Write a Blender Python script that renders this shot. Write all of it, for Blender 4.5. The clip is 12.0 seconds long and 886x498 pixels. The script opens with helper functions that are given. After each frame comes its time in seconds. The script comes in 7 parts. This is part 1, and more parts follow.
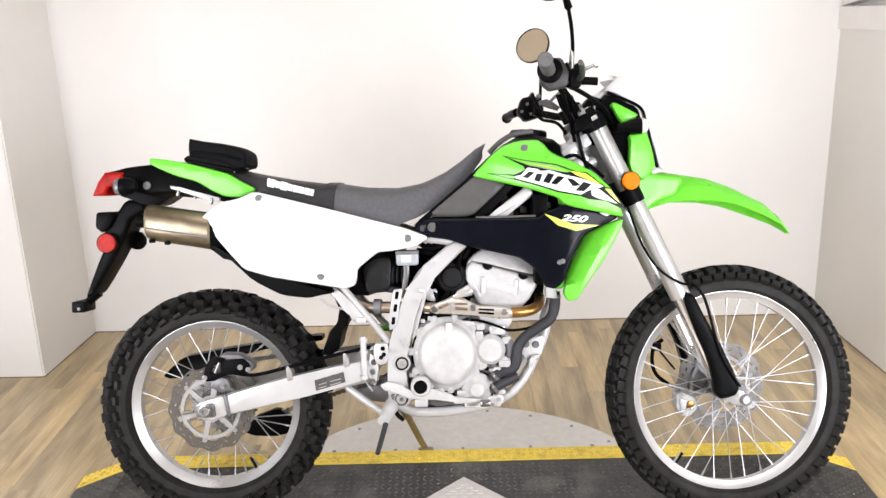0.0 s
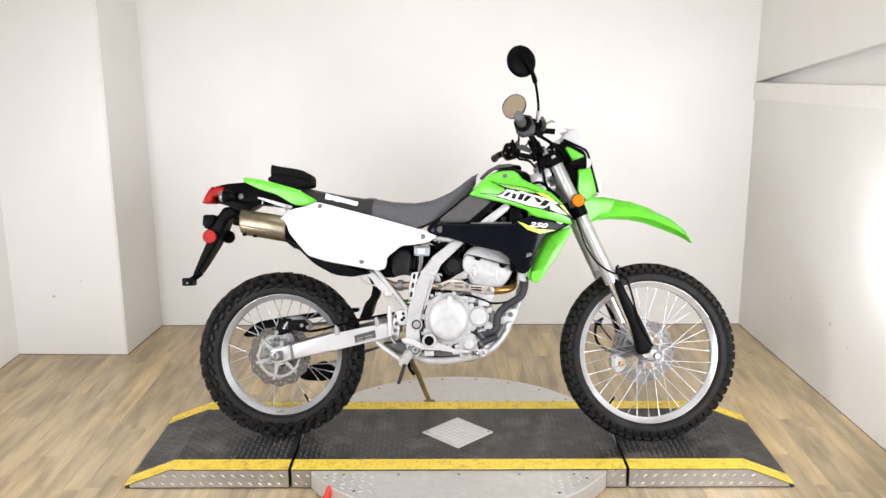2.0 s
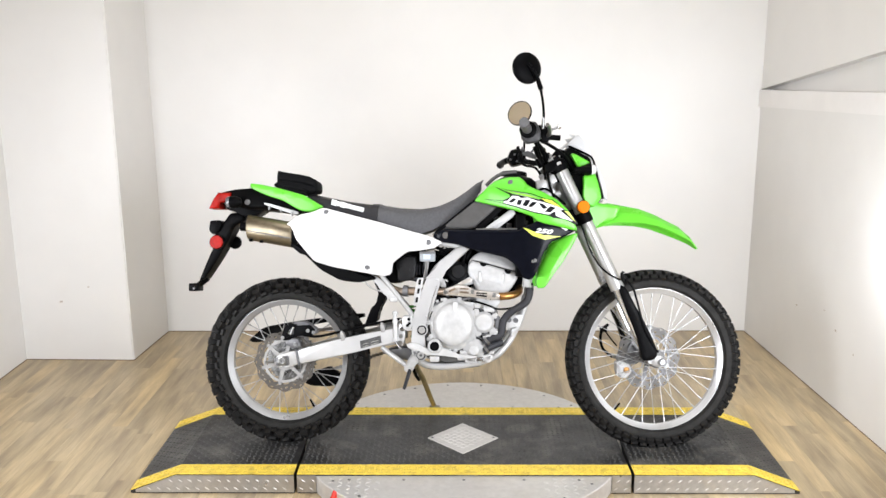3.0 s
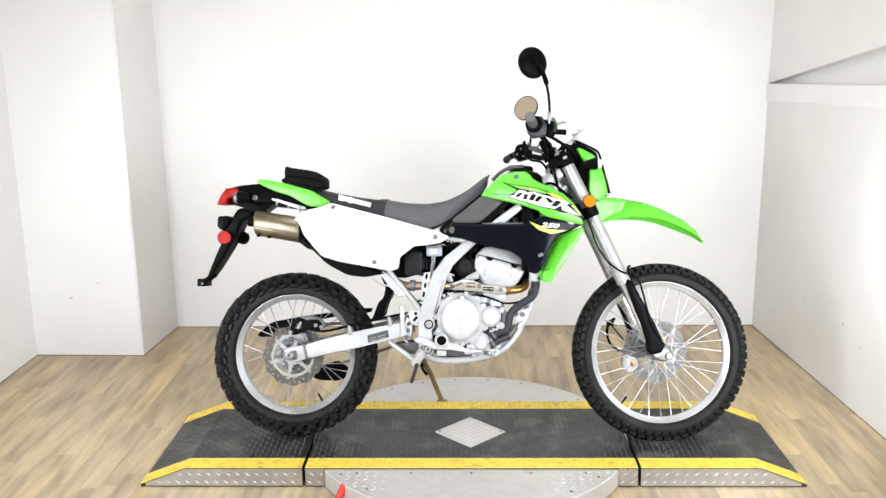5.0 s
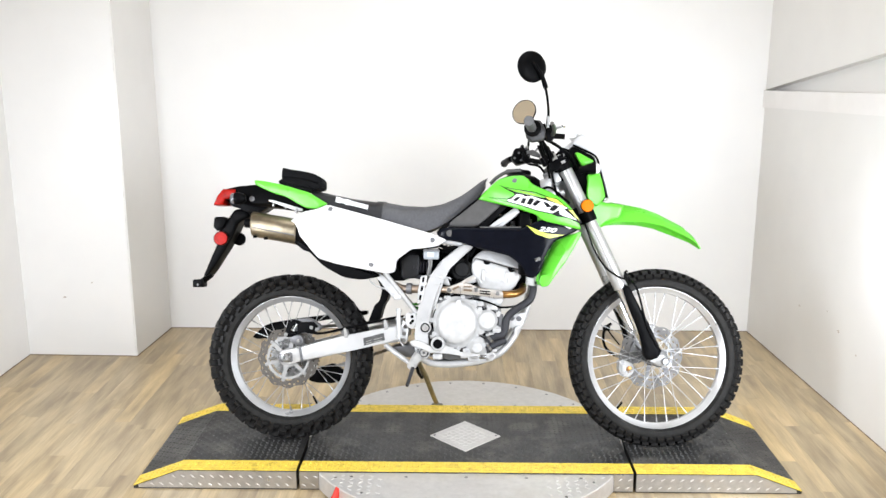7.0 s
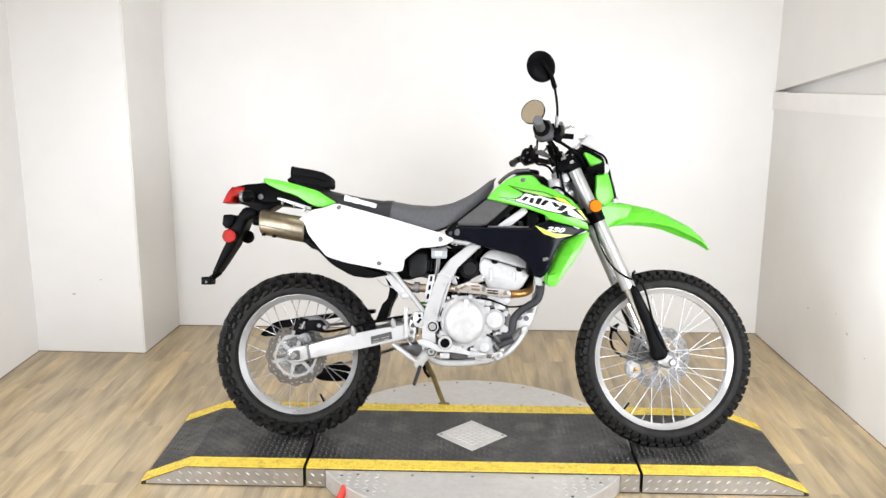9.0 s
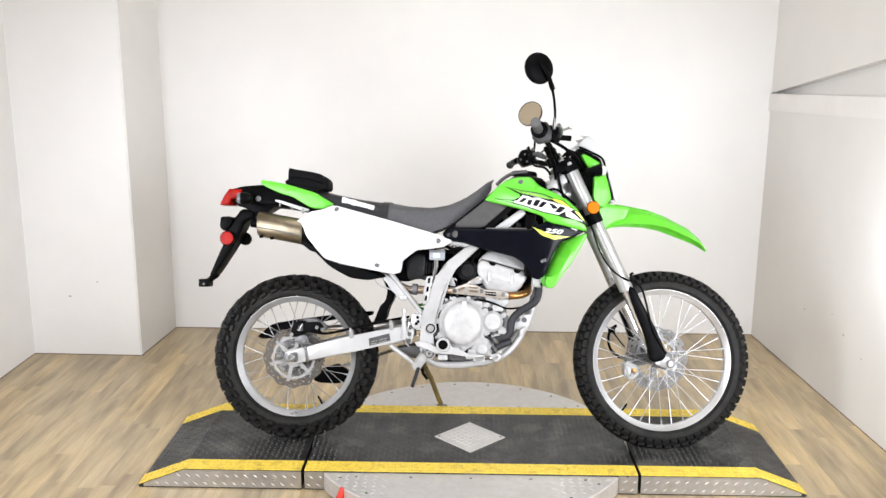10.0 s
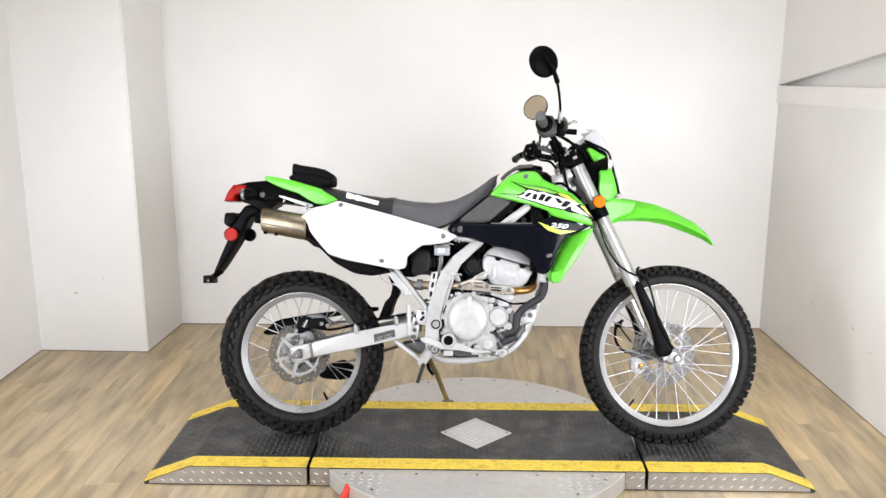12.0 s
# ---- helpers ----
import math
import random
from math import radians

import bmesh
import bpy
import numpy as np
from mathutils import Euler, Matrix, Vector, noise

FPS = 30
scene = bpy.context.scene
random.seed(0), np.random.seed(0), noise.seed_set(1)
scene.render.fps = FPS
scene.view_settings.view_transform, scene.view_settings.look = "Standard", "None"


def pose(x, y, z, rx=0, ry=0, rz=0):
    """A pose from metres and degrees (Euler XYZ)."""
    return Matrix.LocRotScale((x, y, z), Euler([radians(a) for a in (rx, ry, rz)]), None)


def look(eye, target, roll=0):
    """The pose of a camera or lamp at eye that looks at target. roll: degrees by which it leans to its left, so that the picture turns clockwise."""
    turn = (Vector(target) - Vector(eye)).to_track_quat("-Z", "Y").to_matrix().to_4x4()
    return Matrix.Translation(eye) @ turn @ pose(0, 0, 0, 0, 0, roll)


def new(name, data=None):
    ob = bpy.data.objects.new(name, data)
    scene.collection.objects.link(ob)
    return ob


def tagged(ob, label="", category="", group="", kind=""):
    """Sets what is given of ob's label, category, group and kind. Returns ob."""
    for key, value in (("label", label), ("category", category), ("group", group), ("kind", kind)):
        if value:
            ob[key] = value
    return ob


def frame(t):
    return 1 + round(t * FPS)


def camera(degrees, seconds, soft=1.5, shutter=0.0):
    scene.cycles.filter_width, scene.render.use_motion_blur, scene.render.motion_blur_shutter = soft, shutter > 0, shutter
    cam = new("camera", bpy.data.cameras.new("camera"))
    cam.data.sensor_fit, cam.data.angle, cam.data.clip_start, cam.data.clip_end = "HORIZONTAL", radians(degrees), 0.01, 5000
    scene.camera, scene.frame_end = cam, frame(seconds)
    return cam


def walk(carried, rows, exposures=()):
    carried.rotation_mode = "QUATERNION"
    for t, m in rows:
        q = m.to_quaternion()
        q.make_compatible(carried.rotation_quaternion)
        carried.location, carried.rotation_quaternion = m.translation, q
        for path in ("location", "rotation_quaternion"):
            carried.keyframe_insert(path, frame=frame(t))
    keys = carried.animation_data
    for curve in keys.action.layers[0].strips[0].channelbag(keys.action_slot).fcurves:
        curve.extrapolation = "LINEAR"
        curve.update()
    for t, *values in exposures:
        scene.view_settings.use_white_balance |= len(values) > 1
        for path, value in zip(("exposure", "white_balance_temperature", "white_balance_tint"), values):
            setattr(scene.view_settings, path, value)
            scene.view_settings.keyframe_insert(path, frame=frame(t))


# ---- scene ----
cam = camera(52.3, 12.0)
EXPOSURES = [(0, 0.32, 6800, 15), (1, 0.24, 6800, 14), (1.5, 0.19, 6750, 13), (2.5, 0.20, 6700, 12), (4.5, 0.41, 6450, 10), (7, 0.43, 6450, 10), (9, 0.32, 6600, 11), (10.5, 0.24, 6600, 12), (12, 0.19, 6600, 12)]
PATH = [
    (0, (-0.006, -2.353, 1.552), (-0.034, -0.441, 0.967), -1.8),
    (0.1, (0.01, -2.448, 1.567), (-0.042, -0.54, 0.971), -1.0),
    (0.2, (0.023, -2.535, 1.589), (-0.042, -0.642, 0.945), -0.4),
    (0.3, (0.037, -2.615, 1.591), (-0.02, -0.72, 0.956), -0.2),
    (0.4, (0.052, -2.693, 1.587), (-0.009, -0.788, 0.98), -0.3),
    (0.5, (0.039, -2.772, 1.594), (0.005, -0.865, 0.991), -0.2),
    (0.6, (0.031, -2.833, 1.615), (-0.005, -0.93, 1.001), -0.1),
    (0.7, (0.027, -2.911, 1.587), (-0.019, -1.003, 0.989), -0.3),
    (0.8, (0.015, -2.99, 1.583), (-0.033, -1.071, 1.02), -0.9),
    (0.9, (0.008, -3.072, 1.585), (-0.032, -1.148, 1.04), -0.9),
    (1, (-0.021, -3.151, 1.585), (-0.036, -1.224, 1.05), 0.0),
    (1.1, (-0.018, -3.205, 1.601), (-0.02, -1.281, 1.054), 0.0),
    (1.2, (-0.035, -3.259, 1.608), (-0.029, -1.335, 1.066), -0.5),
    (1.3, (-0.031, -3.307, 1.61), (-0.028, -1.373, 1.098), -1.0),
    (1.4, (-0.037, -3.337, 1.619), (-0.022, -1.397, 1.136), -0.8),
    (1.5, (-0.042, -3.365, 1.629), (-0.039, -1.419, 1.169), -0.3),
    (1.7, (-0.041, -3.403, 1.633), (-0.056, -1.456, 1.175), -0.6),
    (2, (-0.033, -3.415, 1.636), (-0.046, -1.47, 1.171), -0.3),
    (2.2, (-0.032, -3.42, 1.636), (-0.043, -1.471, 1.184), -0.3),
    (2.5, (-0.031, -3.427, 1.635), (-0.05, -1.477, 1.191), 0.2),
    (2.7, (-0.032, -3.427, 1.634), (-0.06, -1.477, 1.189), -0.2),
    (4.3, (-0.032, -3.435, 1.628), (-0.054, -1.49, 1.159), -0.4),
    (4.5, (-0.032, -3.435, 1.627), (-0.055, -1.49, 1.16), -0.6),
    (4.7, (-0.029, -3.441, 1.627), (-0.066, -1.493, 1.176), -0.8),
    (5, (-0.024, -3.443, 1.628), (-0.069, -1.496, 1.172), -0.6),
    (5.2, (-0.022, -3.444, 1.627), (-0.064, -1.497, 1.17), -0.7),
    (5.5, (-0.017, -3.448, 1.626), (-0.054, -1.5, 1.174), -0.3),
    (5.7, (-0.022, -3.449, 1.626), (-0.06, -1.502, 1.169), -0.3),
    (6, (-0.026, -3.443, 1.626), (-0.057, -1.496, 1.17), 0.1),
    (6.2, (-0.026, -3.439, 1.625), (-0.056, -1.492, 1.167), -0.2),
    (6.5, (-0.028, -3.434, 1.623), (-0.06, -1.488, 1.163), -0.2),
    (6.7, (-0.032, -3.434, 1.624), (-0.059, -1.485, 1.175), -0.1),
    (7, (-0.039, -3.434, 1.628), (-0.069, -1.486, 1.178), 0.1),
    (7.2, (-0.04, -3.437, 1.628), (-0.07, -1.489, 1.176), 0.0),
    (8.8, (-0.04, -3.44, 1.623), (-0.093, -1.493, 1.168), 0.5),
    (9, (-0.04, -3.439, 1.622), (-0.087, -1.491, 1.174), 0.4),
    (9.5, (-0.041, -3.444, 1.622), (-0.088, -1.495, 1.178), 0.6),
    (9.7, (-0.046, -3.438, 1.622), (-0.079, -1.49, 1.168), 0.7),
    (10, (-0.053, -3.439, 1.623), (-0.088, -1.489, 1.178), 0.4),
    (10.2, (-0.054, -3.434, 1.622), (-0.084, -1.486, 1.169), 0.4),
    (10.5, (-0.055, -3.431, 1.621), (-0.074, -1.484, 1.167), 0.7),
    (10.7, (-0.052, -3.427, 1.622), (-0.084, -1.478, 1.173), 0.2),
    (11, (-0.05, -3.423, 1.624), (-0.083, -1.471, 1.188), 0.1),
    (11.2, (-0.046, -3.422, 1.624), (-0.073, -1.472, 1.181), -0.0),
    (11.5, (-0.042, -3.416, 1.625), (-0.074, -1.469, 1.17), 0.1),
    (11.7, (-0.042, -3.417, 1.624), (-0.076, -1.47, 1.168), 0.1),
    (12, (-0.041, -3.418, 1.623), (-0.094, -1.471, 1.165), 0.0),
]
walk(cam, [(t, look(eye, target, roll)) for t, eye, target, roll in PATH],
     exposures=EXPOSURES)

# ---- world, lamps, exposure ----
world = bpy.data.worlds.new("world")
scene.world = world
world.use_nodes = True
world.node_tree.nodes["Background"].inputs[0].default_value = (0.9, 0.87, 0.82, 1)
world.node_tree.nodes["Background"].inputs[1].default_value = 0.3


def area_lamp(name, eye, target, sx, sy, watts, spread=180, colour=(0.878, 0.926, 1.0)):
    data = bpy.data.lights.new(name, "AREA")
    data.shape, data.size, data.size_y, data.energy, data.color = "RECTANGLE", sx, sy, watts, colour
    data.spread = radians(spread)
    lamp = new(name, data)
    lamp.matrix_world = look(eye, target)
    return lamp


# lamps, all out of view: a ceiling panel over the turntable, a tall fill lamp added by each side wall to light the far
# corner, lower fills added for the back wall, and a strip light for the glow at the east wall
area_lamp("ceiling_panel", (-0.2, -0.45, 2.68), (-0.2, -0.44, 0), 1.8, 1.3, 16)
area_lamp("tall_fill_west", (-1.80, -2.6, 1.45), (1.8, 0.4, 0.4), 1.0, 1.3, 25, 100)
area_lamp("tall_fill_east", (1.45, -2.6, 1.45), (-1.9, 0.7, 0.4), 1.0, 1.3, 26, 100)
area_lamp("low_fill_west", (-1.85, -0.95, 0.85), (-0.9, 1.6, 0.65), 0.5, 1.0, 10.5, 115)
area_lamp("low_fill_east", (1.45, -1.0, 0.85), (0.5, 1.6, 0.65), 0.5, 1.0, 9.5, 115)
area_lamp("strip_light_east", (1.665, -0.14, 0.84), (1.70, 1.0, 0.82), 0.06, 0.30, 4.5)


# ---- materials ----
def material(name, colour, rough=0.5, metal=0.0, vary=0.08, scale=40.0, bump=0.0, bump_scale=300.0, coat=0.0, stains=0.0,
             stain_colour=(0.05, 0.04, 0.03), stain_scale=3.0, per_object=0.0, spec=0.5):
    """A surface with fine grain, broad stains and relief, by its own coordinates in metres."""
    m = bpy.data.materials.new(name)
    m.use_nodes = True
    nt = m.node_tree
    p = nt.nodes["Principled BSDF"]
    p.inputs["Metallic"].default_value = metal
    p.inputs["Specular IOR Level"].default_value = spec
    if coat:
        p.inputs["Coat Weight"].default_value = coat
        p.inputs["Coat Roughness"].default_value = 0.08
    co = nt.nodes.new("ShaderNodeTexCoord")

    def noise_node(s, detail=4):
        n = nt.nodes.new("ShaderNodeTexNoise")
        n.inputs["Scale"].default_value, n.inputs["Detail"].default_value = s, detail
        nt.links.new(co.outputs["Object"], n.inputs["Vector"])
        return n

    def mixed(fac, a, b):
        mx = nt.nodes.new("ShaderNodeMix")
        mx.data_type = "RGBA"
        for sock, v in ((mx.inputs[0], fac), (mx.inputs[6], a), (mx.inputs[7], b)):
            if isinstance(v, bpy.types.NodeSocket):
                nt.links.new(v, sock)
            else:
                sock.default_value = v
        return mx.outputs[2]

    def ramp(src, lo, hi, a=0.0, b=1.0):
        r = nt.nodes.new("ShaderNodeMapRange")
        r.inputs[1].default_value, r.inputs[2].default_value, r.inputs[3].default_value, r.inputs[4].default_value = lo, hi, a, b
        nt.links.new(src, r.inputs[0])
        return r.outputs[0]

    c = (*colour, 1)
    grain = noise_node(scale)
    dark = tuple(v * (1 - vary) for v in colour) + (1,)
    light = tuple(min(v * (1 + vary), 1) for v in colour) + (1,)
    out = mixed(ramp(grain.outputs[0], 0.3, 0.7), dark, light)
    if per_object:
        info = nt.nodes.new("ShaderNodeObjectInfo")
        hsv = nt.nodes.new("ShaderNodeHueSaturation")
        nt.links.new(out, hsv.inputs["Color"])
        nt.links.new(ramp(info.outputs["Random"], 0, 1, 1 - per_object, 1 + per_object), hsv.inputs["Value"])
        out = hsv.outputs[0]
    if stains:
        st = noise_node(stain_scale, 6)
        out = mixed(ramp(st.outputs[0], 0.52, 0.75, 0, stains), out, (*stain_colour, 1))
    nt.links.new(out, p.inputs["Base Color"])
    rn = noise_node(scale * 0.35)
    nt.links.new(ramp(rn.outputs[0], 0.3, 0.7, rough * 0.8, min(rough * 1.25, 1)), p.inputs["Roughness"])
    if bump:
        b = nt.nodes.new("ShaderNodeBump")
        b.inputs["Strength"].default_value, b.inputs["Distance"].default_value = bump, 0.001
        nt.links.new(noise_node(bump_scale, 2).outputs[0], b.inputs["Height"])
        nt.links.new(b.outputs[0], p.inputs["Normal"])
    return m


def wood_material():
    """Streaky tan and grey-brown planks whose grain runs along y; each plank has its own tone and its own piece of grain."""
    m = bpy.data.materials.new("oak_plank")
    m.use_nodes = True
    nt = m.node_tree
    link = nt.links.new
    p = nt.nodes["Principled BSDF"]
    co, info = nt.nodes.new("ShaderNodeTexCoord"), nt.nodes.new("ShaderNodeObjectInfo")
    off = nt.nodes.new("ShaderNodeVectorMath")
    off.operation = "MULTIPLY_ADD"
    geo = nt.nodes.new("ShaderNodeNewGeometry")
    both = nt.nodes.new("ShaderNodeMath")
    both.operation = "ADD"
    link(info.outputs["Random"], both.inputs[0])
    link(geo.outputs["Random Per Island"], both.inputs[1])
    own = nt.nodes.new("ShaderNodeMath")
    own.operation = "FRACT"
    link(both.outputs[0], own.inputs[0])
    link(own.outputs[0], off.inputs[0])
    off.inputs[1].default_value = (37.0, 53.0, 0)
    link(co.outputs["Object"], off.inputs[2])

    def grain(sx, sy, detail):
        mp = nt.nodes.new("ShaderNodeMapping")
        mp.inputs["Scale"].default_value = (sx, sy, 1)
        link(off.outputs[0], mp.inputs["Vector"])
        n = nt.nodes.new("ShaderNodeTexNoise")
        n.inputs["Scale"].default_value, n.inputs["Detail"].default_value = 1.0, detail
        link(mp.outputs[0], n.inputs["Vector"])
        return n.outputs[0]

    def ramp(src, stops):
        r = nt.nodes.new("ShaderNodeValToRGB")
        el = r.color_ramp.elements
        el[0].position, el[0].color = stops[0][0], (*stops[0][1], 1)
        el[1].position, el[1].color = stops[-1][0], (*stops[-1][1], 1)
        for pos, c in stops[1:-1]:
            el.new(pos).color = (*c, 1)
        link(src, r.inputs[0])
        return r.outputs[0]

    broad = ramp(grain(16, 2.4, 6), [(0.28, (0.26, 0.20, 0.13)), (0.45, (0.38, 0.30, 0.185)), (0.56, (0.455, 0.36, 0.22)), (0.70, (0.54, 0.435, 0.275))])
    fine = ramp(grain(150, 7, 4), [(0.3, (0.86, 0.86, 0.87)), (0.7, (1.10, 1.09, 1.07))])
    tone = ramp(own.outputs[0], [(0.0, (0.82, 0.81, 0.81)), (0.25, (0.92, 0.915, 0.91)), (0.6, (1.0, 0.99, 0.97)), (0.85, (1.09, 1.05, 0.96)), (1.0, (1.15, 1.09, 0.94))])
    for other in (fine, tone):
        mx = nt.nodes.new("ShaderNodeMix")
        mx.data_type, mx.blend_type = "RGBA", "MULTIPLY"
        mx.inputs[0].default_value = 1.0
        link(broad, mx.inputs[6])
        link(other, mx.inputs[7])
        broad = mx.outputs[2]
    link(broad, p.inputs["Base Color"])
    p.inputs["Roughness"].default_value = 0.34
    p.inputs["Specular IOR Level"].default_value = 0.5
    b = nt.nodes.new("ShaderNodeBump")
    b.inputs["Strength"].default_value, b.inputs["Distance"].default_value = 0.15, 0.001
    link(grain(120, 8, 3), b.inputs["Height"])
    link(b.outputs[0], p.inputs["Normal"])
    return m


WALL = material("white_wall_panel", (0.745, 0.732, 0.708), 0.5, vary=0.015, scale=6, bump=0.05, bump_scale=60, stains=0.05, stain_colour=(0.55, 0.48, 0.4))
WALL_BACK = material("beige_paint", (0.70, 0.585, 0.43), 0.7, vary=0.04, scale=5)
CEIL = material("beige_ceiling_paint", (0.84, 0.725, 0.56), 0.8, vary=0.02, scale=8)
LEDGE = material("white_trim_paint", (0.80, 0.78, 0.76), 0.45, vary=0.02, scale=12)
WOOD = wood_material()
SPRING = material("dark_green_spring_paint", (0.03, 0.15, 0.015), 0.4, vary=0.1)
SUBFLOOR = material("dark_plank_joint", (0.16, 0.11, 0.07), 0.7)
TREAD = material("black_tread_plate", (0.021, 0.0205, 0.020), 0.4, vary=0.3, scale=30, bump=0.3, bump_scale=220, stains=0.75, stain_colour=(0.13, 0.121, 0.106), stain_scale=9, spec=0.4)
ALU_PLATE = material("aluminium_tread_plate", (0.46, 0.445, 0.42), 0.34, metal=0.85, vary=0.1, scale=35, bump=0.1, stains=0.3, stain_colour=(0.3, 0.26, 0.22), stain_scale=7)
ALU_SMOOTH = material("brushed_aluminium_disc", (0.60, 0.58, 0.555), 0.42, metal=0.4, vary=0.06, scale=50, bump=0.05, stains=0.25, stain_colour=(0.42, 0.37, 0.32), stain_scale=5)
TAPE_DIRT_SHADE = material("dirty_shaded_yellow_tape", (0.50, 0.345, 0.055), 0.6, vary=0.35, scale=40)
TAPE = material("yellow_safety_tape", (0.78, 0.57, 0.07), 0.5, vary=0.1, scale=60, bump=0.2, stains=0.55, stain_colour=(0.18, 0.12, 0.03), stain_scale=26)
RED_RUBBER = material("red_rubber", (0.62, 0.03, 0.015), 0.5, vary=0.1)
GREEN = material("lime_green_plastic", (0.105, 0.50, 0.032), 0.3, vary=0.04, scale=20, coat=0.15, spec=0.35)
WHITE = material("white_plastic", (0.70, 0.70, 0.70), 0.32, vary=0.015, scale=15, coat=0.2)
BLACK = material("black_plastic", (0.0022, 0.0022, 0.0025), 0.42, vary=0.2, bump=0.08, spec=0.05)
NAVY = material("blue_black_gloss_plastic", (0.004, 0.0045, 0.0075), 0.17, vary=0.2, spec=0.09)
DUCT = material("black_rubber_duct", (0.0095, 0.0095, 0.010), 0.45, vary=0.2, scale=60, bump=0.15, spec=0.18)
VINYL = material("black_seat_vinyl", (0.022, 0.022, 0.024), 0.45, vary=0.15, scale=120, bump=0.35, bump_scale=700, spec=0.25)
# charcoal front seat vinyl with its sheen put into the base colour
VINYL_SHEEN = material("sheen_lightened_seat_vinyl", (0.085, 0.085, 0.09), 0.5, vary=0.12, scale=120, bump=0.35, bump_scale=700, spec=0.2)
GREY = material("dark_grey_tank_plastic", (0.075, 0.073, 0.071), 0.45, vary=0.1, bump=0.1, spec=0.2)
SILVER = material("silver_frame_paint", (0.47, 0.47, 0.468), 0.40, metal=0.3, vary=0.04, scale=25)
ENGINE = material("silver_engine_paint", (0.48, 0.48, 0.475), 0.44, metal=0.22, vary=0.10, scale=40, bump=0.25, stains=0.25, stain_colour=(0.3, 0.28, 0.26), stain_scale=18)
# silver darkened: shade between the engine covers is put into the colour
CASE = material("darkened_silver_casting", (0.09, 0.09, 0.09), 0.42, metal=0.25, vary=0.2, scale=60, bump=0.25, stains=0.3, stain_colour=(0.12, 0.11, 0.1), stain_scale=30)
CASTING = material("grey_casting", (0.15, 0.15, 0.155), 0.5, metal=0.5, vary=0.15, scale=45, bump=0.2)
CHROME = material("polished_steel", (0.75, 0.75, 0.75), 0.24, metal=0.9, vary=0.03)
STEEL = material("satin_steel", (0.26, 0.26, 0.255), 0.3, metal=0.9, vary=0.08)
RIM = material("polished_aluminium_rim", (0.50, 0.50, 0.498), 0.34, metal=0.7, vary=0.04, scale=30)
DISC = material("brake_disc_steel", (0.085, 0.076, 0.066), 0.5, metal=0.35, vary=0.12, scale=50, spec=0.3)
BRONZE = material("heat_tinted_exhaust_steel", (0.30, 0.155, 0.05), 0.28, metal=0.9, vary=0.25, scale=14)
MUFFLER = material("tan_tinted_muffler_steel", (0.235, 0.198, 0.138), 0.36, metal=0.9, vary=0.35, scale=16, bump=0.15, bump_scale=60, stains=0.5, stain_colour=(0.16, 0.13, 0.08), stain_scale=9)
SHIELD = material("brushed_heat_shield", (0.55, 0.52, 0.48), 0.3, metal=0.6, vary=0.08)
RUBBER = material("tyre_rubber", (0.0115, 0.011, 0.0105), 0.5, vary=0.2, scale=60, bump=0.2, stains=0.35, stain_colour=(0.024, 0.022, 0.020), stain_scale=14, spec=0.13)
HOSE = material("grey_black_hose", (0.03, 0.03, 0.034), 0.5, vary=0.15, spec=0.2)
RED_LENS = material("red_lens", (0.29, 0.006, 0.0025), 0.35, vary=0.25, scale=70, spec=0.12)
ORANGE_LENS = material("orange_lens", (0.72, 0.16, 0.0), 0.4, vary=0.06, scale=90, coat=0.0, spec=0.12)
CLEAR_LENS = material("clear_lens", (0.6, 0.6, 0.6), 0.12, vary=0.1, scale=90, coat=0.6)
GOLD = material("gold_zinc_steel", (0.26, 0.205, 0.105), 0.42, metal=0.7, vary=0.15)
NYLON = material("black_nylon_cloth", (0.006, 0.006, 0.0065), 0.8, vary=0.3, scale=300, bump=0.5, bump_scale=900, spec=0.08)
YELLOW = material("yellow_green_decal", (0.58, 0.66, 0.08), 0.35, vary=0.06)
DEC_WHITE = material("white_decal", (0.80, 0.80, 0.79), 0.35, vary=0.03)
DEC_BLACK = material("black_decal", (0.006, 0.006, 0.007), 0.35, vary=0.1, spec=0.12)
SPOKE = material("bright_spoke_steel", (0.36, 0.36, 0.36), 0.4, metal=0.7, vary=0.03)
SCUFF = material("scuffed_paint", (0.50, 0.44, 0.38), 0.5, vary=0.25, scale=120)
SMOKE_LENS = material("smoky_clear_lens", (0.10, 0.10, 0.105), 0.15, vary=0.3, scale=60, coat=0.4)
OLIVE = material("dull_olive_zinc", (0.055, 0.055, 0.028), 0.45, metal=0.3, vary=0.3, scale=60)
HOUSING = material("mid_grey_plastic", (0.05, 0.05, 0.052), 0.5, vary=0.15, scale=70, bump=0.1, spec=0.3)
FLUID_POT = material("frosted_grey_plastic", (0.30, 0.325, 0.35), 0.35, vary=0.1, scale=60)
SIGHT = material("frosted_blue_plastic", (0.50, 0.58, 0.66), 0.35, vary=0.05)
DEC_GREY = material("grey_decal", (0.30, 0.30, 0.27), 0.4, vary=0.1)
STICKER = material("dark_grey_print", (0.05, 0.05, 0.05), 0.5, vary=0.3, scale=150)
FORK = material("grey_anodised_aluminium", (0.42, 0.415, 0.405), 0.34, metal=0.55, vary=0.05, scale=25)
GRIP = material("grey_rubber_grip", (0.095, 0.095, 0.098), 0.6, vary=0.15, scale=90, bump=0.2)
CARRIER = material("satin_disc_carrier", (0.30, 0.295, 0.285), 0.5, metal=0.45, vary=0.1, scale=60)
SIDEWALL = material("dusty_tyre_sidewall", (0.017, 0.0165, 0.0155), 0.65, vary=0.2, scale=50, bump=0.15, stains=0.4, stain_colour=(0.036, 0.034, 0.031), stain_scale=12, spec=0.12)
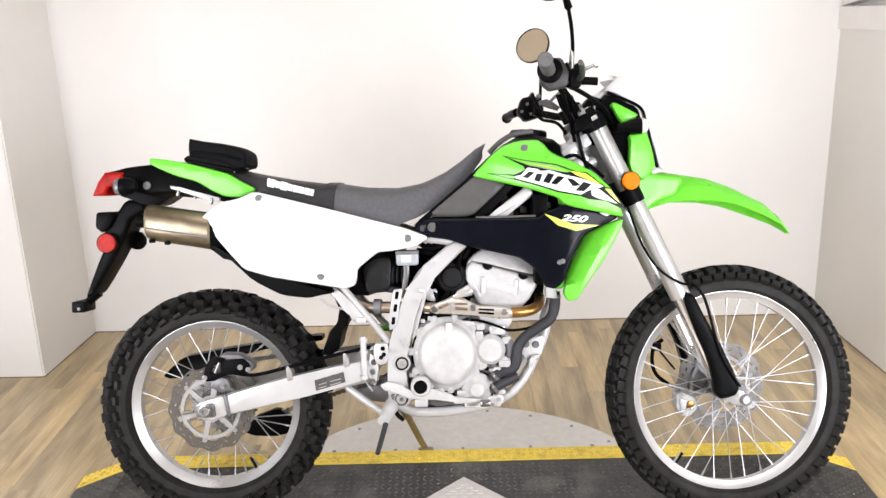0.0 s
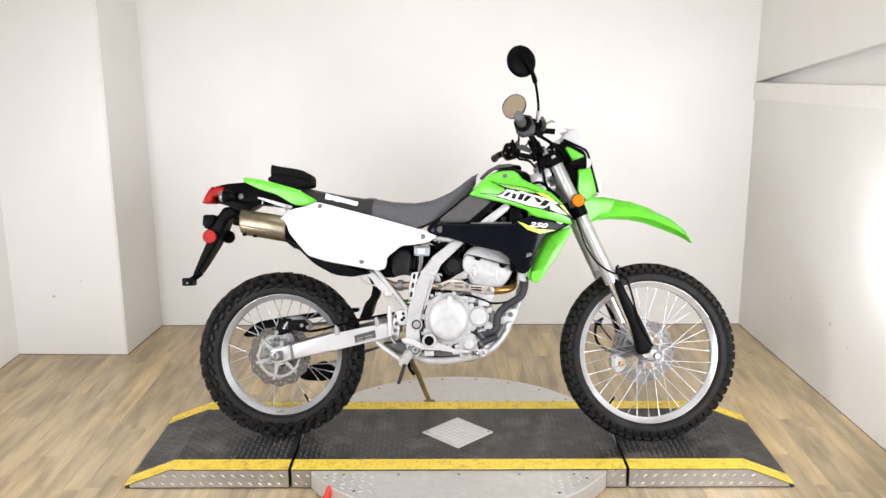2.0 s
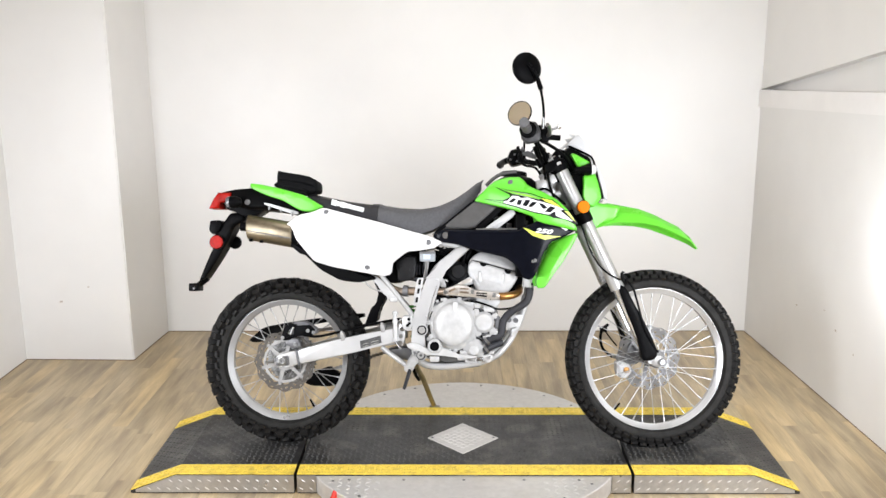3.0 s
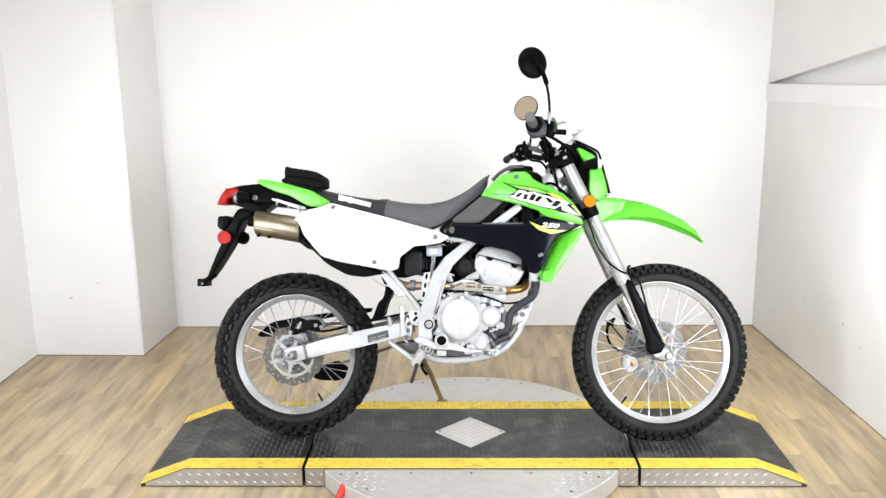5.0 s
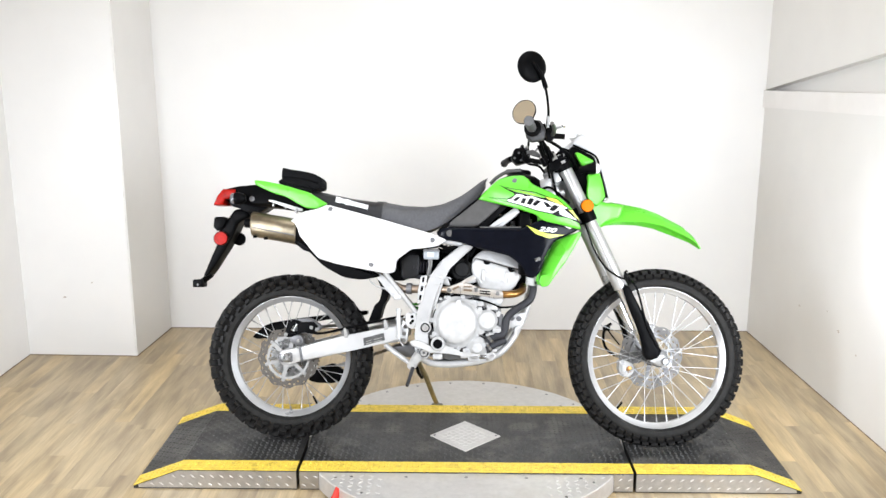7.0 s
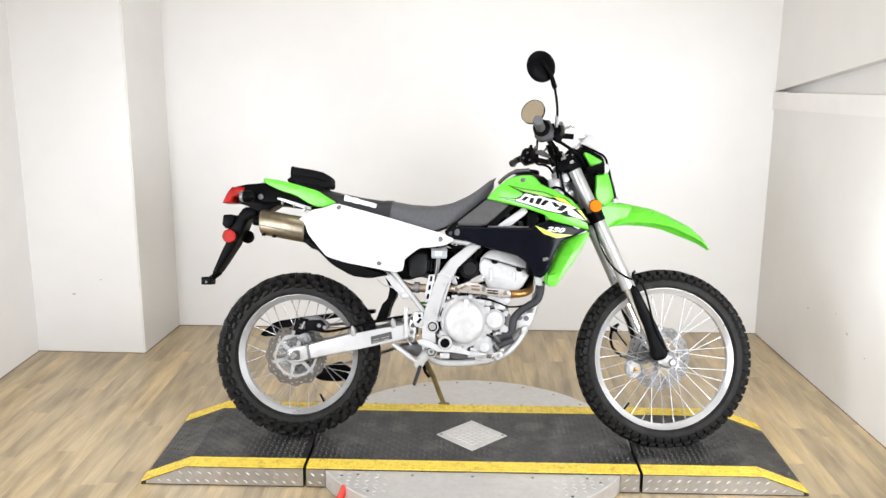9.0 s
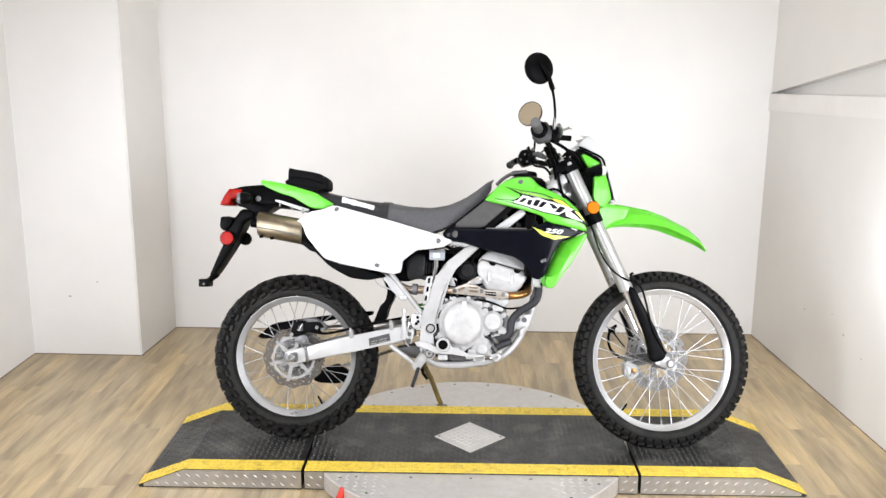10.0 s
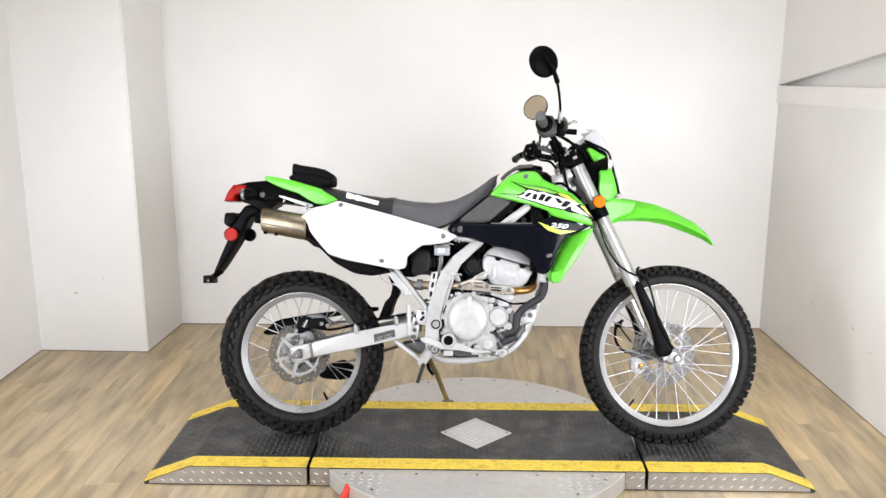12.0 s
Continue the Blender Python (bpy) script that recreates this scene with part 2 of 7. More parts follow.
# lighter copy of the disc steel: light on the front disc as colour
DISC_LIT = material("lit_brake_disc_steel", (0.115, 0.11, 0.104), 0.5, metal=0.3, vary=0.12, scale=50)
# tread tops paler for wear, and for highlights put into their colour
TREAD_TOP = material("worn_glinting_tread_top", (0.055, 0.054, 0.052), 0.33, vary=0.4, scale=14, spec=0.5)
PIPE = material("brown_tinted_pipe_steel", (0.30, 0.235, 0.18), 0.33, metal=0.85, vary=0.25, scale=18)
VISOR = material("pale_grey_white_plastic", (0.52, 0.525, 0.53), 0.3, vary=0.02, scale=15, coat=0.2)
GLASS_MIRROR = material("mirror_glass", (0.94, 0.94, 0.93), 0.02, metal=1.0, vary=0.0)


# ---- helpers for meshes ----
def finish(ob, bm, mat, smooth=True):
    me = bpy.data.meshes.new(ob if isinstance(ob, str) else ob.name)
    bmesh.ops.recalc_face_normals(bm, faces=bm.faces)
    if smooth:
        for f in bm.faces:
            f.smooth = True
        for e in bm.edges:
            if len(e.link_faces) == 2 and e.calc_face_angle(0) > 0.6:
                e.smooth = False
    bm.to_mesh(me)
    bm.free()
    me.materials.append(mat)
    return me


def part(name, bm, mat, parent, label="", smooth=True, at=None):
    """Links a bmesh as one mesh object under a thing or a part."""
    ob = new(name, finish(name, bm, mat, smooth))
    ob.parent = parent
    if at is not None:
        ob.matrix_local = at
    if label:
        ob["label"] = label
    return ob


def part_each(name, bm, mat, parent, label="", smooth=True):
    """Links every separate piece of a bmesh as a mesh of its own."""
    todo, made = set(bm.verts), []
    while todo:
        seed = todo.pop()
        island, stack = {seed}, [seed]
        while stack:
            for e in stack.pop().link_edges:
                for w in e.verts:
                    if w not in island:
                        island.add(w)
                        stack.append(w)
        todo -= island
        one = bmesh.new()
        key = {w: one.verts.new(w.co) for w in island}
        for f in {f for w in island for f in w.link_faces}:
            one.faces.new([key[w] for w in f.verts])
        made.append(part(name, one, mat, parent, label, smooth))
    bm.free()
    return made


def thing(name, label, category, at=None, group=""):
    ob = new(name)
    ob.empty_display_size = 0.1
    if at is not None:
        ob.matrix_world = at
    return tagged(ob, label, category, group)


def structure(name, bm, mat, label, category, smooth=False):
    return tagged(new(name, finish(name, bm, mat, smooth)), label, category, kind="structure")


def box(bm, lo, hi, bevel=0.0, segs=2):
    v = [bm.verts.new((x, y, z)) for z in (lo[2], hi[2]) for y in (lo[1], hi[1]) for x in (lo[0], hi[0])]
    fs = [bm.faces.new([v[i] for i in q]) for q in ((0, 2, 3, 1), (4, 5, 7, 6), (0, 1, 5, 4), (2, 6, 7, 3), (0, 4, 6, 2), (1, 3, 7, 5))]
    if bevel:
        es = list({e for f in fs for e in f.edges})
        bmesh.ops.bevel(bm, geom=es, offset=bevel, segments=segs, affect="EDGES", profile=0.5)
    return bm


def boxed(lo, hi, bevel=0.0, segs=2):
    return box(bmesh.new(), lo, hi, bevel, segs)


def smooth_line(pts, n=6):
    """A curve through the points."""
    p = [Vector(q) for q in pts]
    p = [2 * p[0] - p[1], *p, 2 * p[-1] - p[-2]]
    out = []
    for a, b, c, d in zip(p, p[1:], p[2:], p[3:]):
        for i in range(n):
            t = i / n
            out.append(0.5 * (2 * b + (c - a) * t + (2 * a - 5 * b + 4 * c - d) * t * t + (3 * b - a - 3 * c + d) * t ** 3))
    out.append(p[-2])
    return out


def tube(bm, pts, r, n=12, curve=0, flat=1.0):
    """A round bar along the points; r is one radius or one for each end."""
    line = smooth_line(pts, curve) if curve else [Vector(q) for q in pts]
    r0, r1 = r if isinstance(r, tuple) else (r, r)
    rings, side = [], None
    for i, q in enumerate(line):
        d = (line[min(i + 1, len(line) - 1)] - line[max(i - 1, 0)]).normalized()
        if side is None:
            side = d.orthogonal().normalized() if abs(d.y) > 0.9 else d.cross(Vector((0, 1, 0))).normalized()
        side = (side - d * side.dot(d)).normalized()
        up = d.cross(side)
        rr = r0 + (r1 - r0) * i / max(len(line) - 1, 1)
        rings.append([bm.verts.new(q + rr * (math.cos(a) * side + flat * math.sin(a) * up)) for a in (2 * math.pi * k / n for k in range(n))])
    for a, b in zip(rings, rings[1:]):
        for k in range(n):
            bm.faces.new((a[k], a[(k + 1) % n], b[(k + 1) % n], b[k]))
    bm.faces.new(rings[0][::-1])
    bm.faces.new(rings[-1])
    return bm


def rod(p0, p1, r, n=16):
    return tube(bmesh.new(), [p0, p1], r, n)


def lathe(bm, centre, axis, profile, n=32, closed=False):
    """Turns a profile of (radius, height along the axis) round the axis."""
    axis = Vector(axis).normalized()
    side = axis.orthogonal().normalized()
    up = axis.cross(side)
    c = Vector(centre)
    rings = []
    for r, h in profile:
        if r < 1e-6:
            rings.append([bm.verts.new(c + axis * h)])
        else:
            rings.append([bm.verts.new(c + axis * h + r * (math.cos(a) * side + math.sin(a) * up)) for a in (2 * math.pi * k / n for k in range(n))])
    pairs = list(zip(rings, rings[1:]))
    if closed:
        pairs.append((rings[-1], rings[0]))
    for a, b in pairs:
        for k in range(n):
            j = (k + 1) % n
            if len(a) == 1 and len(b) == 1:
                continue
            if len(a) == 1:
                bm.faces.new((a[0], b[j], b[k]))
            elif len(b) == 1:
                bm.faces.new((a[k], a[j], b[0]))
            else:
                bm.faces.new((a[k], a[j], b[j], b[k]))
    return bm


def turned(centre, axis, profile, n=32, closed=False):
    return lathe(bmesh.new(), centre, axis, profile, n, closed)


def knob(bm, centre, axis, r, h, n=20, edge=0.002):
    """A capped round boss with a rounded rim, standing on centre."""
    return lathe(bm, centre, axis, [(0, 0), (r, 0), (r, h - edge), (r - edge, h), (0, h)], n)


def bolt(bm, centre, axis, r=0.007, h=0.005):
    return lathe(bm, centre, axis, [(0, 0), (r * 1.5, 0), (r * 1.5, h * 0.3), (r, h * 0.3), (r, h), (r * 0.55, h), (r * 0.5, h * 0.6), (0, h * 0.6)], 12)


def slab(bm, outline, y0, y1, bevel=0.003, rounds=1):
    """A plate of a side-view outline (x, z) from y0 to y1, its edges rounded."""
    pts = chaikin(outline, rounds)
    a = [bm.verts.new((x, y0, z)) for x, z in pts]
    b = [bm.verts.new((x, y1, z)) for x, z in pts]
    fs = [bm.faces.new(a), bm.faces.new(b[::-1])]
    for i in range(len(pts)):
        j = (i + 1) % len(pts)
        fs.append(bm.faces.new((a[i], b[i], b[j], a[j])))
    if bevel:
        es = [e for f in fs[:2] for e in f.edges]
        bmesh.ops.bevel(bm, geom=es, offset=bevel, segments=2, affect="EDGES", profile=0.5)
    return bm


def slabbed(outline, y0, y1, bevel=0.003, rounds=1):
    return slab(bmesh.new(), outline, y0, y1, bevel, rounds)


def chaikin(pts, rounds=1, cut=0.13):
    pts = [Vector(p) for p in pts]
    for _ in range(rounds):
        out = []
        for i in range(len(pts)):
            a, b = pts[i], pts[(i + 1) % len(pts)]
            out += [a.lerp(b, cut), a.lerp(b, 1 - cut)]
        pts = out
    return [tuple(p) for p in pts]


def inside(p, poly):
    hit = False
    for i in range(len(poly)):
        (x0, y0), (x1, y1) = poly[i - 1], poly[i]
        if (y0 > p[1]) != (y1 > p[1]) and p[0] < (x1 - x0) * (p[1] - y0) / (y1 - y0) + x0:
            hit = not hit
    return hit


def edge_gap(p, ring):
    q = np.array(p)
    a, b = ring, np.roll(ring, -1, 0)
    d = b - a
    t = np.clip(((q - a) * d).sum(1) / np.maximum((d * d).sum(1), 1e-12), 0, 1)
    return float(np.sqrt(((a + d * t[:, None] - q) ** 2).sum(1)).min())


def panel(outline, lat, thick=0.004, rnd=0.005, step=0.02, side=-1, rounds=1):
    """A moulded shell of a side-view outline: lat(x, z) is how far it stands out from the middle plane, rnd rounds its rim, thick turns it in."""
    from mathutils.geometry import delaunay_2d_cdt
    pts = chaikin(outline, rounds)
    ring = []
    for i in range(len(pts)):
        a, b = Vector(pts[i]), Vector(pts[(i + 1) % len(pts)])
        k = max(1, math.ceil((b - a).length / step))
        ring += [tuple(a.lerp(b, j / k)) for j in range(k)]
    arr = np.array(ring)
    area = sum(ring[i - 1][0] * ring[i][1] - ring[i][0] * ring[i - 1][1] for i in range(len(ring)))
    turn = 1 if area > 0 else -1
    pool = []
    if rnd > 0.002:
        for i in range(len(ring)):
            d = Vector(ring[(i + 1) % len(ring)]) - Vector(ring[i - 1])
            nrm = Vector((-d.y, d.x)).normalized() * turn
            for k in (0.12, 0.4, 1.0):
                q = tuple(Vector(ring[i]) + nrm * rnd * k)
                if inside(q, ring) and edge_gap(q, arr) > 0.9 * rnd * k:
                    pool.append(q)
    lo, hi = arr.min(0), arr.max(0)
    z, row = lo[1], 0
    while z < hi[1]:
        x = lo[0] + (row % 2) * step / 2
        while x < hi[0]:
            if inside((x, z), ring) and edge_gap((x, z), arr) > max(rnd * 1.2, step * 0.5):
                pool.append((x, z))
            x += step
        z += step * 0.87
        row += 1
    n = len(ring)
    vs, es, fs, *_ = delaunay_2d_cdt([Vector(p) for p in ring + pool], [(i, (i + 1) % n) for i in range(n)], [list(range(n))], 1, 1e-6)
    bm = bmesh.new()
    front, back = [], {}
    gaps = []
    for v in vs:
        g = edge_gap((v.x, v.y), arr)
        gaps.append(g)
        t = min(g / rnd, 1) if rnd > 0 else 1
        drop = rnd * (1 - math.sqrt(max(0, 1 - (1 - t) ** 2)))
        front.append(bm.verts.new((v.x, side * (lat(v.x, v.y) - drop), v.y)))
    tri = [bm.faces.new([front[i] for i in f]) for f in fs]
    edges = [e for e in bm.edges if len(e.link_faces) == 1]
    rim = {w for e in edges for w in e.verts}
    for w in rim:
        back[w] = bm.verts.new((w.co.x, w.co.y - side * thick, w.co.z))
    for e in edges:
        a, b = e.verts
        bm.faces.new((a, b, back[b], back[a]))
    inner = {}
    for f in tri:
        ws = []
        for w in f.verts:
            if w in back:
                ws.append(back[w])
            else:
                if w not in inner:
                    inner[w] = bm.verts.new((w.co.x, w.co.y - side * (thick + rnd * 0.3), w.co.z))
                ws.append(inner[w])
        bm.faces.new(ws[::-1])
    return bm


def loft(bm, sections, cap=True):
    rings = [[bm.verts.new(p) for p in s] for s in sections]
    n = len(rings[0])
    for a, b in zip(rings, rings[1:]):
        for k in range(n):
            bm.faces.new((a[k], a[(k + 1) % n], b[(k + 1) % n], b[k]))
    if cap:
        bm.faces.new(rings[0][::-1])
        bm.faces.new(rings[-1])
    return bm


def lerp_table(table, x):
    for (a, *u), (b, *v) in zip(table, table[1:]):
        if x <= b:
            t = max(0, (x - a) / (b - a))
            t = t * t * (3 - 2 * t) if len(table) < 3 else t
            return [p + (q - p) * t for p, q in zip(u, v)]
    return list(table[-1][1:])


# ---- the room ----
BACK, LEFT, FRONT_WALL, CEILING = 1.544, -2.298, -5.2, 2.72


def right_wall_x(y):
    return 1.632 + 0.05 * (BACK - y)


def wall_run(name, a, b, z0, z1, thick, label, mat):
    """A wall whose seen face runs from a to b; its thickness lies to the left of that way."""
    a, b = Vector((*a, 0)), Vector((*b, 0))
    nrm = Vector((-(b - a).y, (b - a).x, 0)).normalized() * thick
    bm = bmesh.new()
    low = [bm.verts.new(p + Vector((0, 0, z0))) for p in (a, b, b + nrm, a + nrm)]
    top = [bm.verts.new(p + Vector((0, 0, z1))) for p in (a, b, b + nrm, a + nrm)]
    bm.faces.new(low[::-1])
    bm.faces.new(top)
    for i in range(4):
        j = (i + 1) % 4
        bm.faces.new((low[i], low[j], top[j], top[i]))
    return structure(name, bm, mat, label, "wall")


wall_run("wall_north", (-1.76, BACK), (1.632, BACK), 0, CEILING, 0.12, "smooth glossy white panelled back wall", WALL)
# the column that juts out of the west corner
bm = bmesh.new()
corner = [(-1.723, 1.058), (-1.683, BACK + 0.12), (-2.418, BACK + 0.12), (-2.418, 1.073)]
low, top = [[bm.verts.new((x, y, z)) for x, y in corner] for z in (0, CEILING)]
bm.faces.new(low), bm.faces.new(top)
for i in range(4):
    bm.faces.new((low[i], low[(i + 1) % 4], top[(i + 1) % 4], top[i]))
bmesh.ops.bevel(bm, geom=[e for e in bm.edges if abs(e.verts[0].co.z - e.verts[1].co.z) > 1 and e.verts[0].co.x > -2 and e.verts[0].co.y < 1.2], offset=0.006, segments=2, affect="EDGES")
column = structure("wall_column", bm, WALL, "white boxed-in column jutting from the wall corner", "wall")
wall_run("wall_west_rear", (LEFT, FRONT_WALL), (LEFT, -1.9), 0, CEILING, 0.12, "plain tan painted side wall of the room", WALL_BACK)
wall_run("wall_west", (LEFT, -1.9), (LEFT, 1.078), 0, CEILING, 0.12, "smooth glossy white side wall", WALL)
wall_run("wall_south", (2.3, FRONT_WALL), (LEFT - 0.12, FRONT_WALL), 0, CEILING, 0.12, "plain beige painted end wall of the room", WALL_BACK)
# the east wall: a lower part, a sloping recess over its ledge, and the wall over that
Y_END = FRONT_WALL
def ledge_top(y):
    return 1.368 + 0.043 * (BACK - y)
def recess_top(y):
    return 1.373 + 0.172 * (BACK - y)


def east_piece(name, z_low, z_high, out0, out1, mat, label, cat):
    bm = bmesh.new()
    a, b = (BACK, Y_END)
    ring = []
    for y in (a, b):
        x = right_wall_x(y)
        ring.append([bm.verts.new(p) for p in ((x + out0, y, z_low(y)), (x + out0, y, z_high(y)), (x + out1, y, z_high(y)), (x + out1, y, z_low(y)))])
    for i in range(4):
        bm.faces.new((ring[0][i], ring[0][(i + 1) % 4], ring[1][(i + 1) % 4], ring[1][i]))
    bm.faces.new(ring[0]), bm.faces.new(ring[1])
    return structure(name, bm, mat, label, cat)


east_wall = east_piece("wall_east", lambda y: 0, lambda y: ledge_top(y) - 0.09, 0, 0.4, WALL, "smooth glossy white side wall under a ledge", "wall")
east_piece("wall_east_ledge", lambda y: ledge_top(y) - 0.09, ledge_top, -0.012, 0.4, LEDGE, "white painted ledge board along the side wall", "ledge")
east_piece("wall_east_recess", ledge_top, lambda y: CEILING, 0.05, 0.4, WALL, "shaded white wall set back over the ledge", "wall")
east_piece("wall_east_upper", recess_top, lambda y: CEILING, 0, 0.05, WALL, "white upper side wall with a sloping lower edge", "wall")
structure("ceiling", boxed((LEFT - 0.12, FRONT_WALL - 0.12, CEILING), (2.5, BACK + 0.12, CEILING + 0.1)), CEIL, "plain beige painted ceiling", "ceiling")
floor = structure("floor", boxed((LEFT - 0.12, FRONT_WALL - 0.12, -0.1), (2.5, BACK + 0.12, -0.004)), SUBFLOOR, "tan oak-look plank floor with thin dark joints", "floor")

# faint scuffs on the walls
rngs = random.Random(4)


def scuff(owner, at, along, size, n=7):
    """A thin uneven smear lying on a wall face that runs along the given way."""
    u, bm = Vector(along).normalized(), bmesh.new()
    out = u.cross(Vector((0, 0, 1)))
    ring = []
    for k in range(n):
        a = 2 * math.pi * k / n
        r = size * rngs.uniform(0.45, 1.0)
        ring.append(Vector(at) + u * r * math.cos(a) + Vector((0, 0, 0.55 * r * math.sin(a))))
    lo, hi = [bm.verts.new(p - out * 0.001) for p in ring], [bm.verts.new(p + out * 0.0006) for p in ring]
    bm.faces.new(lo), bm.faces.new(hi)
    for k in range(n):
        bm.faces.new((lo[k], lo[(k + 1) % n], hi[(k + 1) % n], hi[k]))
    part("scuff", bm, SCUFF, owner, "faint brown scuff", smooth=False)


EAST = (0.05, -1.0, 0.0)
for y, z, size in ((0.477, 0.353, 0.016), (0.894, 0.349, 0.012), (0.60, 0.41, 0.007), (0.30, 0.30, 0.008)):
    scuff(east_wall, (right_wall_x(y), y, z), EAST, size)
for x, z, size in ((-2.081, 0.321, 0.014), (-1.93, 0.40, 0.008)):
    scuff(column, (x, 1.058 + (-1.723 - x) * 0.0216, z), (1.0, -0.0216, 0.0), size)

# the dark joint where the floor meets the walls
bm = bmesh.new()
for a, b in (((-1.69, BACK), (right_wall_x(BACK), BACK)), ((right_wall_x(BACK), BACK), (right_wall_x(-2.6), -2.6)), ((-1.69, BACK), (-1.723, 1.058)), ((-1.723, 1.058), (LEFT, 1.070)), ((LEFT, 1.070), (LEFT, -2.6))):
    tube(bm, [(*a, 0.001), (*b, 0.001)], 0.0028, 6)
structure("trim", bm, SUBFLOOR, "thin dark joint between the plank floor and the walls", "trim")

# ---- the turntable with its ramp deck ----
DECK, YF, YB, YC = 0.077, -0.374, 0.245, -0.064
SEAM, BEND, TIP = 0.622, 1.066, 1.238
TIP_Z = 0.012
DISC_Z, DISC_R, DISC_Y = 0.070, 0.628, -0.063
ramp = thing("motorcycle_turntable", "low black tread-plate turntable ramp edged with yellow safety tape", "turntable")


def bumps(spots, ln, wd, h, name, mat, parent, label=""):
    """Raised lozenges: (place, way along, way across, up) each."""
    verts, faces = [], []
    for c, u, v, w in spots:
        k = len(verts)
        verts += [c - u * ln, c - v * wd, c + u * ln, c + v * wd, c - u * ln * 0.45 + w * h, c + u * ln * 0.45 + w * h]
        faces += [(k, k + 1, k + 4), (k + 1, k + 5, k + 4), (k + 1, k + 2, k + 5), (k + 2, k + 3, k + 5), (k + 3, k + 4, k + 5), (k + 3, k, k + 4)]
    me = bpy.data.meshes.new(name)
    me.from_pydata([tuple(q) for q in verts], [], faces)
    me.materials.append(mat)
    ob = new(name, me)
    ob.parent = parent
    return tagged(ob, label, kind="stuff")


def deck_z(x):
    x = abs(x)
    return DECK if x < BEND else DECK + (TIP_Z - DECK) * (x - BEND) / (TIP - BEND)


def deck_section(name, xs, label):
    bm = bmesh.new()
    rows = []
    for x in xs:
        z = deck_z(x)
        rows.append([bm.verts.new(p) for p in ((x, YF, 0.0), (x, YF, z), (x, YB, z), (x, YB, 0.0))])
    for a, b in zip(rows, rows[1:]):
        for i in range(3):
            bm.faces.new((a[i], a[i + 1], b[i + 1], b[i]))
    bm.faces.new(rows[0]), bm.faces.new(rows[-1])
    return part(name, bm, TREAD, ramp, label, smooth=False)


G = 0.006
west = deck_section("ramp_end", (-TIP, -BEND, -SEAM - G), "sloping black tread-plate ramp end")
mid = deck_section("deck", (-SEAM + G, SEAM - G), "black tread-plate middle deck")
east = deck_section("ramp_end", (SEAM + G, BEND, TIP), "sloping black tread-plate ramp end")
for owner, x0, x1 in ((west, -TIP + 0.015, -SEAM - 0.02), (mid, -SEAM + 0.02, SEAM - 0.02), (east, SEAM + 0.02, TIP - 0.015)):
    spots, x, i = [], x0, 0
    while x < x1:
        y, j = YF + 0.085, 0
        while y < YB - 0.08:
            if abs(x) + abs(y - YC) > 0.165:
                slope = 0 if abs(x) < BEND else math.copysign((TIP_Z - DECK) / (TIP - BEND), x)
                a = 0.75 if (i + j) % 2 else -0.75
                u = Vector((math.cos(a), math.sin(a), math.cos(a) * slope))
                v = Vector((-math.sin(a), math.cos(a), -math.sin(a) * slope))
                spots.append((Vector((x, y, deck_z(x))), u, v, Vector((0, 0, 1))))
            y += 0.021
            j += 1
        x += 0.021
        i += 1
    bumps(spots, 0.0085, 0.003, 0.0024, "tread", TREAD_TOP, owner)
for owner, x0, x1 in ((west, -TIP + 0.02, -SEAM - 0.02), (mid, -SEAM + 0.02, SEAM - 0.02), (east, SEAM + 0.02, TIP - 0.02)):
    spots, x, i = [], x0, 0
    while x < x1:
        slope = 0 if abs(x) < BEND else math.copysign((TIP_Z - DECK) / (TIP - BEND), x)
        for j, y in enumerate((YF + 0.012, YF + 0.033, YF + 0.054, YB - 0.054, YB - 0.033, YB - 0.012)):
            a = 0.75 if (i + j) % 2 else -0.75
            spots.append((Vector((x, y, deck_z(x) + 0.0022)), Vector((math.cos(a), math.sin(a), math.cos(a) * slope)), Vector((-math.sin(a), math.cos(a), -math.sin(a) * slope)), Vector((0, 0, 1))))
        x += 0.021
        i += 1
    bumps(spots, 0.0090, 0.0036, 0.0024, "tread", TAPE, owner, "tread pattern pressed through the yellow tape")
    # flat brown lozenges paint the bumps' shadow and dirt onto the tape
    bumps(spots, 0.0112, 0.0056, 0.0007, "grime", TAPE_DIRT_SHADE, owner, "brown dirt and bump shadow painted round the tread pattern")
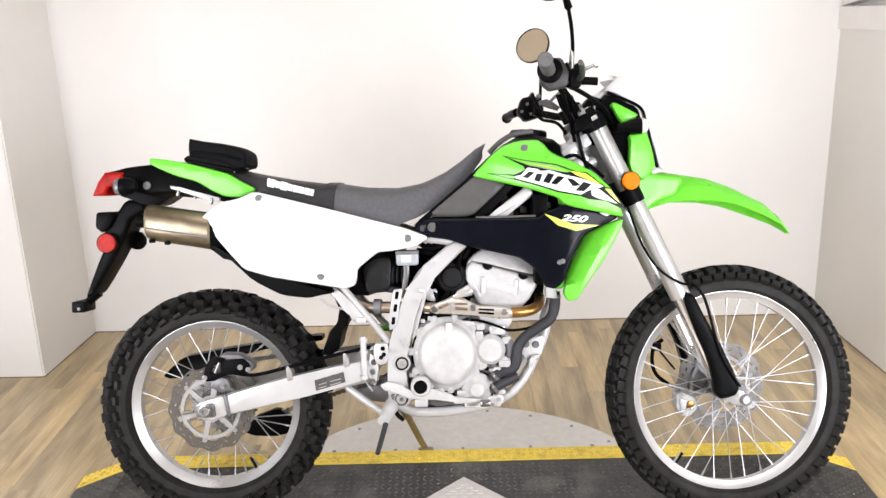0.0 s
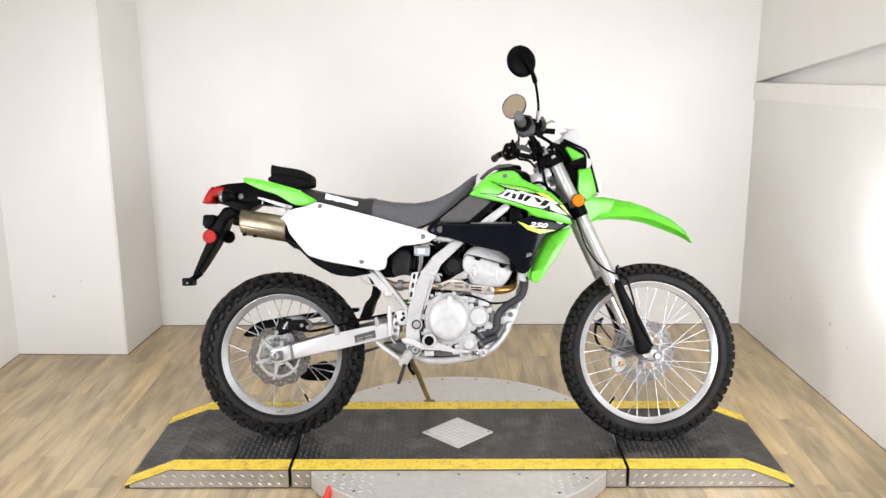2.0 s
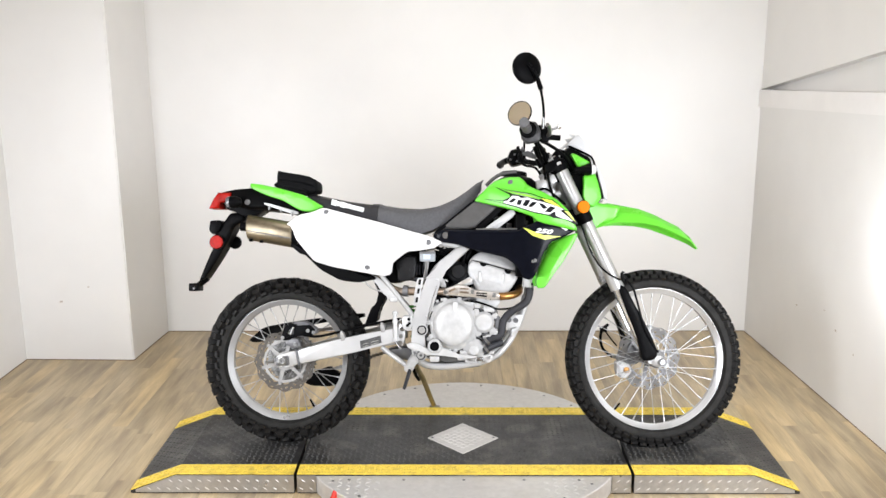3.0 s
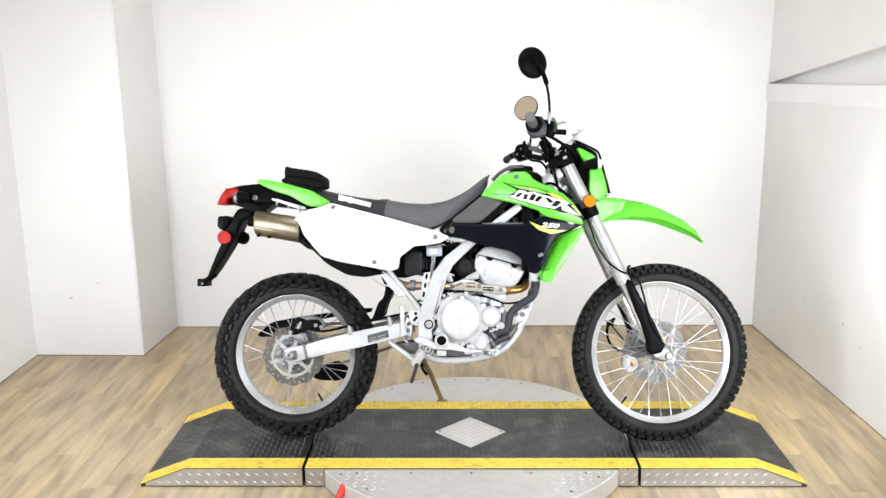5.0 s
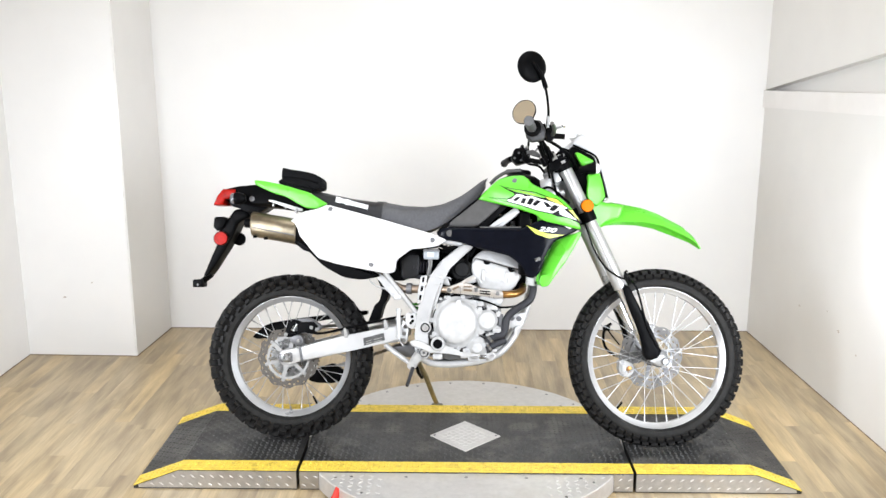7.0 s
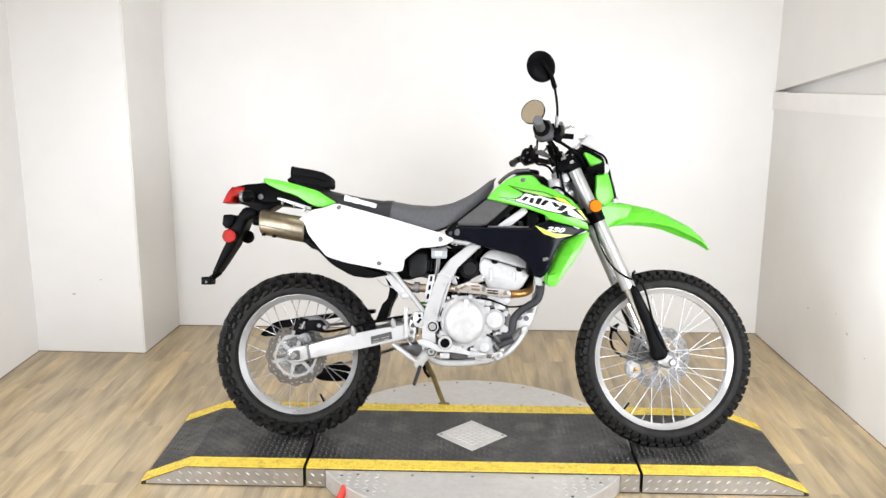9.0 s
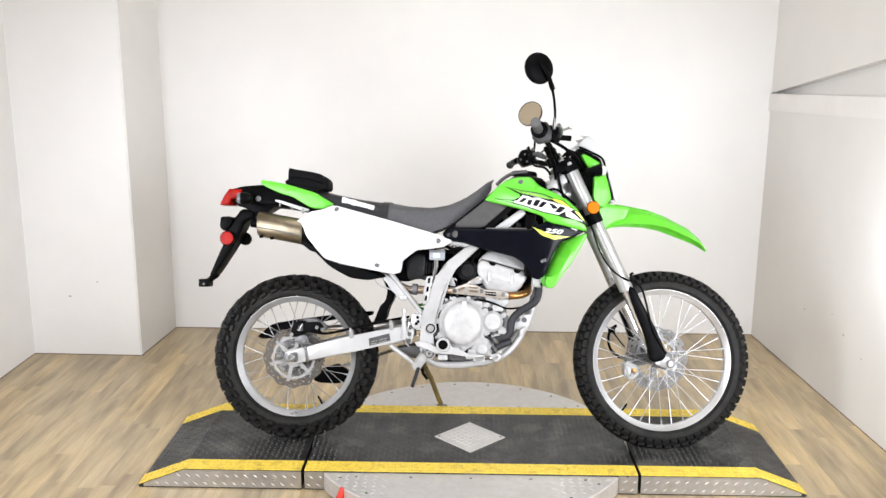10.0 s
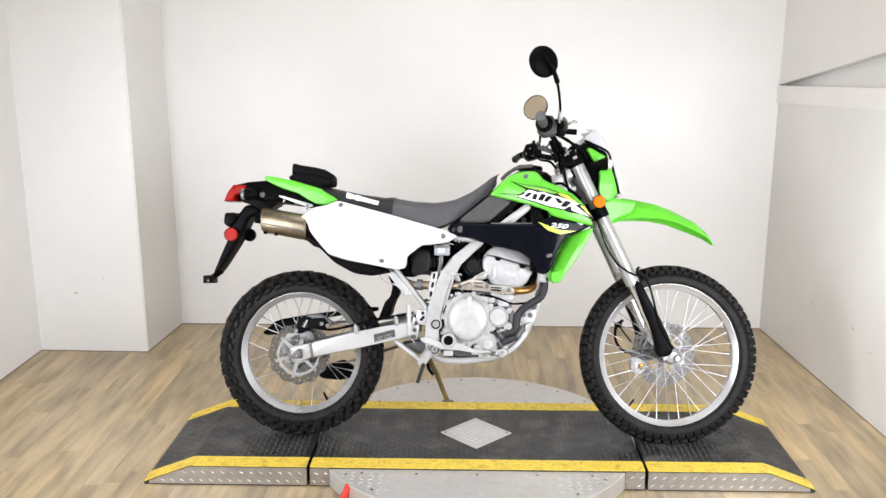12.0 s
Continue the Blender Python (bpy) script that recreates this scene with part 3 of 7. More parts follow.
# skirts of bright tread plate along the front and the back
for x0, x1, owner in ((-TIP + 0.02, -SEAM - G, west), (-SEAM + G, -0.545, mid), (0.545, SEAM - G, mid), (SEAM + G, TIP - 0.02, east)):
    for y, s in ((YF, -1), (YB, 1)):
        bm = bmesh.new()
        xs = sorted({x0, x1, *[k for k in (-BEND, BEND) if x0 < k < x1]})
        for a, b in zip(xs, xs[1:]):
            za, zb = deck_z(a) - 0.004, deck_z(b) - 0.004
            q = [bm.verts.new((x, yy, z)) for x, z in ((a, 0.006), (b, 0.006), (b, zb), (a, za)) for yy in (y, y + s * 0.004)]
            for f in ((0, 2, 4, 6), (1, 7, 5, 3), (0, 1, 3, 2), (4, 5, 7, 6), (0, 6, 7, 1), (2, 3, 5, 4)):
                bm.faces.new([q[k] for k in f])
        sk = part("skirt", bm, ALU_PLATE, owner, "bright aluminium tread-plate skirt", smooth=False)
        if s < 0:
            spots, x = [], x0 + 0.015
            lean = 0.6 if x0 > 0 else -0.6
            while x < x1 - 0.012:
                for z, dx in ((0.020, 0.0), (0.052, 0.009)):
                    if x + dx < x1 - 0.01 and z < deck_z(x + dx) - 0.016:
                        u, v = Vector((math.cos(lean), 0, math.sin(lean))), Vector((-math.sin(lean), 0, math.cos(lean)))
                        spots.append((Vector((x + dx, y - 0.004, z)), u, v, Vector((0, -1, 0))))
                x += 0.036
            if spots:
                bumps(spots, 0.0105, 0.0032, 0.0022, "tread", ALU_SMOOTH, owner)
# yellow tape along both long edges
for x_list, owner in (((-TIP, -BEND, -SEAM - G), west), ((-SEAM + G, SEAM - G), mid), ((SEAM + G, BEND, TIP), east)):
    for y0, y1 in ((YF, YF + 0.075), (YB - 0.072, YB)):
        bm = bmesh.new()
        rows = []
        for x in x_list:
            z = deck_z(x)
            rows.append([bm.verts.new(p) for p in ((x, y0 - 0.001, z - 0.001), (x, y0 - 0.001, z + 0.0022), (x, y1, z + 0.0022), (x, y1, z - 0.001))])
        for a, b in zip(rows, rows[1:]):
            for i in range(4):
                bm.faces.new((a[i], a[(i + 1) % 4], b[(i + 1) % 4], b[i]))
        bm.faces.new(rows[0]), bm.faces.new(rows[-1])
        part("tape", bm, TAPE, owner, "scuffed yellow safety tape", smooth=False)
# the round plate under the deck and its rim
disc = part("turntable_disc", turned((0, DISC_Y, 0), (0, 0, 1), [(0, 0.0), (DISC_R - 0.004, 0.0), (DISC_R, 0.004), (DISC_R, DISC_Z - 0.003), (DISC_R - 0.003, DISC_Z), (0, DISC_Z)], 128), ALU_SMOOTH, ramp, "round aluminium turntable plate with tread front")
spots, x, i = [], -0.62, 0
while x < 0.62:
    y, j = -0.71, 0
    while y < YF - 0.012:
        if math.hypot(x, y - DISC_Y) < DISC_R - 0.015 and abs(x) > 0.33 - 0.04 * (j % 2):
            a = 0.6 if (i + j) % 2 else -0.6
            spots.append((Vector((x, y, DISC_Z)), Vector((math.cos(a), math.sin(a), 0)), Vector((-math.sin(a), math.cos(a), 0)), Vector((0, 0, 1))))
        y += 0.026
        j += 1
    x += 0.034
    i += 1
bumps(spots, 0.011, 0.0034, 0.002, "tread", ALU_SMOOTH, disc)
for k in range(24):
    a = 2 * math.pi * k / 24 + 0.11
    p = (math.cos(a) * (DISC_R - 0.035), DISC_Y + math.sin(a) * (DISC_R - 0.035), DISC_Z)
    if p[1] > YB + 0.01 or p[1] < YF - 0.02:
        part("screw", knob(bmesh.new(), p, (0, 0, 1), 0.006, 0.002, 10, 0.0008), STEEL, disc)
for x in (-0.42, -0.22, 0.0, 0.22, 0.42):
    for y in (YB + 0.022, YF - 0.03):
        part("screw", knob(bmesh.new(), (x, y, DISC_Z), (0, 0, 1), 0.006, 0.002, 10, 0.0008), STEEL, disc)
# bright lozenge let into the deck
bm = bmesh.new()
h = 0.143
r0 = [bm.verts.new((x, YC + y, DECK - 0.002)) for x, y in ((h, 0), (0, h), (-h, 0), (0, -h))]
r1 = [bm.verts.new((x, YC + y, DECK + 0.003)) for x, y in ((h - .002, 0), (0, h - .002), (-h + .002, 0), (0, -h + .002))]
bm.faces.new(r0[::-1]), bm.faces.new(r1)
for i in range(4):
    bm.faces.new((r0[i], r0[(i + 1) % 4], r1[(i + 1) % 4], r1[i]))
loz = part("lozenge_plate", bm, ALU_SMOOTH, ramp, "bright aluminium tread-plate lozenge", smooth=False)
spots, i = [], 0
for ix in range(-7, 8):
    for iy in range(-9, 10):
        x, y = ix * 0.032 + (iy % 2) * 0.016, iy * 0.0155
        if abs(x) + abs(y) < h - 0.022:
            a = 0.12 if iy % 2 else -0.12
            spots.append((Vector((x, YC + y, DECK + 0.003)), Vector((math.cos(a), math.sin(a), 0)), Vector((-math.sin(a), math.cos(a), 0)), Vector((0, 0, 1))))
bumps(spots, 0.0115, 0.0036, 0.0022, "tread", ALU_SMOOTH, loz)
for x, y in ((h - 0.02, 0), (-h + 0.02, 0)):
    part("screw", knob(bmesh.new(), (x, YC + y, DECK + 0.003), (0, 0, 1), 0.005, 0.002, 10, 0.0008), CASTING, loz)
# the red-gripped lock lever
bm = tube(bmesh.new(), [(-0.500, -0.510, 0.004), (-0.488, -0.504, 0.010), (-0.474, -0.496, 0.03)], 0.006, 8)
lever = part("lock_lever", bm, BLACK, ramp, "steel lock lever")
part("lever_grip", tube(bmesh.new(), [(-0.484, -0.505, 0.008), (-0.468, -0.494, 0.036), (-0.458, -0.486, 0.062), (-0.456, -0.484, 0.067)], (0.0135, 0.012), 12), RED_RUBBER, lever, "red rubber lever grip")

# ---- the motorcycle: x ahead, y to its left, z up in its own plane, leaning on its side stand ----
LEAN_BIKE = 14
bike = thing("motorcycle", "lime green and white dual-sport motorcycle leaning on its side stand", "motorcycle", pose(0, -0.10, DECK, -LEAN_BIKE, 0, 0))
NEAR, FAR = (0, -1, 0), (0, 1, 0)


def wheel(name, cx, cz, r, half, rim_r, rim_half, spokes, knobs, hub_r, label, close=False, valve=62):
    """A spoked wheel with a knobbly tyre. half: half the tyre's width."""
    w = new(name)
    w.parent, w.location = bike, (cx, 0, cz)
    w["label"] = label
    o = (0, 0, 0)
    carc = r - (0.015 if close else 0.024)
    seat = rim_r + 0.004
    prof = []
    for k in range(15):
        a = math.pi * k / 14
        prof.append(((seat + carc) / 2 + (carc - seat) / 2 * (math.sin(a) * 2 - 1), -half * math.cos(a) * (1.0 if math.sin(a) > 0.35 else 0.86 + 0.4 * math.sin(a))))
    part("tyre", turned(o, FAR, prof + [(seat - 0.012, rim_half * 0.7), (seat - 0.012, -rim_half * 0.7)], 96, True), SIDEWALL, w, "dusty black off-road tyre carcass")
    # knobs in five rows
    verts, faces = [], []

    def block(a, y, rr, tilt, lt, wy, h, twist=0.0):
        k = len(verts)
        rad = Vector((math.cos(a), 0, math.sin(a)))
        tan = Vector((-math.sin(a), 0, math.cos(a)))
        out = rad * math.cos(tilt) + Vector((0, math.sin(tilt), 0))
        acr = Vector((0, math.cos(tilt), 0)) - rad * math.sin(tilt)
        t2 = tan * math.cos(twist) + acr * math.sin(twist)
        a2 = acr * math.cos(twist) - tan * math.sin(twist)
        c = rad * rr + Vector((0, y, 0))
        for s, hh in ((1.0, -0.006), (0.84, h)):
            for p, q in ((-1, -1), (1, -1), (1, 1), (-1, 1)):
                verts.append(c + t2 * (p * lt * s) + a2 * (q * wy * s) + out * hh)
        faces.extend([(k + 4, k + 5, k + 6, k + 7), (k, k + 1, k + 5, k + 4), (k + 1, k + 2, k + 6, k + 5), (k + 2, k + 3, k + 7, k + 6), (k + 3, k, k + 4, k + 7)])

    rnd2 = random.Random(knobs)
    da = 2 * math.pi / knobs
    for i in range(knobs):
        a = i * da
        for s in (-1, 1):
            if close:
                # a road-biased block tyre: broad blocks set close, thin grooves between
                block(a + (0 if s > 0 else da * 0.5), s * half * 0.20, carc + 0.001, s * 0.10, 0.39 * da * r, half * 0.19, 0.0145 + rnd2.uniform(-.0006, .0006), s * 0.35)
                block(a + da * 0.5, s * half * 0.58, carc - 0.004, s * 0.45, 0.38 * da * r, half * 0.20, 0.0148, s * 0.3)
                block(a + da * 0.1, s * half * 0.90, carc - 0.016, s * 0.95, 0.41 * da * r, half * 0.22, 0.0085 + rnd2.uniform(-.0006, .0006), -s * 0.12)
            else:
                block(a + (0 if s > 0 else da * 0.12), s * half * 0.21, carc + 0.001, s * 0.12, 0.29 * da * r, half * 0.20, 0.0232 + rnd2.uniform(-.001, .001))
                block(a + da * 0.5, s * half * 0.60, carc - 0.003, s * 0.5, 0.28 * da * r, half * 0.19, 0.0230, s * 0.25)
                block(a, s * half * 0.88, carc - 0.014, s * 0.95, (0.23 if i % 2 else 0.31) * da * r, half * 0.15, 0.0175, s * (0.2 if i % 2 else -0.15))
                block(a + da * 0.45, s * half * 0.97, carc - 0.028, s * 1.25, 0.25 * da * r, half * 0.10, 0.0080, s * 0.15)
    me = bpy.data.meshes.new("tread")
    me.from_pydata([tuple(q) for q in verts], [], faces)
    me.materials.append(RUBBER)
    tr = new("tread", me)
    tr.parent = w
    tagged(tr, "black rubber tread knobs", kind="stuff")
    # rim: a channel with two bright flanges
    d = 0.026
    rp = [(rim_r + 0.003, -rim_half), (rim_r + 0.003, -rim_half + 0.004), (rim_r - 0.006, -rim_half + 0.006), (rim_r - 0.016, -rim_half * 0.45), (rim_r - 0.018, rim_half * 0.45), (rim_r - 0.006, rim_half - 0.006), (rim_r + 0.003, rim_half - 0.004), (rim_r + 0.003, rim_half),
          (rim_r - 0.006, rim_half + 0.001), (rim_r - 0.012, rim_half - 0.004), (rim_r - d, rim_half * 0.5), (rim_r - d, -rim_half * 0.5), (rim_r - 0.012, -rim_half + 0.004), (rim_r - 0.006, -rim_half - 0.001)]
    part("rim", turned(o, FAR, rp, 96, True), RIM, w, "polished aluminium rim")
    hb = hub_r
    part("hub", turned(o, FAR, [(0.012, -0.062), (0.026, -0.062), (0.028, -0.045), (hb, -0.043), (hb, -0.036), (0.027, -0.028), (0.025, 0.028), (hb, 0.036), (hb, 0.043), (0.028, 0.045), (0.026, 0.062), (0.012, 0.062)], 40), CASE, w, "grey cast hub")
    shared = {}
    for i in range(spokes):
        s = -1 if i % 2 else 1
        lace = 1 if (i // 2) % 2 else -1
        a = 2 * math.pi * i / spokes
        key = (s, lace)
        if key not in shared:
            p0 = (math.cos(-lace * 1.15) * (hb - 0.004), s * 0.041, math.sin(-lace * 1.15) * (hb - 0.004))
            p1 = (rim_r - d + 0.002, s * 0.007, 0)
            bm = tube(bmesh.new(), [p0, p1], 0.0015, 6)
            tube(bm, [Vector(p1).lerp(Vector(p0), 0.085), p1], 0.0030, 6)
            shared[key] = finish("spoke", bm, SPOKE)
        sp = new("spoke", shared[key])
        sp.parent = w
        sp.rotation_euler = (0, -a, 0)
    tube_bm = rod((rim_r - d, 0, 0), (rim_r - d - 0.035, 0, 0), 0.004, 8)
    vs = part("valve", tube_bm, BLACK, w, "black tyre valve")
    vs.rotation_euler = (0, radians(valve), 0)
    return w


def brake_disc(owner, y, r_out, r_in, carrier_r, waves, steel, spider, name="brake_disc"):
    """A drilled wave disc on a spider."""
    n, rings = 144, 6
    bm = bmesh.new()
    grid = []
    for yy in (y - 0.002, y + 0.002):
        lay = []
        for j in range(rings + 1):
            row = []
            for i in range(n):
                a = 2 * math.pi * i / n
                wave = 0.0035 * math.cos(a * waves)
                ro, ri = r_out + wave, r_in + wave
                rr = ri + (ro - ri) * j / rings
                row.append(bm.verts.new((rr * math.cos(a), yy, rr * math.sin(a))))
            lay.append(row)
        grid.append(lay)
    hole = lambda i, j: (i % 8 in (0, 1) and j == 4) or (i % 8 in (4, 5) and j == 2)
    for j in range(rings):
        for i in range(n):
            k = (i + 1) % n
            if hole(i, j):
                for (a, b, o) in (((i, j), (k, j), (i, j - 1)), ((k, j), (k, j + 1), (k, j)), ((k, j + 1), (i, j + 1), (i, j + 1)), ((i, j + 1), (i, j), (i - 1, j))):
                    if hole(*o):
                        continue
                    bm.faces.new((grid[0][a[1]][a[0]], grid[0][b[1]][b[0]], grid[1][b[1]][b[0]], grid[1][a[1]][a[0]]))
                continue
            bm.faces.new((grid[0][j][i], grid[0][j][k], grid[0][j + 1][k], grid[0][j + 1][i]))
            bm.faces.new((grid[1][j][i], grid[1][j + 1][i], grid[1][j + 1][k], grid[1][j][k]))
    for j in (0, rings):
        for i in range(n):
            k = (i + 1) % n
            bm.faces.new((grid[0][j][i], grid[0][j][k], grid[1][j][k], grid[1][j][i]))
    d = part(name, bm, steel, owner, "drilled wave brake disc")
    bm = turned((0, y, 0), FAR, [(0.024, -0.004), (carrier_r * 0.46, -0.004), (carrier_r * 0.46, 0.004), (0.024, 0.004)], 40, True)
    part("carrier_ring", turned((0, y, 0), FAR, [(r_in - 0.014, -0.0036), (r_in - 0.004, -0.0036), (r_in - 0.004, 0.0036), (r_in - 0.014, 0.0036)], 64, True), spider, owner, "silver disc carrier ring")
    arms = bmesh.new()
    for i in range(6):
        a = math.pi * i / 3 + 0.3
        u, v = Vector((math.cos(a), 0, math.sin(a))), Vector((-math.sin(a), 0, math.cos(a)))
        pts = [u * carrier_r * 0.4 - v * 0.008, u * (r_in + 0.004) - v * 0.0055, u * (r_in + 0.004) + v * 0.0055, u * carrier_r * 0.4 + v * 0.008]
        slab(arms, [(q.x, q.z) for q in pts], y - 0.0044, y + 0.0038, 0, 0)
        bolt(arms, (u.x * r_in, y - 0.0038, u.z * r_in), NEAR, 0.005, 0.004)
    part("disc_spider", bm, spider, owner, "silver disc spider")
    part_each("spider_arm", arms, spider, owner)
    return d


FX, FZ, RX, RZ = 0.755, 0.334, -0.695, 0.331
STEER = 6
front = wheel("front_wheel", FX, FZ, 0.351, 0.045, 0.2835, 0.021, 36, 60, 0.036, "spoked front wheel with close-set block tyre", close=True, valve=128)
front.matrix_basis = Matrix.Translation((FX, 0, FZ)) @ Matrix.Rotation(radians(STEER), 4, Vector((-0.424, 0, 0.906)))
rear = wheel("rear_wheel", RX, RZ, 0.3245, 0.065, 0.243, 0.030, 36, 38, 0.046, "spoked rear wheel with knobbly tyre")
brake_disc(front, 0.062, 0.128, 0.094, 0.075, 12, DISC_LIT, CASTING)
brake_disc(rear, -0.078, 0.117, 0.088, 0.080, 12, DISC, CARRIER)
# rear sprocket and chain on the far side
bm = turned((0, 0.075, 0), FAR, [(0.03, -0.003), (0.098, -0.003), (0.098, 0.003), (0.03, 0.003)], 44, True)
for i in range(44):
    a = 2 * math.pi * i / 44
    u, v = Vector((math.cos(a), 0, math.sin(a))), Vector((-math.sin(a), 0, math.cos(a)))
    slab(bm, [(q.x, q.z) for q in (u * 0.097 - v * 0.004, u * 0.104 - v * 0.002, u * 0.104 + v * 0.002, u * 0.097 + v * 0.004)], 0.073, 0.077, 0, 0)
part("sprocket", bm, STEEL, rear, "steel rear sprocket")

# ---- swingarm, chain, rear brake ----
bm = slabbed([(-0.644, 0.378), (-0.551, 0.401), (-0.472, 0.421), (-0.345, 0.447), (-0.225, 0.472), (-0.225, 0.404), (-0.347, 0.387), (-0.433, 0.366), (-0.634, 0.321)], -0.128, -0.092, 0.015, 0)
arm = part("swingarm", bm, SILVER, bike, "silver aluminium swingarm")
part("swingarm_leg", slabbed([(-0.735, 0.345), (-0.66, 0.374), (-0.292, 0.467), (-0.225, 0.478), (-0.225, 0.400), (-0.433, 0.359), (-0.641, 0.314), (-0.735, 0.315)], 0.092, 0.128, 0.007, 1), SILVER, arm)
part("swingarm_bridge", slabbed([(-0.33, 0.448), (-0.23, 0.472), (-0.23, 0.404), (-0.32, 0.392)], -0.1, 0.1, 0.006), SILVER, arm)
bm = slabbed([(-0.397, 0.413), (-0.318, 0.434), (-0.313, 0.406), (-0.394, 0.384)], -0.1302, -0.1283, 0, 0)
part("warning_sticker", bm, STICKER, arm, "small dark warning sticker with unreadable print", smooth=False)
for k, (dx, ww) in enumerate(((0.004, 0.022), (0.034, 0.03))):
    for j in range(2):
        x0, z0 = -0.39 + dx, 0.389 + j * 0.0095 + dx * 0.25
        bm = slabbed([(x0, z0), (x0 + ww, z0 + ww * 0.26), (x0 + ww, z0 + ww * 0.26 + 0.0022), (x0, z0 + 0.0022)], -0.1308, -0.1302, 0, 0)
        part("print_line", bm, DEC_GREY, arm, smooth=False)
part("axle_block", slabbed([(-0.722, 0.357), (-0.643, 0.378), (-0.636, 0.321), (-0.688, 0.311), (-0.720, 0.316)], -0.127, -0.094, 0.004), ENGINE, arm, "grey axle block")
part("chain_adjuster", slabbed([(-0.722, 0.350), (-0.672, 0.358), (-0.668, 0.318), (-0.722, 0.318)], -0.132, -0.122, 0.003), CASTING, arm, "dark steel chain adjuster plate")
part("arm_end_band", slabbed([(-0.648, 0.380), (-0.640, 0.382), (-0.629, 0.320), (-0.637, 0.318)], -0.1295, -0.09, 0.002), CASTING, arm, "rim of the swingarm end")
part("adjuster_bolt", tube(bmesh.new(), [(-0.735, -0.11, 0.332), (-0.765, -0.11, 0.328)], 0.005, 8), STEEL, arm, "adjuster bolt")
bm = turned((RX, -0.134, RZ + 0.006), NEAR, [(0.019, 0), (0.019, 0.003), (0.0145, 0.004), (0.0145, 0.013), (0.012, 0.015), (0.007, 0.015), (0.006, 0.008), (0, 0.008)], 12)
part("axle_nut", bm, STEEL, arm, "steel axle nut")
part("swingarm_clamp", slabbed([(-0.474, 0.452), (-0.465, 0.454), (-0.456, 0.430), (-0.455, 0.415), (-0.472, 0.412)], -0.131, -0.09, 0.003), CARRIER, arm, "silver brake-hose clamp")
part("swingarm_clamp", slabbed([(-0.319, 0.484), (-0.310, 0.486), (-0.301, 0.464), (-0.301, 0.448), (-0.317, 0.445)], -0.131, -0.09, 0.003), CARRIER, arm, "silver brake-hose clamp")
part("brake_hose", tube(bmesh.new(), [(-0.62, -0.11, 0.435), (-0.56, -0.118, 0.43), (-0.46, -0.125, 0.452), (-0.33, -0.125, 0.482), (-0.24, -0.12, 0.498)], 0.005, 8, 5), BLACK, arm, "black rear brake hose")
cal = part("rear_caliper", slabbed([(-0.672, 0.470), (-0.651, 0.487), (-0.606, 0.486), (-0.566, 0.460), (-0.566, 0.440), (-0.620, 0.425), (-0.66, 0.43)], -0.108, -0.062, 0.006, 1), CASTING, bike, "grey rear brake caliper")
part("caliper_cover", slabbed([(-0.703, 0.427), (-0.693, 0.465), (-0.669, 0.482), (-0.640, 0.476), (-0.648, 0.462), (-0.662, 0.464), (-0.676, 0.460), (-0.687, 0.437), (-0.671, 0.433), (-0.655, 0.438), (-0.640, 0.430), (-0.657, 0.424), (-0.676, 0.415), (-0.695, 0.414)], -0.120, -0.104, 0.003), BLACK, cal, "black caliper guard loop")
part("caliper_body", slabbed([(-0.655, 0.470), (-0.628, 0.473), (-0.591, 0.475), (-0.573, 0.456), (-0.581, 0.432), (-0.626, 0.433), (-0.655, 0.428)], -0.119, -0.106, 0.004, 1), BLACK, cal, "black caliper body")
part("caliper_pin", tube(bmesh.new(), [(-0.668, -0.121, 0.438), (-0.655, -0.121, 0.466)], 0.004, 8), STEEL, cal, "bright pad pin")
part("caliper_lug", slabbed([(-0.690, 0.40), (-0.672, 0.425), (-0.640, 0.422), (-0.628, 0.392), (-0.655, 0.380)], -0.112, -0.085, 0.005), CASTING, cal, "grey caliper bracket")
bm = bmesh.new()
for x, z in ((-0.698, 0.425), (-0.60, 0.452), (-0.578, 0.445), (-0.65, 0.40)):
    bolt(bm, (x, -0.119, z), NEAR, 0.005, 0.005)
part_each("caliper_bolt", bm, STEEL, cal)
# chain as a run of links above and below
bm = bmesh.new()
for p0, p1, n in (((-0.70, 0.432), (-0.20, 0.478), 34), ((-0.70, 0.226), (-0.20, 0.388), 34)):
    for i in range(n):
        t = i / n
        x, z = p0[0] + (p1[0] - p0[0]) * t, p0[1] + (p1[1] - p0[1]) * t
        hw = 0.0022 if i % 2 else 0.0045
        box(bm, (x - 0.008, 0.075 - hw, z - 0.006), (x + 0.008, 0.075 + hw, z + 0.006))
tagged(part("drive_chain", bm, STEEL, bike, "steel drive chain"), kind="stuff")
part("chain_guard", panel([(-0.869, 0.401), (-0.811, 0.453), (-0.694, 0.474), (-0.554, 0.493), (-0.40, 0.51), (-0.40, 0.492), (-0.554, 0.474), (-0.694, 0.444), (-0.80, 0.395), (-0.85, 0.392)], lambda x, z: 0.112, 0.05, 0.006, 0.03, side=1), BLACK, bike, "black plastic chain guard")
part("chain_slider_guard", slabbed([(-0.643, 0.226), (-0.608, 0.271), (-0.539, 0.295), (-0.491, 0.261), (-0.502, 0.221), (-0.549, 0.212), (-0.619, 0.216)], 0.065, 0.1, 0.006), BLACK, bike, "black plastic chain guide")

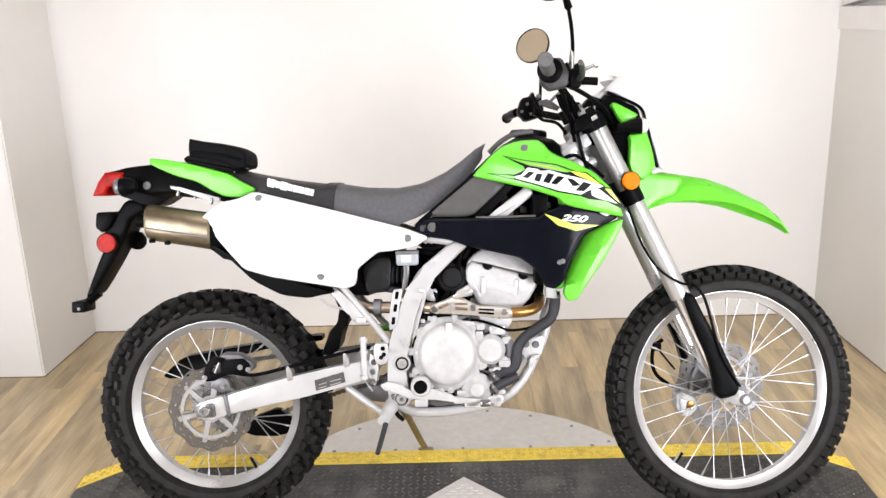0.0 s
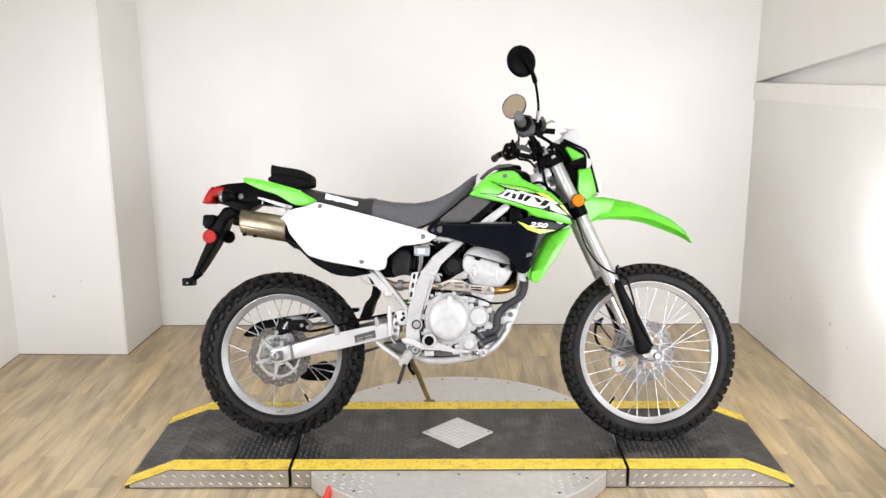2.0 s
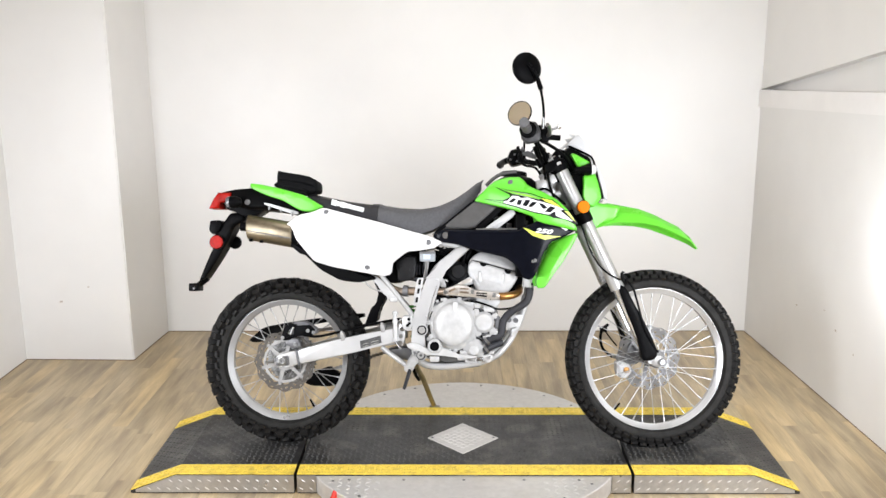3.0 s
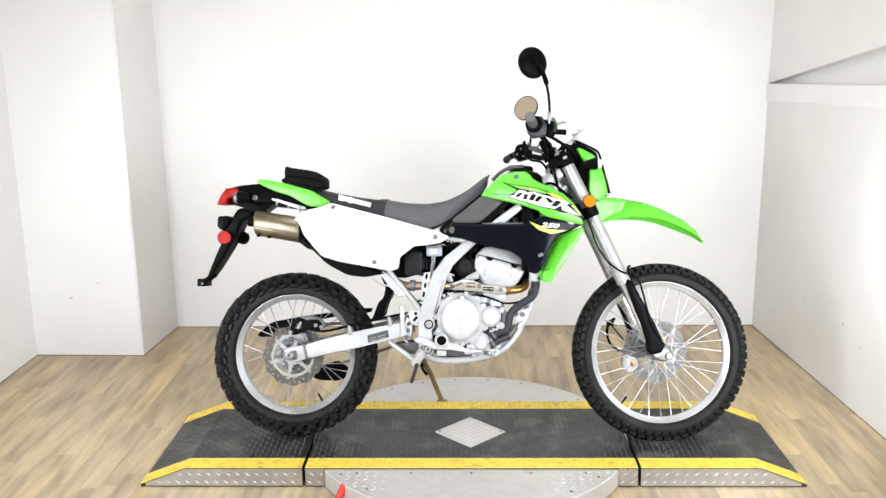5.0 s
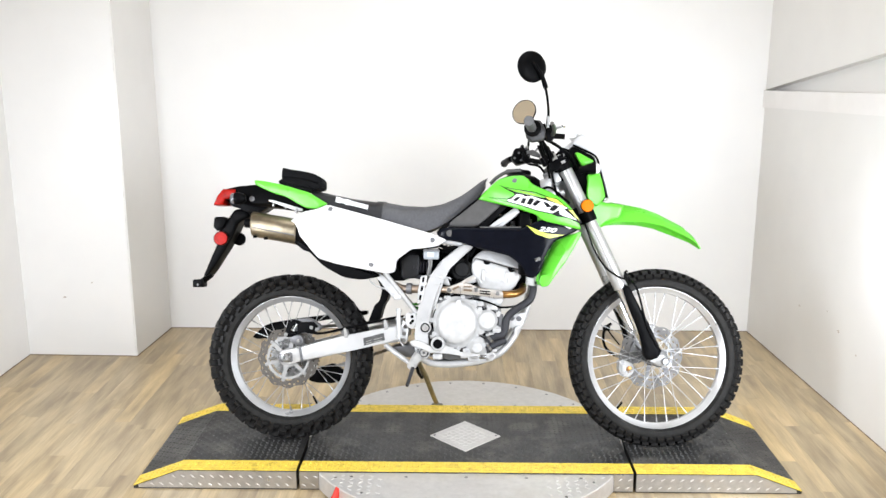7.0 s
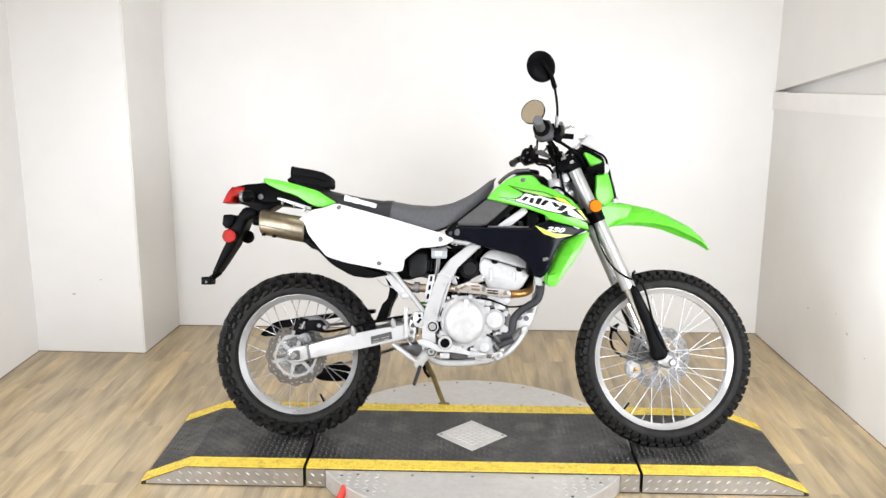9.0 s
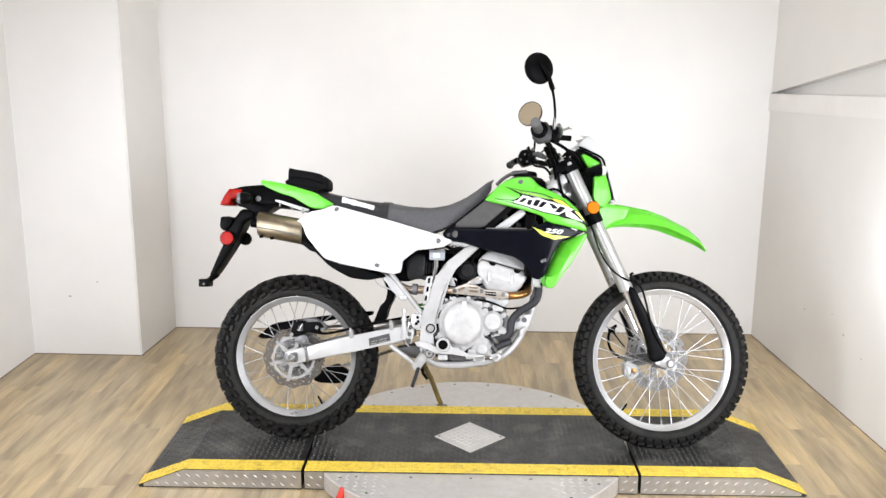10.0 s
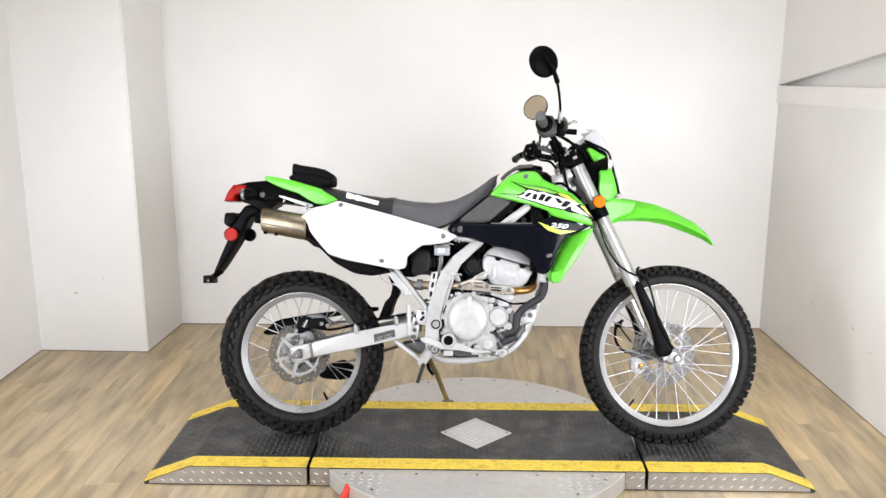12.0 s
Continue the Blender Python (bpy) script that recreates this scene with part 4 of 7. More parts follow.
# ---- frame ----
frame_part = part("frame_spar", slabbed([(0.036, 0.776), (-0.060, 0.688), (-0.092, 0.648), (-0.118, 0.580), (-0.134, 0.519), (-0.150, 0.443), (-0.140, 0.366), (-0.150, 0.336), (-0.185, 0.338), (-0.198, 0.367), (-0.198, 0.429), (-0.192, 0.505), (-0.174, 0.566), (-0.157, 0.612), (-0.138, 0.657), (-0.103, 0.709), (-0.018, 0.778)], -0.145, -0.115, 0.008, 1), SILVER, bike, "silver painted frame spar")
part("frame_spar", slabbed([(0.036, 0.776), (-0.060, 0.688), (-0.118, 0.580), (-0.150, 0.443), (-0.150, 0.336), (-0.198, 0.367), (-0.192, 0.505), (-0.138, 0.657), (-0.018, 0.778)], 0.115, 0.145, 0.008, 1), SILVER, bike)
part("upper_spar", tube(bmesh.new(), [(0.0, -0.12, 0.772), (-0.04, -0.125, 0.782), (-0.12, -0.125, 0.792), (-0.22, -0.12, 0.80)], 0.011, 10, 3), SILVER, frame_part, "silver seat-rail tube")
part("upper_spar", slabbed([(0.190, 0.925), (0.205, 0.898), (0.107, 0.824), (0.066, 0.822), (0.09, 0.85)], -0.152, -0.128, 0.005, 1), SILVER, frame_part, "silver upper frame bar")
part("upper_spar", tube(bmesh.new(), [(0.18, 0, 0.90), (0.30, 0, 0.99), (0.345, 0, 1.02)], 0.03, 12), SILVER, frame_part, "silver backbone tube")
# slotted lugs on the spar and the pivots
bm = slabbed([(-0.176, 0.655), (-0.150, 0.658), (-0.160, 0.610), (-0.172, 0.552), (-0.19, 0.546), (-0.186, 0.60)], -0.150, -0.143, 0.003)
lug = part("spar_lug", bm, SILVER, frame_part, "slotted silver frame lug")
for x, z in ((-0.167, 0.640), (-0.172, 0.606), (-0.178, 0.572)):
    part("slot", slabbed([(x - 0.005, z - 0.010), (x + 0.004, z - 0.010), (x + 0.007, z + 0.010), (x - 0.002, z + 0.010)], -0.1512, -0.1496, 0.0004), BLACK, frame_part, "dark slot")
for x, z in ((-0.158, 0.456), (-0.162, 0.360)):
    part("pivot_boss", turned((x, -0.143, z), NEAR, [(0.023, 0), (0.023, 0.004), (0.021, 0.007), (0.0185, 0.007), (0.018, 0.003), (0, 0.003)], 28), SILVER, frame_part, "silver pivot boss")
    part("pivot_ring", turned((x, -0.1455, z), NEAR, [(0.0178, 0), (0.0178, 0.003), (0.0135, 0.003), (0.0135, 0)], 28, True), BLACK, frame_part, "dark ring round the pivot bolt")
    part("pivot_bolt", turned((x, -0.145, z), NEAR, [(0.0132, 0), (0.0132, 0.006), (0.011, 0.008), (0.006, 0.008), (0.005, 0.004), (0, 0.004)], 24), FORK, frame_part, "steel pivot bolt")
bm = bmesh.new()
for x, z in ((-0.118, 0.62), (-0.112, 0.652), (-0.155, 0.52), (-0.145, 0.505), (-0.07, 0.72), (-0.178, 0.49)):
    bolt(bm, (x, -0.145, z), NEAR, 0.006, 0.005)
part_each("frame_bolt", bm, SILVER, frame_part, "small steel frame bolts")
part("spar_flange", slabbed([(-0.109, 0.657), (-0.094, 0.650), (-0.099, 0.627), (-0.113, 0.580), (-0.126, 0.560), (-0.132, 0.521), (-0.119, 0.527), (-0.106, 0.575), (-0.090, 0.626), (-0.086, 0.650), (-0.098, 0.664)], -0.137, -0.112, 0.003, 0), SILVER, frame_part, "thin silver flange of the frame spar")
part("spar_band", slabbed([(-0.147, 0.654), (-0.132, 0.664), (-0.092, 0.652), (-0.093, 0.643), (-0.128, 0.652)], -0.1475, -0.14, 0.002, 0), SILVER, frame_part, "weld seam across the frame spar")
# engine cradle
part("cradle_rail", tube(bmesh.new(), [(-0.18, -0.10, 0.338), (-0.140, -0.10, 0.318), (-0.095, -0.10, 0.312), (-0.03, -0.10, 0.314), (0.03, -0.10, 0.322), (0.075, -0.10, 0.332), (0.135, -0.10, 0.360), (0.182, -0.09, 0.413), (0.207, -0.07, 0.459), (0.231, -0.05, 0.505), (0.252, -0.03, 0.582), (0.273, -0.02, 0.704), (0.30, -0.01, 0.80)], 0.0135, 12, 4), SILVER, bike, "silver engine cradle tube")
part("cradle_rail", tube(bmesh.new(), [(-0.18, 0.10, 0.345), (-0.03, 0.10, 0.306), (0.049, 0.10, 0.318), (0.135, 0.10, 0.357), (0.182, 0.09, 0.413), (0.231, 0.05, 0.505), (0.252, 0.03, 0.582)], 0.0135, 12, 4), SILVER, bike)
part("skid_plate", slabbed([(-0.13, 0.302), (0.05, 0.304), (0.13, 0.34), (0.125, 0.35), (0.05, 0.315), (-0.13, 0.312)], -0.08, 0.08, 0.003), CASTING, bike, "grey skid plate under the engine")
# subframe struts
part("subframe_strut", tube(bmesh.new(), [(-0.318, -0.118, 0.668), (-0.255, -0.122, 0.590), (-0.192, -0.127, 0.510)], 0.0095, 10), SILVER, bike, "silver subframe strut")
part("subframe_strut", tube(bmesh.new(), [(-0.340, -0.112, 0.652), (-0.300, -0.112, 0.612), (-0.270, -0.112, 0.580)], 0.0075, 10), SILVER, bike, "silver subframe strut")
part("rear_bracket", slabbed([(-0.352, 0.650), (-0.338, 0.664), (-0.318, 0.650), (-0.296, 0.626), (-0.268, 0.604), (-0.256, 0.588), (-0.266, 0.572), (-0.284, 0.566), (-0.292, 0.582), (-0.312, 0.600), (-0.330, 0.628)], -0.124, -0.114, 0.003), SILVER, bike, "cast silver footrest bracket arm")
part("subframe_strut", tube(bmesh.new(), [(-0.340, 0.115, 0.668), (-0.188, 0.125, 0.490)], 0.010, 10), SILVER, bike)
part("strut_clamp", boxed((-0.280, -0.130, 0.562), (-0.252, -0.108, 0.582), 0.004), SILVER, bike, "silver strut clamp")
part("wire_loop", tube(bmesh.new(), [(-0.345, -0.12, 0.666), (-0.362, -0.122, 0.672), (-0.376, -0.122, 0.660), (-0.372, -0.122, 0.634), (-0.346, -0.122, 0.613), (-0.310, -0.12, 0.603)], 0.0032, 8, 4), SILVER, bike, "bent silver helmet hook")
part("tail_rail", tube(bmesh.new(), [(-0.60, -0.07, 0.912), (-0.70, -0.07, 0.925), (-0.80, -0.065, 0.94)], 0.010, 8, 3), STEEL, bike, "steel tail rail")
part("tail_rail_side", slabbed([(-0.773, 0.949), (-0.751, 0.945), (-0.706, 0.932), (-0.64, 0.913), (-0.64, 0.903), (-0.666, 0.905), (-0.714, 0.922), (-0.772, 0.942)], -0.108, -0.095, 0.002, 0), SILVER, bike, "grey painted tail rail under the cowl")
for outline in ([(-0.755, 0.936), (-0.746, 0.936), (-0.751, 0.921), (-0.757, 0.921)], [(-0.709, 0.923), (-0.704, 0.923), (-0.704, 0.911), (-0.709, 0.911)], [(-0.666, 0.914), (-0.656, 0.913), (-0.661, 0.895), (-0.668, 0.896)]):
    part("rail_lug", slabbed(outline, -0.110, -0.098, 0.0015, 0), STEEL, bike, "small silver rail lug")
# rear brake master cylinder, link brackets and lower mess
bm = bmesh.new()
slab(bm, [(-0.229, 0.513), (-0.194, 0.512), (-0.192, 0.480), (-0.197, 0.458), (-0.214, 0.452), (-0.228, 0.459), (-0.234, 0.486)], -0.149, -0.118, 0.004, 1)
slab(bm, [(-0.244, 0.500), (-0.226, 0.498), (-0.222, 0.430), (-0.232, 0.392), (-0.246, 0.398), (-0.250, 0.450)], -0.128, -0.100, 0.004, 1)
part("link_bracket", bm, SILVER, bike, "silver footrest bracket")
bm = bmesh.new()
for x, z in ((-0.208, 0.498), (-0.206, 0.482), (-0.213, 0.474)):
    knob(bm, (x, -0.150, z), NEAR, 0.006, 0.0012, 10, 0.0004)
part_each("bracket_hole", bm, BLACK, bike, "dark bracket holes")
part("master_cylinder", tube(bmesh.new(), [(-0.260, -0.130, 0.412), (-0.261, -0.130, 0.47), (-0.262, -0.130, 0.528)], 0.0085, 12), ENGINE, bike, "rear brake master cylinder")
bm = bmesh.new()
for x, z, r in ((-0.261, 0.520, 0.012), (-0.261, 0.488, 0.0115), (-0.260, 0.452, 0.011), (-0.260, 0.420, 0.0115)):
    lathe(bm, (x, -0.130, z), (0, 0, 1), [(0.006, -0.005), (r, -0.004), (r, 0.004), (0.006, 0.005)], 16)
part_each("cylinder_collar", bm, ENGINE, bike, "silver collar of the brake cylinder")
part("cylinder_rod", tube(bmesh.new(), [(-0.259, -0.130, 0.41), (-0.248, -0.135, 0.395), (-0.238, -0.140, 0.384)], 0.004, 8, 3), STEEL, bike, "brake cylinder push rod")
bm = bmesh.new()
for x, z in ((-0.236, 0.486), (-0.235, 0.458), (-0.239, 0.432), (-0.241, 0.406)):
    bolt(bm, (x, -0.128, z), NEAR, 0.0055, 0.005)
part_each("bracket_bolt", bm, STEEL, bike, "steel bracket bolt")
part("shock_link", slabbed([(-0.30, 0.372), (-0.22, 0.385), (-0.15, 0.352), (-0.17, 0.325), (-0.28, 0.340)], -0.06, 0.06, 0.006), CASTING, bike, "grey suspension link")
part("linkage_arm", tube(bmesh.new(), [(-0.315, -0.09, 0.385), (-0.27, -0.10, 0.352), (-0.22, -0.11, 0.318), (-0.195, -0.115, 0.30)], 0.010, 10, 3), SILVER, bike, "silver lower frame tube")
part("shock_spring", tube(bmesh.new(), [(-0.17 + 0.03 * math.cos(k * 0.7) - k * 0.0009, 0.03 * math.sin(k * 0.7), 0.40 + k * 0.0042) for k in range(38)], 0.006, 6), SPRING, bike, "green shock spring")
part("mud_flap", slabbed([(-0.322, 0.66), (-0.298, 0.599), (-0.302, 0.581), (-0.313, 0.551), (-0.330, 0.533), (-0.337, 0.483), (-0.362, 0.469), (-0.385, 0.472), (-0.377, 0.492), (-0.359, 0.540), (-0.335, 0.556), (-0.326, 0.600), (-0.36, 0.66)], -0.07, 0.07, 0.004), BLACK, bike, "black rubber mud flap")

# ---- footrest, brake pedal, side stand ----
part("footpeg", tube(bmesh.new(), [(-0.201, -0.212, 0.309), (-0.209, -0.250, 0.282), (-0.218, -0.290, 0.253)], (0.0072, 0.0062), 10), HOSE, bike, "grey ribbed footpeg")
part("peg_bracket", tube(bmesh.new(), [(-0.185, -0.12, 0.345), (-0.195, -0.17, 0.335), (-0.208, -0.212, 0.315)], (0.021, 0.016), 12), ENGINE, bike, "silver footpeg bracket")
ped = part("brake_pedal", slabbed([(-0.218, 0.402), (-0.196, 0.411), (-0.157, 0.401), (-0.132, 0.378), (-0.103, 0.394), (-0.063, 0.384), (-0.027, 0.366), (0.02, 0.360), (0.055, 0.357), (0.055, 0.347), (0.0, 0.348), (-0.063, 0.358), (-0.106, 0.366), (-0.135, 0.358), (-0.171, 0.378), (-0.207, 0.386)], -0.162, -0.150, 0.004, 1), ENGINE, bike, "broad silver brake pedal lever")
part("pedal_pad", boxed((0.048, -0.19, 0.342), (0.076, -0.160, 0.356), 0.003), STEEL, ped, "ribbed pedal pad")
st = part("side_stand", tube(bmesh.new(), [(-0.192, 0.12, 0.29), (-0.165, 0.20, 0.225), (-0.135, 0.300, 0.128), (-0.121, 0.345, 0.088)], (0.011, 0.010), 12), GOLD, bike, "gold-zinc side stand")
part("stand_foot", turned((-0.120, 0.350, 0.0812), (0, 0.242, 0.970), [(0, 0.0), (0.024, 0.0), (0.026, 0.004), (0.022, 0.010), (0.012, 0.012), (0, 0.012)], 20), STEEL, st, "steel stand foot")
part("stand_spring", tube(bmesh.new(), [(-0.200, 0.11, 0.275), (-0.195, 0.14, 0.25), (-0.182, 0.18, 0.225)], 0.007, 8), BLACK, st)

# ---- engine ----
eng = part("crankcase", slabbed([(-0.130, 0.500), (-0.095, 0.548), (-0.03, 0.560), (0.055, 0.565), (0.130, 0.545), (0.140, 0.495), (0.128, 0.420), (0.100, 0.373), (0.065, 0.335), (-0.089, 0.330), (-0.145, 0.350), (-0.150, 0.42)], -0.115, 0.115, 0.010, 1), CASE, bike, "silver engine crankcase, darkened as shade between the covers")
CX, CZ = -0.036, 0.476
bm = turned((CX, -0.112, CZ), NEAR, [(0, 0), (0.094, 0), (0.094, 0.016), (0.0915, 0.019), (0.083, 0.022), (0.079, 0.027), (0.076, 0.034), (0.071, 0.040), (0.062, 0.0445), (0.045, 0.047), (0.02, 0.0485), (0, 0.0487)], 72)
for v in bm.verts:
    v.co.z = CZ + (v.co.z - CZ) * 1.07
    v.co.x = CX + (v.co.x - CX) * 0.985
part("clutch_cover", bm, ENGINE, eng, "round silver clutch cover")
part("cover_rib", slabbed([(CX - 0.004, CZ + 0.088), (CX + 0.017, CZ + 0.088), (CX + 0.012, CZ - 0.012), (CX + 0.003, CZ - 0.012)], -0.1588, -0.13, 0.002), ENGINE, eng, "raised rib of the clutch cover")
bm = bmesh.new()
for k in range(11):
    a = 2 * math.pi * k / 11 + 0.2
    p = (CX + 0.098 * math.cos(a), -0.112, CZ + 0.098 * math.sin(a))
    knob(bm, p, NEAR, 0.011, 0.018, 12)
    bolt(bm, (p[0], p[1] - 0.018, p[2]), NEAR, 0.006, 0.005)
part_each("cover_bolt_boss", bm, ENGINE, eng, "bolt bosses round the clutch cover")
part("oil_filter_cover", turned((0.080, -0.112, 0.485), NEAR, [(0, 0), (0.041, 0), (0.041, 0.018), (0.036, 0.024), (0.030, 0.030), (0, 0.032)], 36), ENGINE, eng, "round silver oil filter cover")
bm = bmesh.new()
for a in (0.5, 2.4, 4.3, 5.6):
    p = (0.080 + 0.047 * math.cos(a), -0.112, 0.485 + 0.047 * math.sin(a))
    knob(bm, p, NEAR, 0.010, 0.016, 12)
    bolt(bm, (p[0], -0.128, p[2]), NEAR, 0.006, 0.005)
part_each("filter_bolt_boss", bm, ENGINE, eng)
pump = part("water_pump", turned((0.042, -0.112, 0.380), NEAR, [(0, 0), (0.042, 0), (0.042, 0.014), (0.034, 0.022), (0.022, 0.034), (0.018, 0.040), (0, 0.042)], 32), ENGINE, eng, "silver water pump cover")
bm = bmesh.new()
for a in (0.3, 1.6, 2.8, 4.0, 5.2):
    p = (0.042 + 0.046 * math.cos(a), -0.112, 0.380 + 0.046 * math.sin(a))
    knob(bm, p, NEAR, 0.009, 0.018, 12)
    bolt(bm, (p[0], -0.13, p[2]), NEAR, 0.005, 0.005)
part_each("pump_bolt_boss", bm, ENGINE, eng)
part("oil_window_ring", turned((-0.109, -0.142, 0.396), NEAR, [(0.027, 0), (0.027, 0.026), (0.023, 0.031), (0.0185, 0.031), (0.0185, 0.024), (0, 0.024)], 32), ENGINE, eng, "silver ring round the oil filler")
part("oil_cap", turned((-0.109, -0.166, 0.396), NEAR, [(0.0178, 0), (0.0178, 0.008), (0.015, 0.010), (0, 0.010)], 28), BLACK, eng, "black oil filler cap")
for (gx, gz, gr) in ((CX, CZ, 0.0955), (0.080, 0.485, 0.0425), (0.042, 0.380, 0.0435)):
    part("gasket", turned((gx, -0.1125, gz), NEAR, [(gr - 0.002, 0), (gr + 0.0028, 0), (gr + 0.0028, 0.004), (gr - 0.002, 0.004)], 48, True), BLACK, eng, "dark gasket line")
part("pickup_cable", tube(bmesh.new(), [(0.028, -0.130, 0.566), (0.060, -0.132, 0.562), (0.105, -0.131, 0.546), (0.135, -0.127, 0.535), (0.190, -0.115, 0.540), (0.23, -0.09, 0.56)], 0.0038, 8, 4), BLACK, eng, "black cable under the head")
part("breather_pipe", tube(bmesh.new(), [(-0.12, -0.118, 0.545), (-0.07, -0.125, 0.565), (0.0, -0.125, 0.572), (0.03, -0.12, 0.585)], 0.0065, 8, 4), CASTING, eng, "grey pipe over the crankcase")
part("crank_lug", slabbed([(0.122, 0.50), (0.150, 0.49), (0.160, 0.45), (0.140, 0.44), (0.122, 0.46)], -0.12, -0.06, 0.005), CASTING, eng, "engine mount lug")
part("mount_plate", slabbed([(0.156, 0.504), (0.232, 0.515), (0.222, 0.462), (0.202, 0.446), (0.189, 0.427), (0.171, 0.468), (0.156, 0.475)], -0.095, -0.087, 0.003), ENGINE, eng, "silver engine mount plate")
bm = bmesh.new()
for x, z in ((0.205, 0.490), (0.178, 0.492)):
    bolt(bm, (x, -0.095, z), NEAR, 0.007, 0.006)
part_each("mount_bolt", bm, CASTING, eng, "dark mount bolts")
part("frame_coil", slabbed([(-0.096, 0.658), (-0.058, 0.648), (-0.062, 0.616), (-0.088, 0.620)], -0.118, -0.09, 0.004), ENGINE, bike, "pale coil bracket")
part("lower_bracket", slabbed([(-0.194, 0.374), (-0.152, 0.374), (-0.148, 0.344), (-0.178, 0.340)], -0.150, -0.118, 0.004), CASE, bike, "grey lower frame bracket")
rngb = random.Random(9)
bm = bmesh.new()
for k in range(16):
    x, z = rngb.uniform(-0.12, 0.12), rngb.choice((rngb.uniform(0.335, 0.37), rngb.uniform(0.53, 0.56)))
    w, h = rngb.uniform(0.008, 0.022), rngb.uniform(0.006, 0.014)
    box(bm, (x - w, -0.132, z - h), (x + w, -0.11, z + h), 0.004)
part_each("crankcase_rib", bm, ENGINE, eng, "cast ribs and lugs of the crankcase")
part("cylinder", slabbed([(0.030, 0.555), (0.135, 0.545), (0.168, 0.60), (0.150, 0.63), (0.03, 0.625), (0.01, 0.58)], -0.085, 0.085, 0.008, 1), ENGINE, eng, "silver cylinder barrel")
part("cylinder_flank", slabbed([(0.050, 0.590), (0.148, 0.582), (0.140, 0.556), (0.132, 0.540), (0.080, 0.530), (0.054, 0.552)], -0.1185, -0.08, 0.005, 1), ENGINE, eng, "smooth silver flank of the cylinder")
bm = bmesh.new()
for k in range(4):
    z = 0.560 + k * 0.009
    slab(bm, [(0.026, z), (0.13, z - 0.008), (0.133, z - 0.004), (0.028, z + 0.004)], -0.098, 0.098, 0.001, 0)
part_each("cylinder_fin", bm, CASTING, eng, "cylinder fins")
head_lat = lambda x, z: 0.122 - 0.45 * (x - 0.11) ** 2 - 0.20 * max(0, 0.64 - z)
HEAD = [(0.020, 0.701), (0.034, 0.722), (0.079, 0.711), (0.164, 0.687), (0.215, 0.676), (0.210, 0.651), (0.190, 0.617), (0.166, 0.592), (0.150, 0.566), (0.070, 0.566), (0.060, 0.592), (0.045, 0.622), (0.029, 0.655), (0.020, 0.674)]
part("cylinder_head", panel(HEAD, head_lat, 0.10, 0.008, 0.014, rounds=0), ENGINE, eng, "smooth silver cylinder head")
cap_lat = lambda x, z: 0.128 - 0.45 * (x - 0.11) ** 2 - 0.5 * max(0, z - 0.722 + 0.28 * (x - 0.06))
CAP = [(0.022, 0.706), (0.026, 0.722), (0.039, 0.738), (0.060, 0.753), (0.102, 0.756), (0.152, 0.744), (0.189, 0.728), (0.206, 0.701), (0.215, 0.680), (0.164, 0.691), (0.079, 0.715), (0.034, 0.724)]
part("head_cap", panel(CAP, cap_lat, 0.10, 0.008, 0.014, rounds=0), ENGINE, eng, "silver rocker cover over the seam")
part("cylinder_head", panel([(0.017, 0.682), (0.060, 0.750), (0.166, 0.744), (0.212, 0.685), (0.185, 0.609), (0.070, 0.573), (0.019, 0.644)], head_lat, 0.13, 0.02, 0.03, side=1), ENGINE, eng)
bm = bmesh.new()
for x, z, r in ((0.079, 0.7125, 0.0135), (0.174, 0.684, 0.0135)):
    tilt = math.atan2(-0.0285, 0.095)
    slab(bm, [(x + r * math.cos(tilt - math.pi * k / 10), z + r * math.sin(tilt - math.pi * k / 10)) for k in range(11)], -0.1270 + 0.45 * (x - 0.11) ** 2, -0.105, 0.0008, 0)
part_each("head_plug", bm, BLACK, eng, "dark rubber head plugs")
bm = bmesh.new()
for (xa, za), (xb, zb) in (((0.066, 0.676), (0.065, 0.638)), ((0.155, 0.667), (0.150, 0.631))):
    tube(bm, [(xa, -0.119, za), (xb, -0.118, zb)], (0.0075, 0.0090), 12)
    knob(bm, (xa, -0.110, za), NEAR, 0.0078, 0.0145, 18, 0.004)
part_each("head_boss", bm, ENGINE, eng, "cast bosses of the head")
part("head_step", slabbed([(0.062, 0.672), (0.100, 0.665), (0.158, 0.651), (0.156, 0.630), (0.100, 0.641), (0.064, 0.648)], -0.1238, -0.105, 0.002, 1), ENGINE, eng, "raised band between the head bosses")
part("head_rib", tube(bmesh.new(), [(0.030, -0.112, 0.70), (0.040, -0.116, 0.66), (0.060, -0.118, 0.625)], 0.006, 8, 3), ENGINE, eng, "cast rib of the head")
part("head_bracket", slabbed([(-0.01, 0.640), (0.03, 0.662), (0.050, 0.655), (0.045, 0.632), (0.0, 0.622)], -0.11, -0.09, 0.005), ENGINE, eng, "silver head steady bracket")
bm = bmesh.new()
for k, (x, z, w, h) in enumerate(((0.055, 0.548, 0.012, 0.010), (0.052, 0.522, 0.010, 0.014), (0.118, 0.445, 0.016, 0.010), (0.10, 0.428, 0.014, 0.01), (0.005, 0.365, 0.018, 0.012), (-0.06, 0.372, 0.014, 0.012), (-0.118, 0.47, 0.006, 0.018))):
    box(bm, (x - w, -0.136, z - h), (x + w, -0.105, z + h), 0.005)
    bolt(bm, (x + w * 0.3, -0.136, z), NEAR, 0.0055, 0.005)
part_each("casting_lug", bm, ENGINE, eng, "silver cast lugs and bolts")
bm = bmesh.new()
